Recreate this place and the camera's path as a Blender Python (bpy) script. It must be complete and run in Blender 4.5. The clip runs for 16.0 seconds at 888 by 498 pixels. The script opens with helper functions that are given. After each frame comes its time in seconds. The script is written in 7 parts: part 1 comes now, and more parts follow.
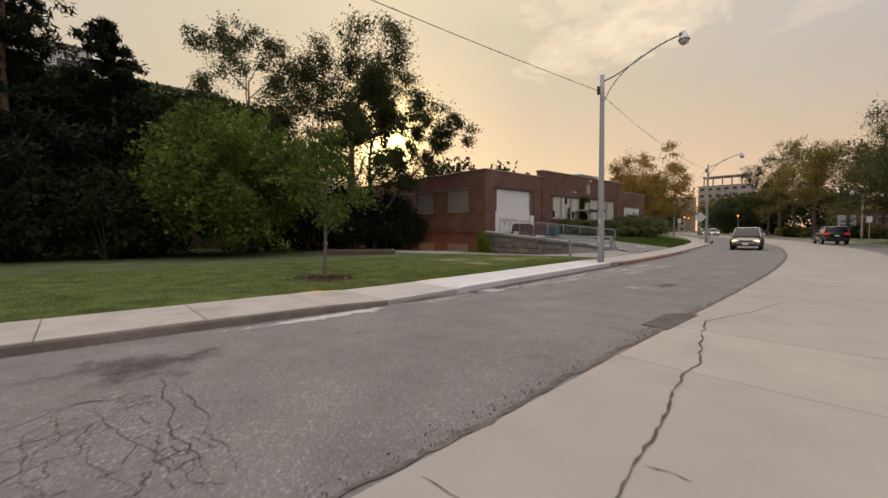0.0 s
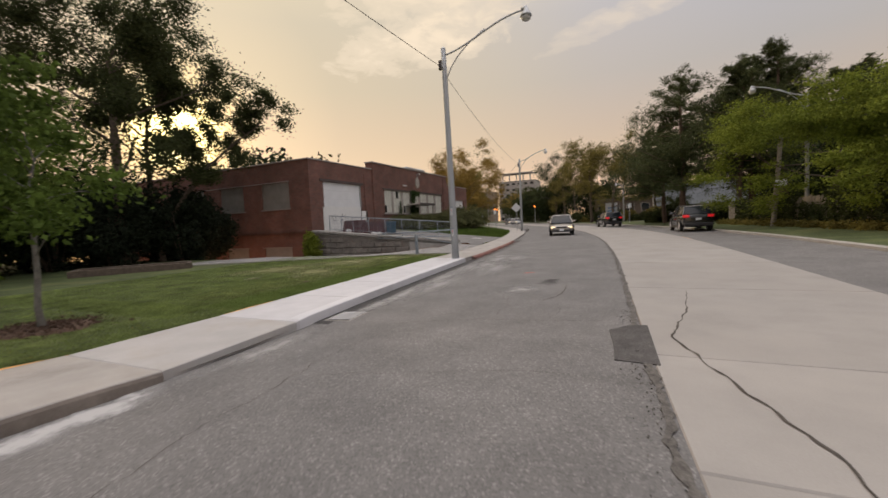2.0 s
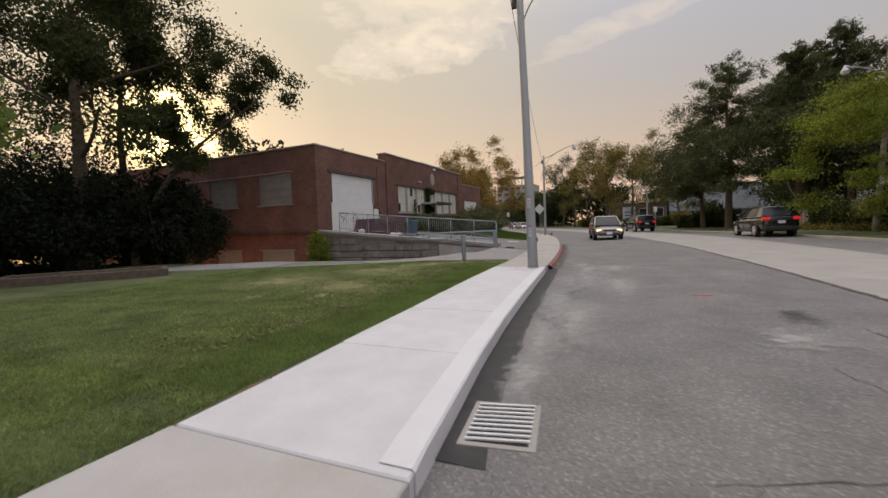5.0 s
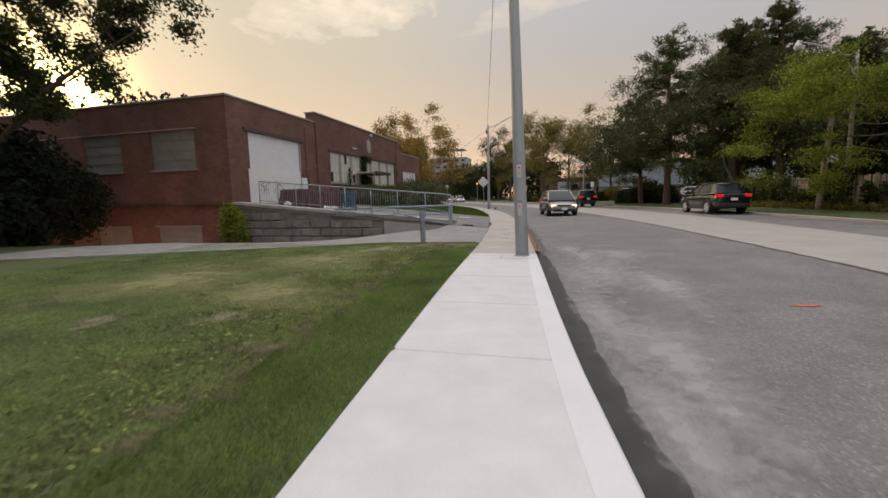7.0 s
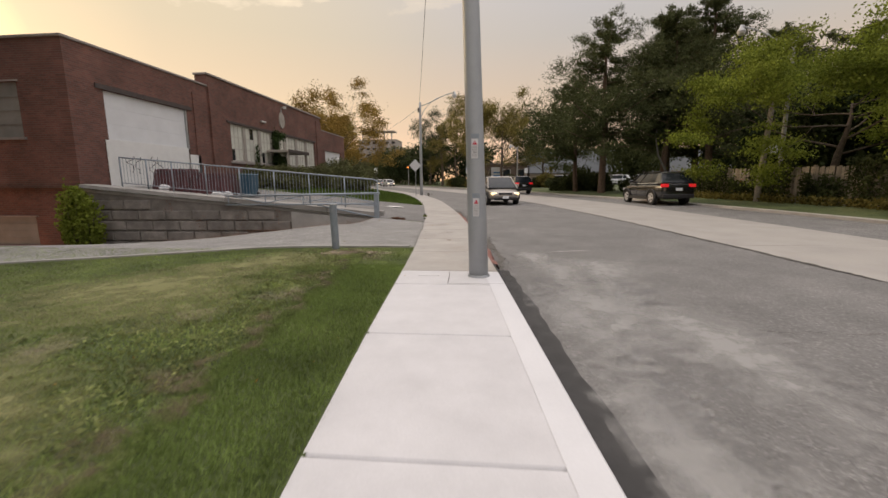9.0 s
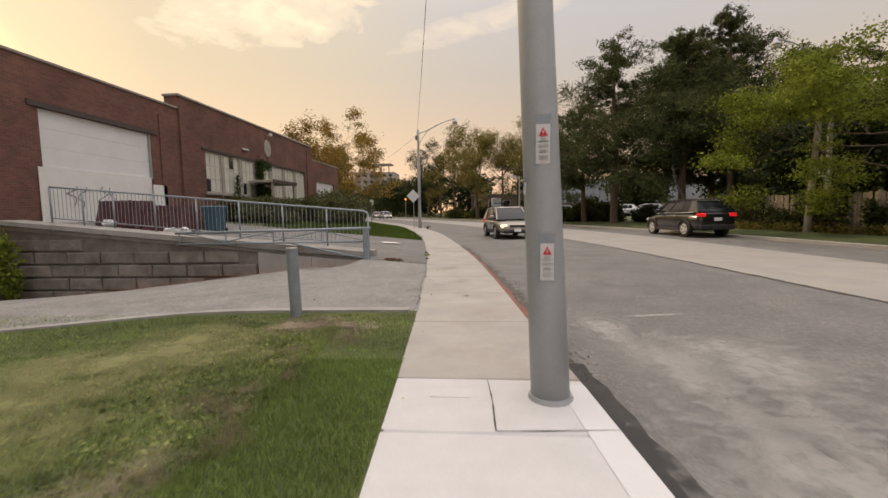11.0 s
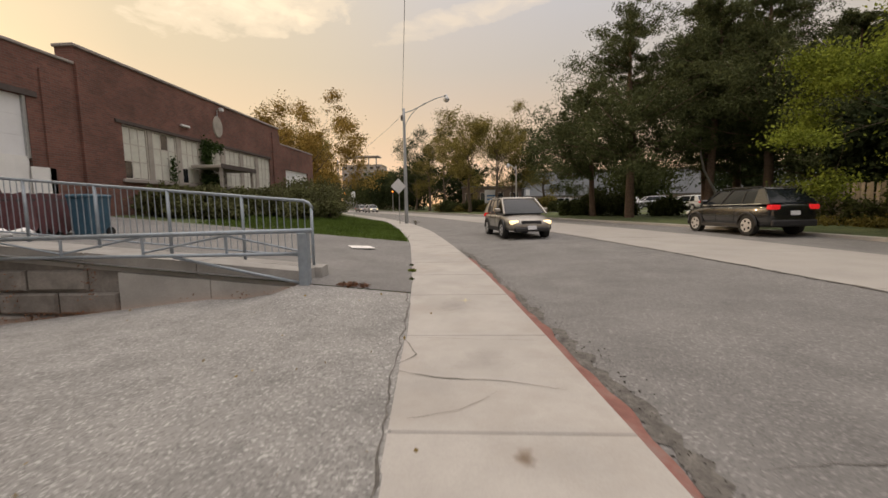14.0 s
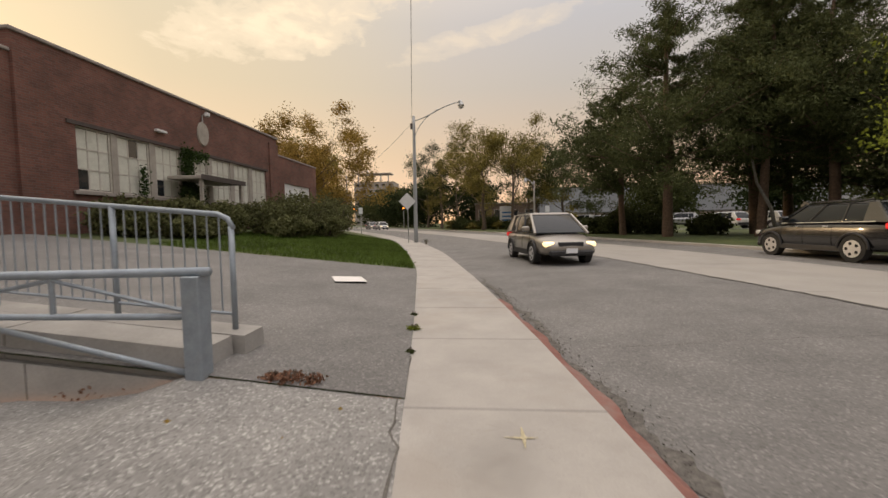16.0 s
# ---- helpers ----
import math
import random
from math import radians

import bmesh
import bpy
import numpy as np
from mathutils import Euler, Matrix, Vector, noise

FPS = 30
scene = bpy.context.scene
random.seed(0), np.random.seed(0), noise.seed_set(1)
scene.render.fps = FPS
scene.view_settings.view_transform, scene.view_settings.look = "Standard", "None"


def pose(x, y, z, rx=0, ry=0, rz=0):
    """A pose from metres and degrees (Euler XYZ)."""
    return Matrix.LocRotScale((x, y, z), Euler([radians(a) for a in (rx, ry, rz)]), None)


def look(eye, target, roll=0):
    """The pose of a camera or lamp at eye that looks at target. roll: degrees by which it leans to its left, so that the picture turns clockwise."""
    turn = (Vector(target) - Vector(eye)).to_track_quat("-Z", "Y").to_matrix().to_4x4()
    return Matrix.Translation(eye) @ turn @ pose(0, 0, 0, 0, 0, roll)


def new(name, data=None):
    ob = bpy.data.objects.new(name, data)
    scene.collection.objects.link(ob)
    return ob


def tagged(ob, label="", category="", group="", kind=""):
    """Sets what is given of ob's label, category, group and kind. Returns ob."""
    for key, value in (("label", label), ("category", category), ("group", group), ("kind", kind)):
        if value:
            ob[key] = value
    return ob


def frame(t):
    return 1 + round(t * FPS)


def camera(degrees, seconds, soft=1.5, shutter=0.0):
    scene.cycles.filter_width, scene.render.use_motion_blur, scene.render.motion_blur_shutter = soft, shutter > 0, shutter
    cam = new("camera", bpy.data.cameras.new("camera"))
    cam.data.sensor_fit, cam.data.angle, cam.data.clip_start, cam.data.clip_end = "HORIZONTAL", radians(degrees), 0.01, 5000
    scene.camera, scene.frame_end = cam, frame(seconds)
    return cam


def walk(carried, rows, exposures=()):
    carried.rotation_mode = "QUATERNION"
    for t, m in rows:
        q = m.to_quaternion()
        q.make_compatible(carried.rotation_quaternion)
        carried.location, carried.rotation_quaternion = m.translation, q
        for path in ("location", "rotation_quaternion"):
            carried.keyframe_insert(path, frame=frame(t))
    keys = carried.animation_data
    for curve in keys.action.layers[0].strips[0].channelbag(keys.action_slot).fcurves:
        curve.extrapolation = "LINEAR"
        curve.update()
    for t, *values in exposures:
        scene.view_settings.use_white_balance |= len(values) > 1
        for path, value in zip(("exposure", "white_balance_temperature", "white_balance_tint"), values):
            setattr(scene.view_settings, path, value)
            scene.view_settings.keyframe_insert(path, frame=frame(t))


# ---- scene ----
cam = camera(93.4, 16.0, shutter=0.4)
PATH = [
    (0, (1.485, -0.128, 1.49), (-0.018, 1.188, 1.408), 0.1),
    (0.5, (0.797, 0.374, 1.489), (-0.691, 1.708, 1.399), -0.9),
    (1, (0.097, 0.874, 1.483), (-1.242, 2.354, 1.362), -1.8),
    (1.5, (-0.55, 1.4, 1.506), (-1.611, 3.091, 1.383), -2.5),
    (2, (-1.127, 1.998, 1.49), (-1.973, 3.807, 1.376), -2.8),
    (2.5, (-1.764, 2.53, 1.496), (-2.506, 4.386, 1.41), -2.4),
    (3, (-2.386, 3.057, 1.463), (-3.207, 4.88, 1.412), -2.3),
    (3.5, (-3.058, 3.442, 1.424), (-3.926, 5.242, 1.345), -2.3),
    (4, (-3.74, 3.965, 1.393), (-4.58, 5.778, 1.319), -2.0),
    (6.3, (-6.307, 6.628, 1.319), (-7.059, 8.472, 1.131), -3.6),
    (6.5, (-6.473, 6.876, 1.369), (-7.128, 8.752, 1.15), -3.1),
    (7, (-6.799, 7.543, 1.42), (-7.304, 9.464, 1.187), -1.4),
    (7.5, (-7.025, 8.246, 1.483), (-7.382, 10.198, 1.235), 0.1),
    (8, (-7.135, 9.029, 1.475), (-7.368, 10.995, 1.194), 0.4),
    (8.2, (-7.172, 9.366, 1.496), (-7.394, 11.327, 1.171), 0.1),
    (10.5, (-7.835, 12.81, 1.539), (-7.961, 14.794, 1.323), -0.6),
    (11, (-7.928, 13.549, 1.521), (-8.098, 15.535, 1.355), -1.0),
    (11.5, (-8.027, 14.224, 1.524), (-8.229, 16.207, 1.369), -1.5),
    (12, (-8.125, 14.995, 1.541), (-8.318, 16.978, 1.369), -1.9),
    (12.5, (-8.225, 15.765, 1.538), (-8.403, 17.747, 1.332), -2.1),
    (13, (-8.296, 16.524, 1.543), (-8.436, 18.506, 1.313), -1.9),
    (13.5, (-8.374, 17.308, 1.489), (-8.504, 19.291, 1.263), -1.3),
    (14, (-8.418, 18.085, 1.497), (-8.536, 20.072, 1.299), -1.1),
    (14.5, (-8.469, 18.841, 1.513), (-8.639, 20.826, 1.335), -1.2),
    (15, (-8.541, 19.587, 1.513), (-8.716, 21.573, 1.345), -1.3),
    (15.5, (-8.626, 20.382, 1.508), (-8.814, 22.369, 1.369), -1.3),
    (16, (-8.709, 21.135, 1.516), (-8.882, 23.125, 1.4), -1.0),
]
walk(cam, [(t, look(eye, target, roll)) for t, eye, target, roll in PATH],
     [(0.0, -0.31, 6600, 16), (4.0, -0.31, 6200, 17), (7.5, -0.22, 6250, 15), (10.5, -0.04, 6830, 16), (16.0, -0.12, 6830, 15)])

# ---- world, sun, exposure ----
scene.view_settings.exposure = 0.0
SUN_AZ, SUN_EL = radians(-56.7), radians(12.2)
SUN_DIR = Vector((math.sin(SUN_AZ) * math.cos(SUN_EL), math.cos(SUN_AZ) * math.cos(SUN_EL), math.sin(SUN_EL)))


def node_tree(nt):
    nt.nodes.clear()

    def add(kind, **kw):
        n = nt.nodes.new(kind)
        for k, v in kw.items():
            if k in n.inputs:
                n.inputs[k].default_value = v
        return n
    return add, nt.links.new


def ramp(add, stops, interp="LINEAR"):
    r = add("ShaderNodeValToRGB")
    e = r.color_ramp
    e.interpolation = interp
    while len(e.elements) < len(stops):
        e.elements.new(0.5)
    for el, (p, c) in zip(e.elements, stops):
        el.position, el.color = p, (*c, 1) if len(c) == 3 else c
    return r


def make_world():
    w = bpy.data.worlds.new("sky")
    scene.world = w
    w.use_nodes = True
    add, link = node_tree(w.node_tree)
    out = add("ShaderNodeOutputWorld")
    sky = add("ShaderNodeTexSky")
    sky.sky_type, sky.sun_disc = "NISHITA", False
    sky.sun_elevation, sky.sun_rotation = SUN_EL, SUN_AZ
    sky.air_density, sky.dust_density, sky.ozone_density = 0.8, 0.1, 1.0
    bg_sky = add("ShaderNodeBackground", Strength=0.05)
    link(sky.outputs[0], bg_sky.inputs["Color"])
    # sunset haze: colour by height above the horizon, glow by angle to the sun
    tc = add("ShaderNodeTexCoord")
    sep = add("ShaderNodeSeparateXYZ")
    link(tc.outputs["Generated"], sep.inputs[0])
    # top stop: overhead sky out of view, raised to brighten the ground
    height = ramp(add, [(0.0, (0.68, 0.33, 0.175)), (0.06, (0.7, 0.375, 0.175)), (0.16, (0.62, 0.42, 0.205)), (0.3, (0.53, 0.465, 0.36)), (0.42, (0.55, 0.53, 0.5)),
                        (0.6, (0.85, 0.81, 0.76)), (1.0, (2.5, 2.4, 2.3))])
    link(sep.outputs["Z"], height.inputs[0])
    dot = add("ShaderNodeVectorMath")
    dot.operation = "DOT_PRODUCT"
    link(tc.outputs["Generated"], dot.inputs[0])
    dot.inputs[1].default_value = SUN_DIR
    glow = ramp(add, [(0.0, (0, 0, 0)), (0.4, (0.0, 0.0, 0.0)), (0.66, (0.05, 0.03, 0.0)), (0.84, (0.12, 0.075, 0.0)), (0.95, (0.16, 0.1, 0.0)), (0.988, (0.3, 0.17, 0.0)), (0.997, (0.9, 0.62, 0.16)), (0.9994, (4.5, 3.6, 1.8)), (1.0, (6.0, 5.0, 2.6))])
    link(dot.outputs["Value"], glow.inputs[0])
    plus = add("ShaderNodeMix")
    plus.data_type, plus.blend_type = "RGBA", "ADD"
    plus.inputs[0].default_value = 1.0
    link(height.outputs[0], plus.inputs[6])
    link(glow.outputs[0], plus.inputs[7])
    # the haze turns golden towards the sun
    gold = ramp(add, [(0.0, (1, 1, 1)), (0.3, (1, 1, 1)), (0.62, (1.04, 1.0, 0.92)), (0.8, (1.07, 1.0, 0.78)), (0.95, (1.09, 0.99, 0.64)), (1.0, (1.1, 1.05, 0.7))])
    link(dot.outputs["Value"], gold.inputs[0])
    warm = add("ShaderNodeMix")
    warm.data_type, warm.blend_type = "RGBA", "MULTIPLY"
    warm.inputs[0].default_value = 1.0
    link(plus.outputs[2], warm.inputs[6])
    link(gold.outputs[0], warm.inputs[7])
    # torn evening clouds: long soft shapes, broken up by noise
    def cloud_mask(az, el, half_w, half_h, tilt, peak):
        ce, az = math.cos(radians(el)), radians(az)
        mid = Vector((math.sin(az) * ce, math.cos(az) * ce, math.sin(radians(el))))
        right = Vector((math.cos(az), -math.sin(az), 0))
        up = right.cross(mid)
        ca, sa = math.cos(radians(tilt)), math.sin(radians(tilt))
        axes = ((right * ca + up * sa) / half_w, (up * ca - right * sa) / half_h)
        total = None
        for ax in axes:
            d = add("ShaderNodeVectorMath")
            d.operation = "DOT_PRODUCT"
            link(tc.outputs["Generated"], d.inputs[0])
            d.inputs[1].default_value = ax
            o = add("ShaderNodeMath")
            o.operation = "SUBTRACT"
            link(d.outputs["Value"], o.inputs[0])
            o.inputs[1].default_value = ax.dot(mid)
            q = add("ShaderNodeMath")
            q.operation = "MULTIPLY"
            link(o.outputs[0], q.inputs[0])
            link(o.outputs[0], q.inputs[1])
            if total is None:
                total = q
            else:
                t2 = add("ShaderNodeMath")
                t2.operation = "ADD"
                link(total.outputs[0], t2.inputs[0])
                link(q.outputs[0], t2.inputs[1])
                total = t2
        inv = add("ShaderNodeMath")
        inv.operation = "MULTIPLY_ADD"
        link(total.outputs[0], inv.inputs[0])
        inv.inputs[1].default_value, inv.inputs[2].default_value = -0.38, 0.4
        sm = add("ShaderNodeMath")
        sm.operation = "ADD"
        link(inv.outputs[0], sm.inputs[0])
        link(puff.outputs[0], sm.inputs[1])
        r = ramp(add, [(0.0, (0, 0, 0)), (0.5, (0, 0, 0)), (0.68, (peak * 0.45,) * 3), (0.95, (peak,) * 3)], "EASE")
        link(sm.outputs[0], r.inputs[0])
        return r

    mp = add("ShaderNodeMapping")
    mp.inputs["Scale"].default_value = (1, 1, 2.2)
    link(tc.outputs["Generated"], mp.inputs[0])
    puff = add("ShaderNodeTexNoise", Scale=17.0, Detail=8.0, Roughness=0.56, Distortion=0.35)
    link(mp.outputs[0], puff.inputs["Vector"])
    shapes = [cloud_mask(-26, 23.6, 0.22, 0.062, 12, 0.95), cloud_mask(-22, 28.5, 0.25, 0.06, 4, 0.8), cloud_mask(1, 23.6, 0.21, 0.026, 12, 0.42), cloud_mask(-50, 40, 0.35, 0.09, 10, 0.8), cloud_mask(25, 45, 0.4, 0.08, -8, 0.8), cloud_mask(-110, 38, 0.4, 0.1, 5, 0.8)]
    amount = shapes[0]
    for sh in shapes[1:]:
        t3 = add("ShaderNodeMath")
        t3.operation = "MAXIMUM"
        link(amount.outputs[0], t3.inputs[0])
        link(sh.outputs[0], t3.inputs[1])
        amount = t3
    soft = add("ShaderNodeMath")
    soft.operation = "MULTIPLY"
    link(amount.outputs[0], soft.inputs[0])
    soft.inputs[1].default_value = 0.8
    amount = soft
    cloud = add("ShaderNodeMix")
    cloud.data_type = "RGBA"
    link(amount.outputs[0], cloud.inputs[0])
    link(warm.outputs[2], cloud.inputs[6])
    cloud.inputs[7].default_value = (1.2, 0.95, 0.56, 1)
    bg = add("ShaderNodeBackground", Strength=1.0)
    link(cloud.outputs[2], bg.inputs["Color"])
    both = add("ShaderNodeAddShader")
    link(bg.outputs[0], both.inputs[0])
    link(bg_sky.outputs[0], both.inputs[1])
    link(both.outputs[0], out.inputs[0])


make_world()
sun_data = bpy.data.lights.new("sun", "SUN")
sun_data.energy, sun_data.angle, sun_data.color = 1.2, radians(4), (1.0, 0.72, 0.42)
sun_lamp = new("sun", sun_data)
sun_lamp.matrix_world = look(tuple(SUN_DIR * 60), (0, 0, 0))

# ---- materials ----


def material(name, colour, rough=0.8, metal=0.0, scale=8.0, vary=0.25, fine=60.0, bump=0.15, stain=0.0, stain_colour=(0.1, 0.09, 0.08), stain_scale=0.6,
             per_object=0.0, per_island=0.0, translucent=0.0, coat=0.0, emit=None, spec=None, speck=0.0):
    m = bpy.data.materials.new(name)
    m.use_nodes = True
    add, link = node_tree(m.node_tree)
    out = add("ShaderNodeOutputMaterial")
    b = add("ShaderNodeBsdfPrincipled", Roughness=rough, Metallic=metal)
    if coat:
        b.inputs["Coat Weight"].default_value = coat
    if spec is not None:
        b.inputs["Specular IOR Level"].default_value = spec
    tc = add("ShaderNodeTexCoord")
    geo = add("ShaderNodeNewGeometry")
    n1 = add("ShaderNodeTexNoise", Scale=scale, Detail=5.0, Roughness=0.6)
    n2 = add("ShaderNodeTexNoise", Scale=fine, Detail=3.0, Roughness=0.7)
    link(geo.outputs["Position"], n1.inputs["Vector"])
    link(geo.outputs["Position"], n2.inputs["Vector"])
    lo = tuple(max(0, c * (1 - vary)) for c in colour)
    hi = tuple(min(1, c * (1 + vary)) for c in colour)
    r1 = ramp(add, [(0.3, lo), (0.7, hi)])
    link(n1.outputs[0], r1.inputs[0])
    r2 = ramp(add, [(0.3, (1 - vary * 0.7,) * 3), (0.7, (1.0 + vary * 0.35,) * 3)])
    link(n2.outputs[0], r2.inputs[0])
    mul = add("ShaderNodeMix")
    mul.data_type, mul.blend_type = "RGBA", "MULTIPLY"
    mul.inputs[0].default_value = 1.0
    link(r1.outputs[0], mul.inputs[6])
    link(r2.outputs[0], mul.inputs[7])
    col = mul.outputs[2]
    if stain:
        n3 = add("ShaderNodeTexNoise", Scale=stain_scale, Detail=6.0, Roughness=0.65)
        link(geo.outputs["Position"], n3.inputs["Vector"])
        r3 = ramp(add, [(0.5, (0, 0, 0)), (0.66, (stain,) * 3)])
        link(n3.outputs[0], r3.inputs[0])
        mx = add("ShaderNodeMix")
        mx.data_type = "RGBA"
        link(r3.outputs[0], mx.inputs[0])
        link(col, mx.inputs[6])
        mx.inputs[7].default_value = (*stain_colour, 1)
        col = mx.outputs[2]
    if speck:
        vo = add("ShaderNodeTexVoronoi", Scale=64.0)
        link(geo.outputs["Position"], vo.inputs["Vector"])
        pick = add("ShaderNodeSeparateColor")
        link(vo.outputs["Color"], pick.inputs[0])
        rs = ramp(add, [(0.0, (1 - speck * 0.45,) * 3), (0.35, (1.0,) * 3), (0.8, (1.0,) * 3), (1.0, (1 + speck,) * 3)])
        link(pick.outputs[0], rs.inputs[0])
        ms = add("ShaderNodeMix")
        ms.data_type, ms.blend_type = "RGBA", "MULTIPLY"
        ms.inputs[0].default_value = 1.0
        link(col, ms.inputs[6])
        link(rs.outputs[0], ms.inputs[7])
        col = ms.outputs[2]
    if per_object or per_island:
        src = add("ShaderNodeObjectInfo").outputs["Random"] if per_object else geo.outputs["Random Per Island"]
        k = per_object or per_island
        r4 = ramp(add, [(0.0, (1 - k,) * 3), (1.0, (1 + k,) * 3)])
        link(src, r4.inputs[0])
        mo = add("ShaderNodeMix")
        mo.data_type, mo.blend_type = "RGBA", "MULTIPLY"
        mo.inputs[0].default_value = 1.0
        link(col, mo.inputs[6])
        link(r4.outputs[0], mo.inputs[7])
        col = mo.outputs[2]
    link(col, b.inputs["Base Color"])
    if bump:
        bp = add("ShaderNodeBump", Strength=bump, Distance=0.01)
        link(n2.outputs[0], bp.inputs["Height"])
        link(bp.outputs[0], b.inputs["Normal"])
    if emit:
        b.inputs["Emission Color"].default_value = (*emit[:3], 1)
        b.inputs["Emission Strength"].default_value = emit[3]
    if translucent:
        tr = add("ShaderNodeBsdfTranslucent")
        link(col, tr.inputs["Color"])
        mixs = add("ShaderNodeMixShader", Fac=translucent)
        mixs.inputs[0].default_value = translucent
        link(b.outputs[0], mixs.inputs[1])
        link(tr.outputs[0], mixs.inputs[2])
        link(mixs.outputs[0], out.inputs[0])
    else:
        link(b.outputs[0], out.inputs[0])
    return m


def brick_material(name, c1, c2, mortar, axis):
    """Running-bond brick on a wall whose length runs along axis ('x' or 'y')."""
    m = bpy.data.materials.new(name)
    m.use_nodes = True
    add, link = node_tree(m.node_tree)
    out = add("ShaderNodeOutputMaterial")
    b = add("ShaderNodeBsdfPrincipled", Roughness=0.9)
    geo = add("ShaderNodeNewGeometry")
    sep = add("ShaderNodeSeparateXYZ")
    link(geo.outputs["Position"], sep.inputs[0])
    comb = add("ShaderNodeCombineXYZ")
    link(sep.outputs["X" if axis == "x" else "Y"], comb.inputs[0])
    link(sep.outputs["Z"], comb.inputs[1])
    br = add("ShaderNodeTexBrick", Scale=1.0)
    br.inputs["Brick Width"].default_value, br.inputs["Row Height"].default_value = 0.215, 0.073
    br.inputs["Mortar Size"].default_value, br.inputs["Mortar Smooth"].default_value = 0.007, 0.2
    br.inputs["Color1"].default_value, br.inputs["Color2"].default_value, br.inputs["Mortar"].default_value = (*c1, 1), (*c2, 1), (*mortar, 1)
    link(comb.outputs[0], br.inputs["Vector"])
    n = add("ShaderNodeTexNoise", Scale=0.9, Detail=6.0, Roughness=0.6)
    link(geo.outputs["Position"], n.inputs["Vector"])
    r = ramp(add, [(0.3, (0.7, 0.7, 0.7)), (0.7, (1.25, 1.2, 1.2))])
    link(n.outputs[0], r.inputs[0])
    mul = add("ShaderNodeMix")
    mul.data_type, mul.blend_type = "RGBA", "MULTIPLY"
    mul.inputs[0].default_value = 1.0
    link(br.outputs["Color"], mul.inputs[6])
    link(r.outputs[0], mul.inputs[7])
    link(mul.outputs[2], b.inputs["Base Color"])
    bp = add("ShaderNodeBump", Strength=0.5, Distance=0.006)
    bp.invert = True
    link(br.outputs["Fac"], bp.inputs["Height"])
    link(bp.outputs[0], b.inputs["Normal"])
    link(b.outputs[0], out.inputs[0])
    return m


def glass_material(name, tint=(0.02, 0.025, 0.03), rough=0.06, spec=0.8):
    m = bpy.data.materials.new(name)
    m.use_nodes = True
    add, link = node_tree(m.node_tree)
    out = add("ShaderNodeOutputMaterial")
    b = add("ShaderNodeBsdfPrincipled", Roughness=rough)
    b.inputs["Base Color"].default_value = (*tint, 1)
    b.inputs["Specular IOR Level"].default_value = spec
    link(b.outputs[0], out.inputs[0])
    return m


def stain_material(name, colour, rough=0.9, scale=3.0, lo=0.42, hi=0.62, peak=0.85):
    """A stain on the paving: broken up by noise, clear at its edges (the mesh carries a 'fade' of 0 at the rim, 1 inside)."""
    m = bpy.data.materials.new(name)
    m.use_nodes = True
    add, link = node_tree(m.node_tree)
    out = add("ShaderNodeOutputMaterial")
    b = add("ShaderNodeBsdfPrincipled", Roughness=rough)
    b.inputs["Base Color"].default_value = (*colour, 1)
    geo = add("ShaderNodeNewGeometry")
    n = add("ShaderNodeTexNoise", Scale=scale, Detail=8.0, Roughness=0.7)
    link(geo.outputs["Position"], n.inputs["Vector"])
    at = add("ShaderNodeAttribute")
    at.attribute_name = "fade"
    ad = add("ShaderNodeMath")
    ad.operation = "MULTIPLY_ADD"
    link(at.outputs["Fac"], ad.inputs[0])
    ad.inputs[1].default_value = 0.45
    link(n.outputs[0], ad.inputs[2])
    r = ramp(add, [(0.0, (0, 0, 0)), (min(lo + 0.28, 0.95), (0, 0, 0)), (min(hi + 0.33, 1.0), (peak,) * 3)])
    link(ad.outputs[0], r.inputs[0])
    tr = add("ShaderNodeBsdfTransparent")
    mx = add("ShaderNodeMixShader")
    link(r.outputs[0], mx.inputs[0])
    link(tr.outputs[0], mx.inputs[1])
    link(b.outputs[0], mx.inputs[2])
    link(mx.outputs[0], out.inputs[0])
    return m


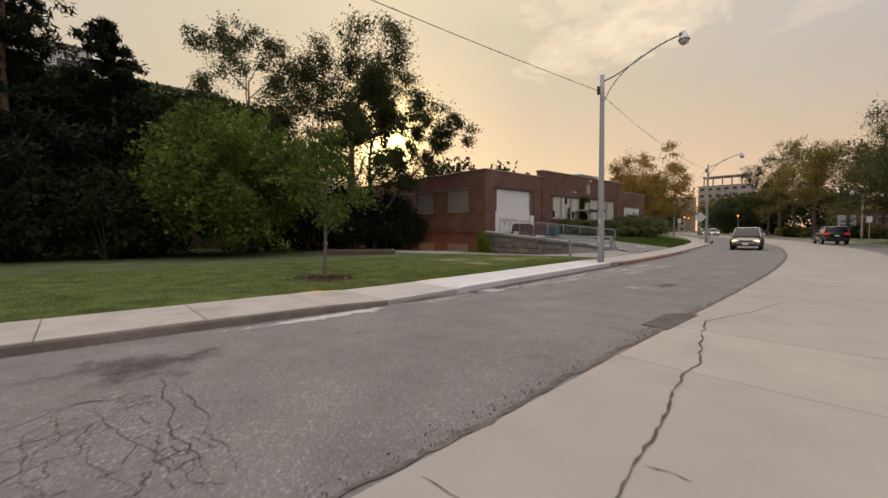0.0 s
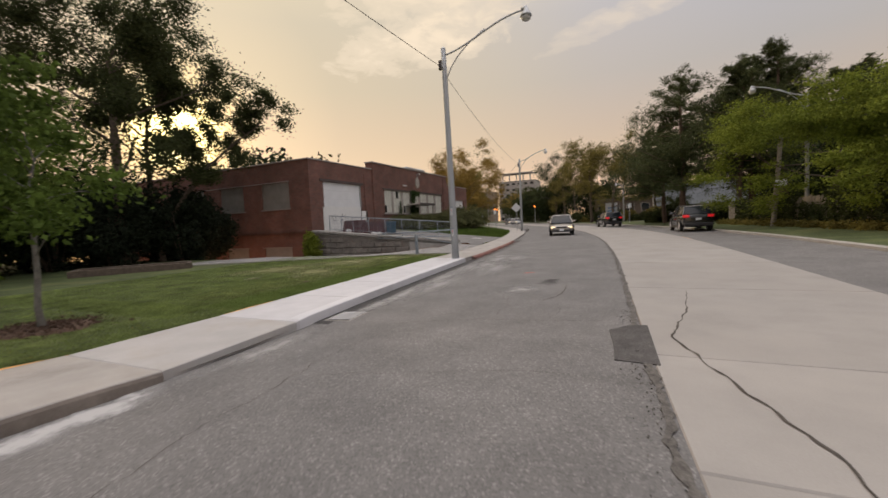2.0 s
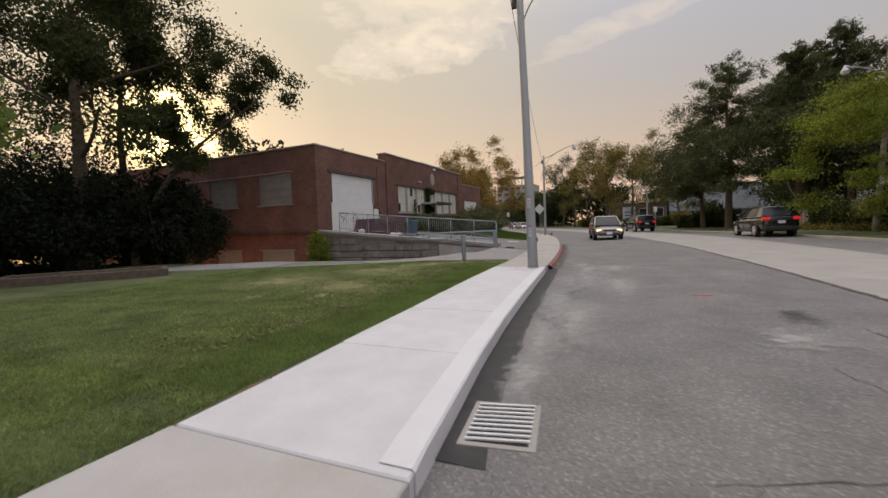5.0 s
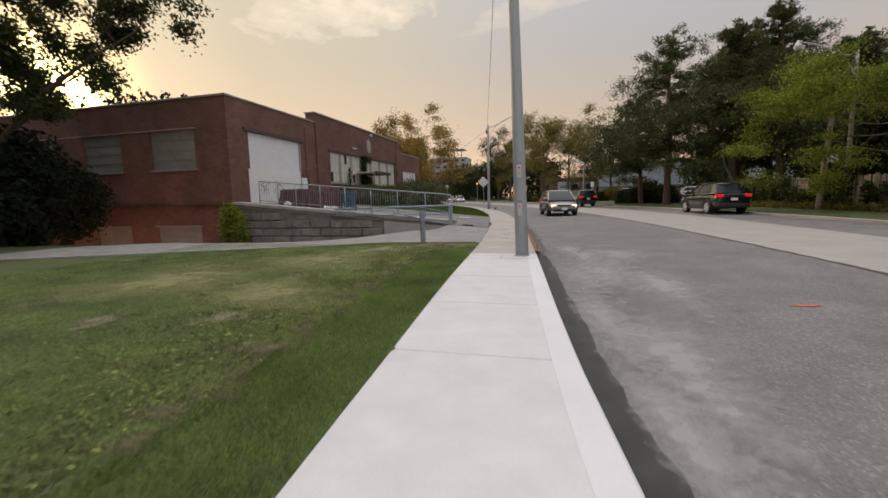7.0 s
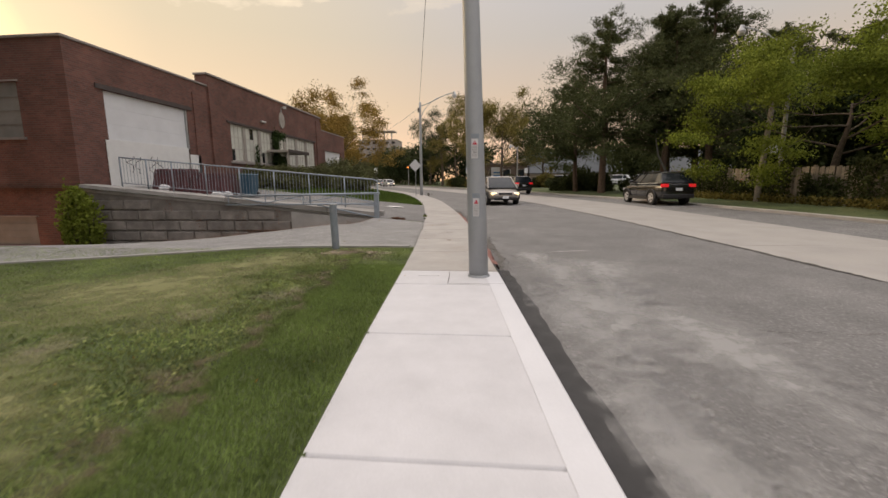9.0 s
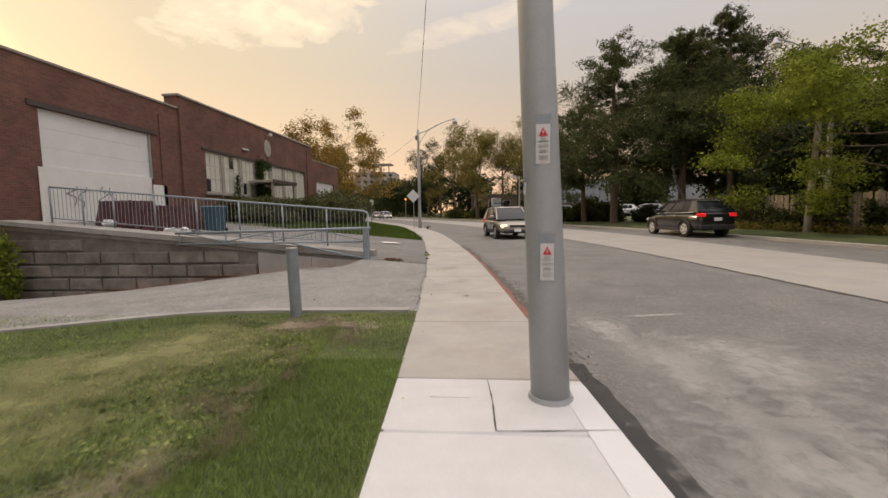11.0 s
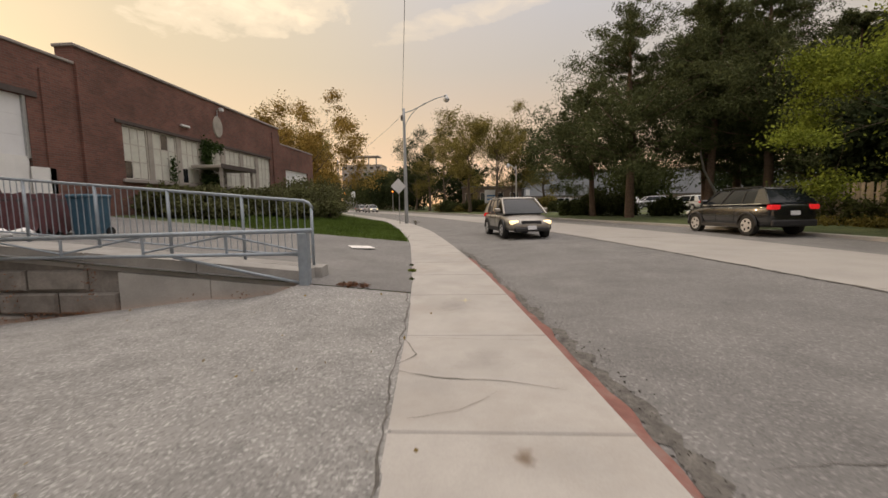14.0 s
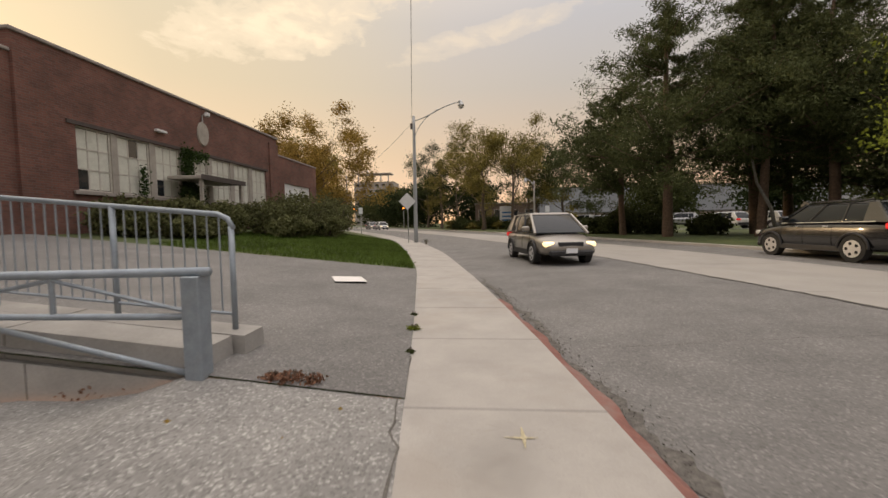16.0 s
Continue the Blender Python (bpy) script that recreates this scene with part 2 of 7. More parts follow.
M = {
    "asphalt": material("asphalt", (0.172, 0.166, 0.16), 0.9, scale=1.2, vary=0.16, fine=70, bump=0.8, speck=0.6, stain=0.35, stain_colour=(0.235, 0.225, 0.215), stain_scale=0.5),
    "asphalt_new": material("fresh_asphalt", (0.05, 0.048, 0.047), 0.85, scale=4, vary=0.25, fine=120, bump=0.6),
    "asphalt_drive": material("drive_asphalt", (0.245, 0.238, 0.228), 0.92, scale=2.0, vary=0.18, fine=60, bump=1.0, speck=0.75, stain=0.3, stain_colour=(0.34, 0.33, 0.315), stain_scale=0.8),
    "concrete": material("road_concrete", (0.335, 0.315, 0.29), 0.88, scale=1.0, vary=0.1, fine=60, bump=0.2, stain=0.3, stain_colour=(0.31, 0.28, 0.25), stain_scale=0.5, per_object=0.04),
    "kerb_dirty": material("stained_kerb_concrete", (0.2, 0.17, 0.145), 0.9, scale=2.5, vary=0.25, fine=60, bump=0.35, stain=0.5, stain_colour=(0.12, 0.1, 0.085), stain_scale=1.5),
    "walk_old": material("old_sidewalk_concrete", (0.375, 0.352, 0.325), 0.88, scale=1.6, vary=0.12, fine=80, bump=0.2, stain=0.35, stain_colour=(0.3, 0.26, 0.22), stain_scale=1.1, per_object=0.05),
    "walk_new": material("new_sidewalk_concrete", (0.565, 0.555, 0.565), 0.8, scale=2.5, vary=0.07, fine=70, bump=0.12, per_object=0.02),
    "joint": material("joint_dirt", (0.075, 0.064, 0.054), 0.95, scale=10, vary=0.3),
    "red_edge": material("red_kerb_paint", (0.23, 0.1, 0.08), 0.85, scale=3, vary=0.25, fine=40, bump=0.4, stain=0.6, stain_colour=(0.2, 0.17, 0.15), stain_scale=3.0),
    "grass": material("lawn_grass", (0.066, 0.09, 0.026), 0.95, scale=0.9, vary=0.35, fine=45, bump=0.8, stain=0.35, stain_colour=(0.16, 0.15, 0.06), stain_scale=0.45),
    "sod": material("new_sod", (0.19, 0.255, 0.074), 0.9, scale=1.2, vary=0.3, fine=20, bump=0, spec=0.15, per_island=0.3, translucent=0.3),
    "blade": material("grass_blade", (0.215, 0.275, 0.08), 0.8, scale=1.6, vary=0.5, fine=20, bump=0, per_island=0.35, translucent=0.3),
    "earth": material("bare_earth", (0.17, 0.125, 0.085), 0.97, scale=4, vary=0.35, fine=40, bump=0.9),
    "mulch": material("brown_mulch", (0.1, 0.06, 0.04), 0.97, scale=9, vary=0.4, fine=40, bump=1.0),
    "brick_y": brick_material("red_brick_front", (0.185, 0.082, 0.06), (0.13, 0.06, 0.048), (0.15, 0.115, 0.095), "y"),
    "brick_x": brick_material("red_brick_side", (0.185, 0.082, 0.06), (0.13, 0.06, 0.048), (0.15, 0.115, 0.095), "x"),
    "coping": material("grey_coping_stone", (0.3, 0.27, 0.25), 0.85, scale=3, vary=0.15, fine=30),
    "roof": material("roof_gravel", (0.15, 0.14, 0.13), 0.95),
    "door_white": material("white_door_paint", (0.72, 0.73, 0.74), 0.55, scale=1.5, vary=0.05, fine=30, bump=0.04, stain=0.12, stain_colour=(0.5, 0.5, 0.48), stain_scale=1.0),
    "plywood": material("white_painted_board", (0.74, 0.74, 0.72), 0.6, scale=2, vary=0.05, fine=30, bump=0.05),
    "window_board": material("pale_blind_fabric", (0.6, 0.6, 0.53), 0.7, scale=3, vary=0.12, fine=20, bump=0.05),
    "side_board": material("grey_boarded_window", (0.24, 0.235, 0.22), 0.8, scale=2, vary=0.12, fine=30, bump=0.1),
    "sash": material("weathered_sash_paint", (0.5, 0.47, 0.42), 0.7, scale=6, vary=0.15),
    "pier": material("stained_concrete_pier", (0.36, 0.33, 0.29), 0.85, scale=3, vary=0.15),
    "lintel": material("dark_steel_lintel", (0.07, 0.055, 0.05), 0.7, scale=5, vary=0.2),
    "block": material("retaining_block", (0.21, 0.19, 0.17), 0.92, scale=3, vary=0.25, fine=30, bump=0.7, stain=0.6, stain_colour=(0.1, 0.088, 0.075), stain_scale=1.3, per_object=0.12),
    "cap": material("cast_concrete_cap", (0.33, 0.315, 0.295), 0.9, scale=2, vary=0.15, fine=50, bump=0.25, stain=0.3, stain_colour=(0.2, 0.185, 0.165), stain_scale=0.9),
    "rail": material("galvanised_paint", (0.27, 0.31, 0.35), 0.5, 0.35, scale=7, vary=0.15, fine=60, bump=0.05, stain=0.3, stain_colour=(0.36, 0.37, 0.38), stain_scale=4),
    "pole": material("grey_steel_pole", (0.36, 0.375, 0.385), 0.55, 0.3, scale=3, vary=0.08, fine=60, bump=0.06, stain=0.25, stain_colour=(0.24, 0.25, 0.26), stain_scale=3),
    "pole_far": material("concrete_pole", (0.3, 0.29, 0.27), 0.8, scale=4, vary=0.1),
    "galv": material("galvanised_steel", (0.42, 0.43, 0.43), 0.45, 0.7, scale=5, vary=0.1),
    "lens": material("lamp_lens", (0.5, 0.5, 0.48), 0.2, scale=5, vary=0.05, bump=0),
    "wire": material("black_cable", (0.02, 0.02, 0.02), 0.7, bump=0),
    "timber": material("weathered_timber", (0.11, 0.085, 0.065), 0.9, scale=7, vary=0.3, fine=50, bump=0.5),
    "fence": material("grey_fence_board", (0.27, 0.23, 0.18), 0.9, scale=6, vary=0.25, fine=50, bump=0.4, per_object=0.25),
    "bark": material("brown_bark", (0.1, 0.075, 0.055), 0.95, scale=9, vary=0.35, fine=40, bump=1.0),
    "bark_pine": material("pine_bark", (0.13, 0.085, 0.06), 0.95, scale=9, vary=0.35, fine=40, bump=1.0),
    "bark_pale": material("young_grey_bark", (0.17, 0.16, 0.14), 0.9, scale=9, vary=0.25, fine=40, bump=0.5),
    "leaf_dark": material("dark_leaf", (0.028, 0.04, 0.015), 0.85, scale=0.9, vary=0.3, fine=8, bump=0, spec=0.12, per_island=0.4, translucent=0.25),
    "leaf_elm": material("elm_leaf", (0.06, 0.072, 0.028), 0.85, scale=0.9, vary=0.3, fine=8, bump=0, spec=0.12, per_island=0.4, translucent=0.35),
    "leaf_green": material("green_leaf", (0.09, 0.135, 0.028), 0.85, scale=0.7, vary=0.35, fine=8, bump=0, spec=0.12, per_island=0.4, translucent=0.35),
    "leaf_lime": material("lime_leaf", (0.185, 0.225, 0.035), 0.85, scale=0.6, vary=0.35, fine=8, bump=0, spec=0.12, per_island=0.4, translucent=0.4),
    "leaf_olive": material("olive_leaf", (0.2, 0.17, 0.05), 0.85, scale=0.5, vary=0.35, fine=8, bump=0, spec=0.12, per_island=0.4, translucent=0.35),
    "leaf_gold": material("golden_leaf", (0.28, 0.19, 0.05), 0.85, scale=0.5, vary=0.35, fine=8, bump=0, spec=0.12, per_island=0.4, translucent=0.4),
    "needle": material("pine_needle", (0.085, 0.1, 0.042), 0.85, scale=0.6, vary=0.4, fine=8, bump=0, spec=0.12, per_island=0.4, translucent=0.15),
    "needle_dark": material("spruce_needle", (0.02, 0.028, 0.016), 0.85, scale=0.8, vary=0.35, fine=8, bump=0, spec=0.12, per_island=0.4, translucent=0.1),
    "leaf_weed": material("weed_leaf", (0.24, 0.27, 0.1), 0.85, scale=2.0, vary=0.4, fine=8, bump=0, spec=0.12, per_island=0.4, translucent=0.3),
    "leaf_sage": material("sage_leaf", (0.12, 0.125, 0.055), 0.85, scale=0.9, vary=0.35, fine=8, bump=0, spec=0.12, per_island=0.4, translucent=0.3),
    "kerb_new": material("trowelled_kerb_concrete", (0.62, 0.615, 0.63), 0.7, scale=1.2, vary=0.05, fine=50, bump=0.05),
    "asphalt_patch": material("worn_patch_asphalt", (0.085, 0.08, 0.077), 0.9, scale=5, vary=0.3, fine=90, bump=0.7, speck=0.5),
    "leaf_dry": material("dry_red_weed", (0.2, 0.1, 0.06), 0.9, scale=5.0, vary=0.4, fine=20, bump=0, per_island=0.4, translucent=0.2),
    "leaf_bright": material("bright_bush_leaf", (0.13, 0.19, 0.04), 0.85, scale=0.5, vary=0.4, fine=8, bump=0, spec=0.12, per_island=0.4, translucent=0.35),
    "crumble": material("crumbled_asphalt", (0.13, 0.12, 0.108), 0.95, scale=14, vary=0.45, fine=60, bump=0.9),
    "walk_mid": material("half_aged_sidewalk_concrete", (0.42, 0.405, 0.39), 0.85, scale=1.2, vary=0.1, fine=70, bump=0.15, stain=0.4, stain_colour=(0.36, 0.31, 0.26), stain_scale=1.0, per_object=0.03),
    "ivy": material("ivy_leaf", (0.045, 0.075, 0.022), 0.85, scale=0.8, vary=0.4, fine=8, bump=0, spec=0.12, per_island=0.4, translucent=0.2),
    "white_wall": material("white_render", (0.6, 0.6, 0.6), 0.85, scale=0.5, vary=0.06),
    "tan_wall": material("tan_brick_far", (0.3, 0.24, 0.19), 0.9, scale=0.6, vary=0.15),
    "grey_clad": material("grey_cladding", (0.36, 0.38, 0.42), 0.6, 0.2, scale=0.4, vary=0.08),
    # brown taken darker, the shade of the walls is in the colour
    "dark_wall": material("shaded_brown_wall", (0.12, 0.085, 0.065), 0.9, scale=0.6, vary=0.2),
    "far_concrete": material("far_concrete", (0.33, 0.31, 0.3), 0.9, scale=0.2, vary=0.1),
    "car_black": material("black_car_paint", (0.012, 0.013, 0.015), 0.25, 0.2, scale=2, vary=0.1, bump=0, coat=1.0),
    "car_grey": material("grey_brown_car_paint", (0.3, 0.275, 0.245), 0.35, 0.4, scale=2, vary=0.05, bump=0, coat=0.8),
    "car_white": material("white_car_paint", (0.7, 0.7, 0.7), 0.3, 0.0, scale=2, vary=0.03, bump=0, coat=0.8),
    "car_silver": material("silver_car_paint", (0.4, 0.4, 0.41), 0.3, 0.6, scale=2, vary=0.03, bump=0, coat=0.8),
    "tyre": material("black_rubber", (0.02, 0.02, 0.02), 0.85, scale=20, vary=0.2),
    "rim": material("alloy_rim", (0.5, 0.5, 0.52), 0.45, 0.3, scale=5, vary=0.05, bump=0),
    "rim_dark": material("dark_alloy_rim", (0.04, 0.04, 0.042), 0.4, 0.6, scale=5, vary=0.05, bump=0),
    "chrome": material("chrome", (0.7, 0.7, 0.7), 0.15, 1.0, scale=5, vary=0.02, bump=0),
    "plastic_black": material("black_plastic", (0.02, 0.02, 0.022), 0.6, scale=9, vary=0.15, bump=0.05),
    "tail": material("red_tail_light", (0.45, 0.01, 0.015), 0.25, bump=0, vary=0.05, emit=(1.0, 0.03, 0.03, 0.45)),
    "head": material("lit_headlight", (0.8, 0.75, 0.6), 0.2, bump=0, vary=0.05, emit=(1.0, 0.72, 0.35, 1.6)),
    "plate": material("white_plate", (0.75, 0.77, 0.8), 0.5, bump=0, vary=0.03),
    "bin_red": material("maroon_tarpaulin", (0.075, 0.022, 0.025), 0.6, scale=4, vary=0.3, fine=14, bump=0.6),
    "bin_blue": material("blue_plastic_bin", (0.03, 0.085, 0.13), 0.5, scale=5, vary=0.15, bump=0.05),
    "bag_white": material("white_plastic_bag", (0.7, 0.7, 0.7), 0.5, scale=9, vary=0.12, fine=14, bump=0.6),
    "paper": material("white_paper", (0.75, 0.73, 0.7), 0.8, scale=4, vary=0.05),
    "sticker": material("silver_sticker", (0.6, 0.6, 0.6), 0.5, scale=6, vary=0.05, bump=0),
    "ink": material("grey_print", (0.26, 0.26, 0.26), 0.6, bump=0),
    "ink_red": material("red_print", (0.55, 0.02, 0.05), 0.5, bump=0, vary=0.05),
    "ink_blue": material("blue_print", (0.05, 0.2, 0.45), 0.5, bump=0, vary=0.05),
    "amber": material("lit_amber_lamp", (0.8, 0.3, 0.05), 0.4, bump=0, vary=0.02, emit=(1.0, 0.22, 0.02, 5.0)),
    "flag": material("orange_sign_face", (0.6, 0.16, 0.03), 0.6, bump=0, vary=0.05),
    "iron": material("cast_iron", (0.16, 0.15, 0.14), 0.6, 0.5, scale=9, vary=0.2),
    # black that puts recess shade into the colour; also scrawl paint and seams
    "dark": material("black_shade_and_paint", (0.012, 0.012, 0.012), 0.95, bump=0),
    "glass": glass_material("dark_window_glass"),
    "car_glass": glass_material("car_window_glass", (0.012, 0.016, 0.02), 0.06, 0.3),
    "white_stain": stain_material("cement_wash_stain", (0.52, 0.51, 0.5), scale=2.6, lo=0.3, hi=0.52),
    "dust_stain": stain_material("pale_road_dust", (0.4, 0.39, 0.375), scale=5.0, lo=0.3, hi=0.58, peak=0.68),
    "dark_stain": stain_material("dark_road_stain", (0.06, 0.056, 0.055), scale=2.0, lo=0.4, hi=0.6, peak=0.6),
    "walk_dirt": stain_material("sidewalk_dirt", (0.2, 0.185, 0.165), scale=3.2, lo=0.36, hi=0.67, peak=0.22),
    "rust_stain": stain_material("brown_sidewalk_stain", (0.2, 0.12, 0.06), scale=2.5, lo=0.4, hi=0.6, peak=0.5),
    "yellow_mark": material("faded_yellow_paint", (0.47, 0.41, 0.27), 0.9, scale=30, vary=0.4, bump=0),
    "red_mark": material("red_spray_paint", (0.55, 0.13, 0.1), 0.9, scale=25, vary=0.3, bump=0),
    "white_mark": material("worn_white_line", (0.36, 0.35, 0.33), 0.9, scale=12, vary=0.3, bump=0.1),
}

# ---- building blocks ----


class Geo:
    """Gathers vertices and faces for one mesh."""

    def __init__(self):
        self.v, self.f = [], []

    def quad(self, a, b, c, d):
        n = len(self.v)
        self.v += [tuple(a), tuple(b), tuple(c), tuple(d)]
        self.f.append((n, n + 1, n + 2, n + 3))
        return self

    def prism(self, lower, upper):
        """A closed body between two rings of equal length (counter-clockwise seen from outside the upper one)."""
        n, k = len(self.v), len(lower)
        self.v += [tuple(p) for p in lower] + [tuple(p) for p in upper]
        self.f.append(tuple(n + i for i in reversed(range(k))))
        self.f.append(tuple(n + k + i for i in range(k)))
        for i in range(k):
            j = (i + 1) % k
            self.f.append((n + i, n + j, n + k + j, n + k + i))
        return self

    def box(self, x0, y0, z0, x1, y1, z1, bevel=0.0):
        x0, x1, y0, y1, z0, z1 = min(x0, x1), max(x0, x1), min(y0, y1), max(y0, y1), min(z0, z1), max(z0, z1)
        if bevel <= 0:
            return self.prism([(x0, y0, z0), (x1, y0, z0), (x1, y1, z0), (x0, y1, z0)], [(x0, y0, z1), (x1, y0, z1), (x1, y1, z1), (x0, y1, z1)])
        e = min(bevel, (x1 - x0) / 3, (y1 - y0) / 3, (z1 - z0) / 3)
        bm = bmesh.new()
        bmesh.ops.create_cube(bm, size=1)
        for v in bm.verts:
            v.co = ((x0 + x1) / 2 + v.co.x * (x1 - x0), (y0 + y1) / 2 + v.co.y * (y1 - y0), (z0 + z1) / 2 + v.co.z * (z1 - z0))
        bmesh.ops.bevel(bm, geom=bm.edges[:], offset=e, segments=1, affect="EDGES")
        return self.take(bm)

    def take(self, bm):
        n = len(self.v)
        bm.verts.index_update()
        self.v += [tuple(v.co) for v in bm.verts]
        self.f += [tuple(n + v.index for v in f.verts) for f in bm.faces]
        bm.free()
        return self

    def tube(self, pts, radii, sides=8, caps=True):
        pts = [Vector(p) for p in pts]
        if not isinstance(radii, (list, tuple)):
            radii = [radii] * len(pts)
        n = len(self.v)
        side = None
        for i, p in enumerate(pts):
            d = (pts[min(i + 1, len(pts) - 1)] - pts[max(i - 1, 0)]).normalized()
            if side is None:
                side = d.orthogonal().normalized()
            side = (side - d * side.dot(d)).normalized()
            up = d.cross(side)
            for k in range(sides):
                a = 2 * math.pi * k / sides
                self.v.append(tuple(p + (side * math.cos(a) + up * math.sin(a)) * radii[i]))
        for i in range(len(pts) - 1):
            for k in range(sides):
                l = (k + 1) % sides
                self.f.append((n + i * sides + k, n + i * sides + l, n + (i + 1) * sides + l, n + (i + 1) * sides + k))
        if caps:
            self.f.append(tuple(n + k for k in reversed(range(sides))))
            self.f.append(tuple(n + (len(pts) - 1) * sides + k for k in range(sides)))
        return self

    def mesh(self, name, mat, smooth=False):
        me = bpy.data.meshes.new(name)
        me.from_pydata(self.v, [], self.f)
        me.materials.append(mat)
        if smooth:
            me.polygons.foreach_set("use_smooth", [True] * len(me.polygons))
        me.update()
        return me


def part(name, geo, mat, parent=None, label="", smooth=False):
    ob = new(name, geo if isinstance(geo, bpy.types.Mesh) else geo.mesh(name, mat, smooth))
    if parent is not None:
        ob.parent = parent
    return tagged(ob, label) if label else ob


def thing(name, label, category, at=(0, 0, 0), rz=0.0, group="", kind=""):
    ob = new(name)
    ob.empty_display_size = 0.2
    ob.matrix_basis = pose(*at, 0, 0, rz)
    return tagged(ob, label, category, group, kind)


def structure(name, geo, mat, label, smooth=False):
    ob = part(name, geo, mat, None, "", smooth)
    return tagged(ob, label, kind="structure")


# ---- plan: lines of the street by distance north ----
MED_L = [(-90, 3.0), (-40, 1.2), (0, -0.45), (5, -0.88), (8, -1.14), (10, -1.27), (16, -1.68), (21, -2.2), (27, -2.95), (32, -3.9), (40, -5.5), (46, -7.0), (60, -11.5), (80, -19.5), (110, -33), (160, -58), (400, -178)]
KERB = [(-90, -3.4), (-40, -5.0), (0, -5.84), (3, -5.84), (5, -5.76), (7, -6.02), (9, -6.38), (10, -6.5), (11.5, -6.67), (14.7, -6.96), (18.6, -7.32), (22, -7.65), (25.5, -8.06), (30, -8.75), (38, -10.2), (46, -12.1), (60, -16.8), (80, -25), (110, -38.5), (160, -63.5), (400, -183.5)]
WALK = [(-90, -5.2), (-40, -6.8), (0, -7.6), (5, -7.78), (7, -7.82), (9, -8.0), (13, -8.36), (16.0, -8.57), (17.4, -8.63), (19.2, -8.82), (22, -9.04), (26, -9.54), (32, -10.4), (38, -11.7), (47, -14), (60, -18.6), (80, -27), (110, -40.5), (160, -65.5), (400, -185.5)]
RISE = [(-90, 0), (10, 0), (35, 0.3), (47, 0.34), (150, 1.1), (400, 2.4)]
KERB_H = [(-90, 0.115), (4, 0.115), (4.9, 0.06), (6.4, 0.06), (7.2, 0.12), (16.9, 0.13), (17.4, 0.1), (28, 0.09), (46, 0.1), (400, 0.1)]


def lerp(table, y):
    return float(np.interp(y, [p[0] for p in table], [p[1] for p in table]))


def smooth_lerp(table, y):
    return sum(lerp(table, y + d) for d in (-1.2, -0.6, 0, 0.6, 1.2)) / 5


def med_l(y): return smooth_lerp(MED_L, y)
def med_r(y): return smooth_lerp(MED_L, y) + lerp([(16, 3.78), (35, 4.3), (60, 4.3)], y)
def far_k(y): return smooth_lerp(MED_L, y) + 7.2
def kerb(y): return smooth_lerp(KERB, y)
def walk_l(y): return smooth_lerp(WALK, y)
def base(y): return smooth_lerp(RISE, y)
def walk_z(y): return base(y) + lerp(KERB_H, y)
def step01(u): u = min(max(u, 0), 1); return u * u * (3 - 2 * u)
def road_z(x, y):
    k, m = kerb(y), med_l(y)
    u = min(max((x - k) / (m - k), 0), 1)
    return base(y) - 0.045 + 0.075 * step01(u * 1.6)
def far_z(y): return base(y) + 0.12


DRIVE_Y0, DRIVE_Y1, FRONT = 19.15, 24.05, -21.43


def drive_z(x):
    w, e = -9.3, 0.28
    if x > -10.8:
        return e + 0.09 * min(max((w - x) / (w + 10.8), 0), 1)
    return max(-0.85, 0.37 - 0.114 * (-10.8 - x))


def lawn_z(x, y):
    """Ground west of the sidewalk, south of the retaining wall."""
    w = walk_l(y)
    edge = walk_z(y)
    z = edge + (0.12 + 0.4 * base(y) - edge) * step01((w - x) / 6)
    z -= 0.5 * step01((y - 17) / 7) * step01((FRONT + 1.5 - x) / 3)
    near = step01((w - x) / 1.2)
    return edge * (1 - near) + z * near


def upper_z(x, y):
    """Ground west of the sidewalk, north of the retaining wall: rises to the doors of the building."""
    w = walk_l(y)
    e = walk_z(y)
    u = min(max((w - x) / (w - FRONT), 0), 1)
    return e + (1.45 - e) * u * (1 - step01((y - 54) / 14))


def lower_z(x, y):
    """The lower driveway: at the lawn's level along its edge, falling towards the foot of the wall."""
    near = step01((walk_l(y) - x) / 1.6)
    high = lawn_z(x, min(y, DRIVE_Y0)) + 0.012
    v = min(max((y - DRIVE_Y0) / (DRIVE_Y1 - 0.3 - DRIVE_Y0), 0), 1)
    z = high + (min(drive_z(x), high) - high) * v
    z = walk_z(y) * (1 - near) + z * near
    far_side = step01((y - 22.0) / 2.05) * step01((x + 11.6) / 0.8)
    return z * (1 - far_side) + upper_z(x, y) * far_side


def ys(a, b, fine=0.5):
    out, y = [], a
    while y < b:
        out.append(y)
        y += fine if -12 < y < 50 else (3.0 if y < 160 else 20.0)
    return out + [b]


def band(name, y_list, edges, mat, label):
    """A strip of ground: edges is a list of functions of y that give (x, z)."""
    g = Geo()
    k = len(edges)
    for y in y_list:
        for e in edges:
            x, z = e(y)
            g.v.append((x, y, z))
    for i in range(len(y_list) - 1):
        for j in range(k - 1):
            a = i * k + j
            g.f.append((a, a + 1, a + k + 1, a + k))
    return structure(name, g, mat, label)


def across(f, g, n, zf):
    return [lambda y, u=i / n: ((f(y) * (1 - u) + g(y) * u), zf(f(y) * (1 - u) + g(y) * u, y)) for i in range(n + 1)]


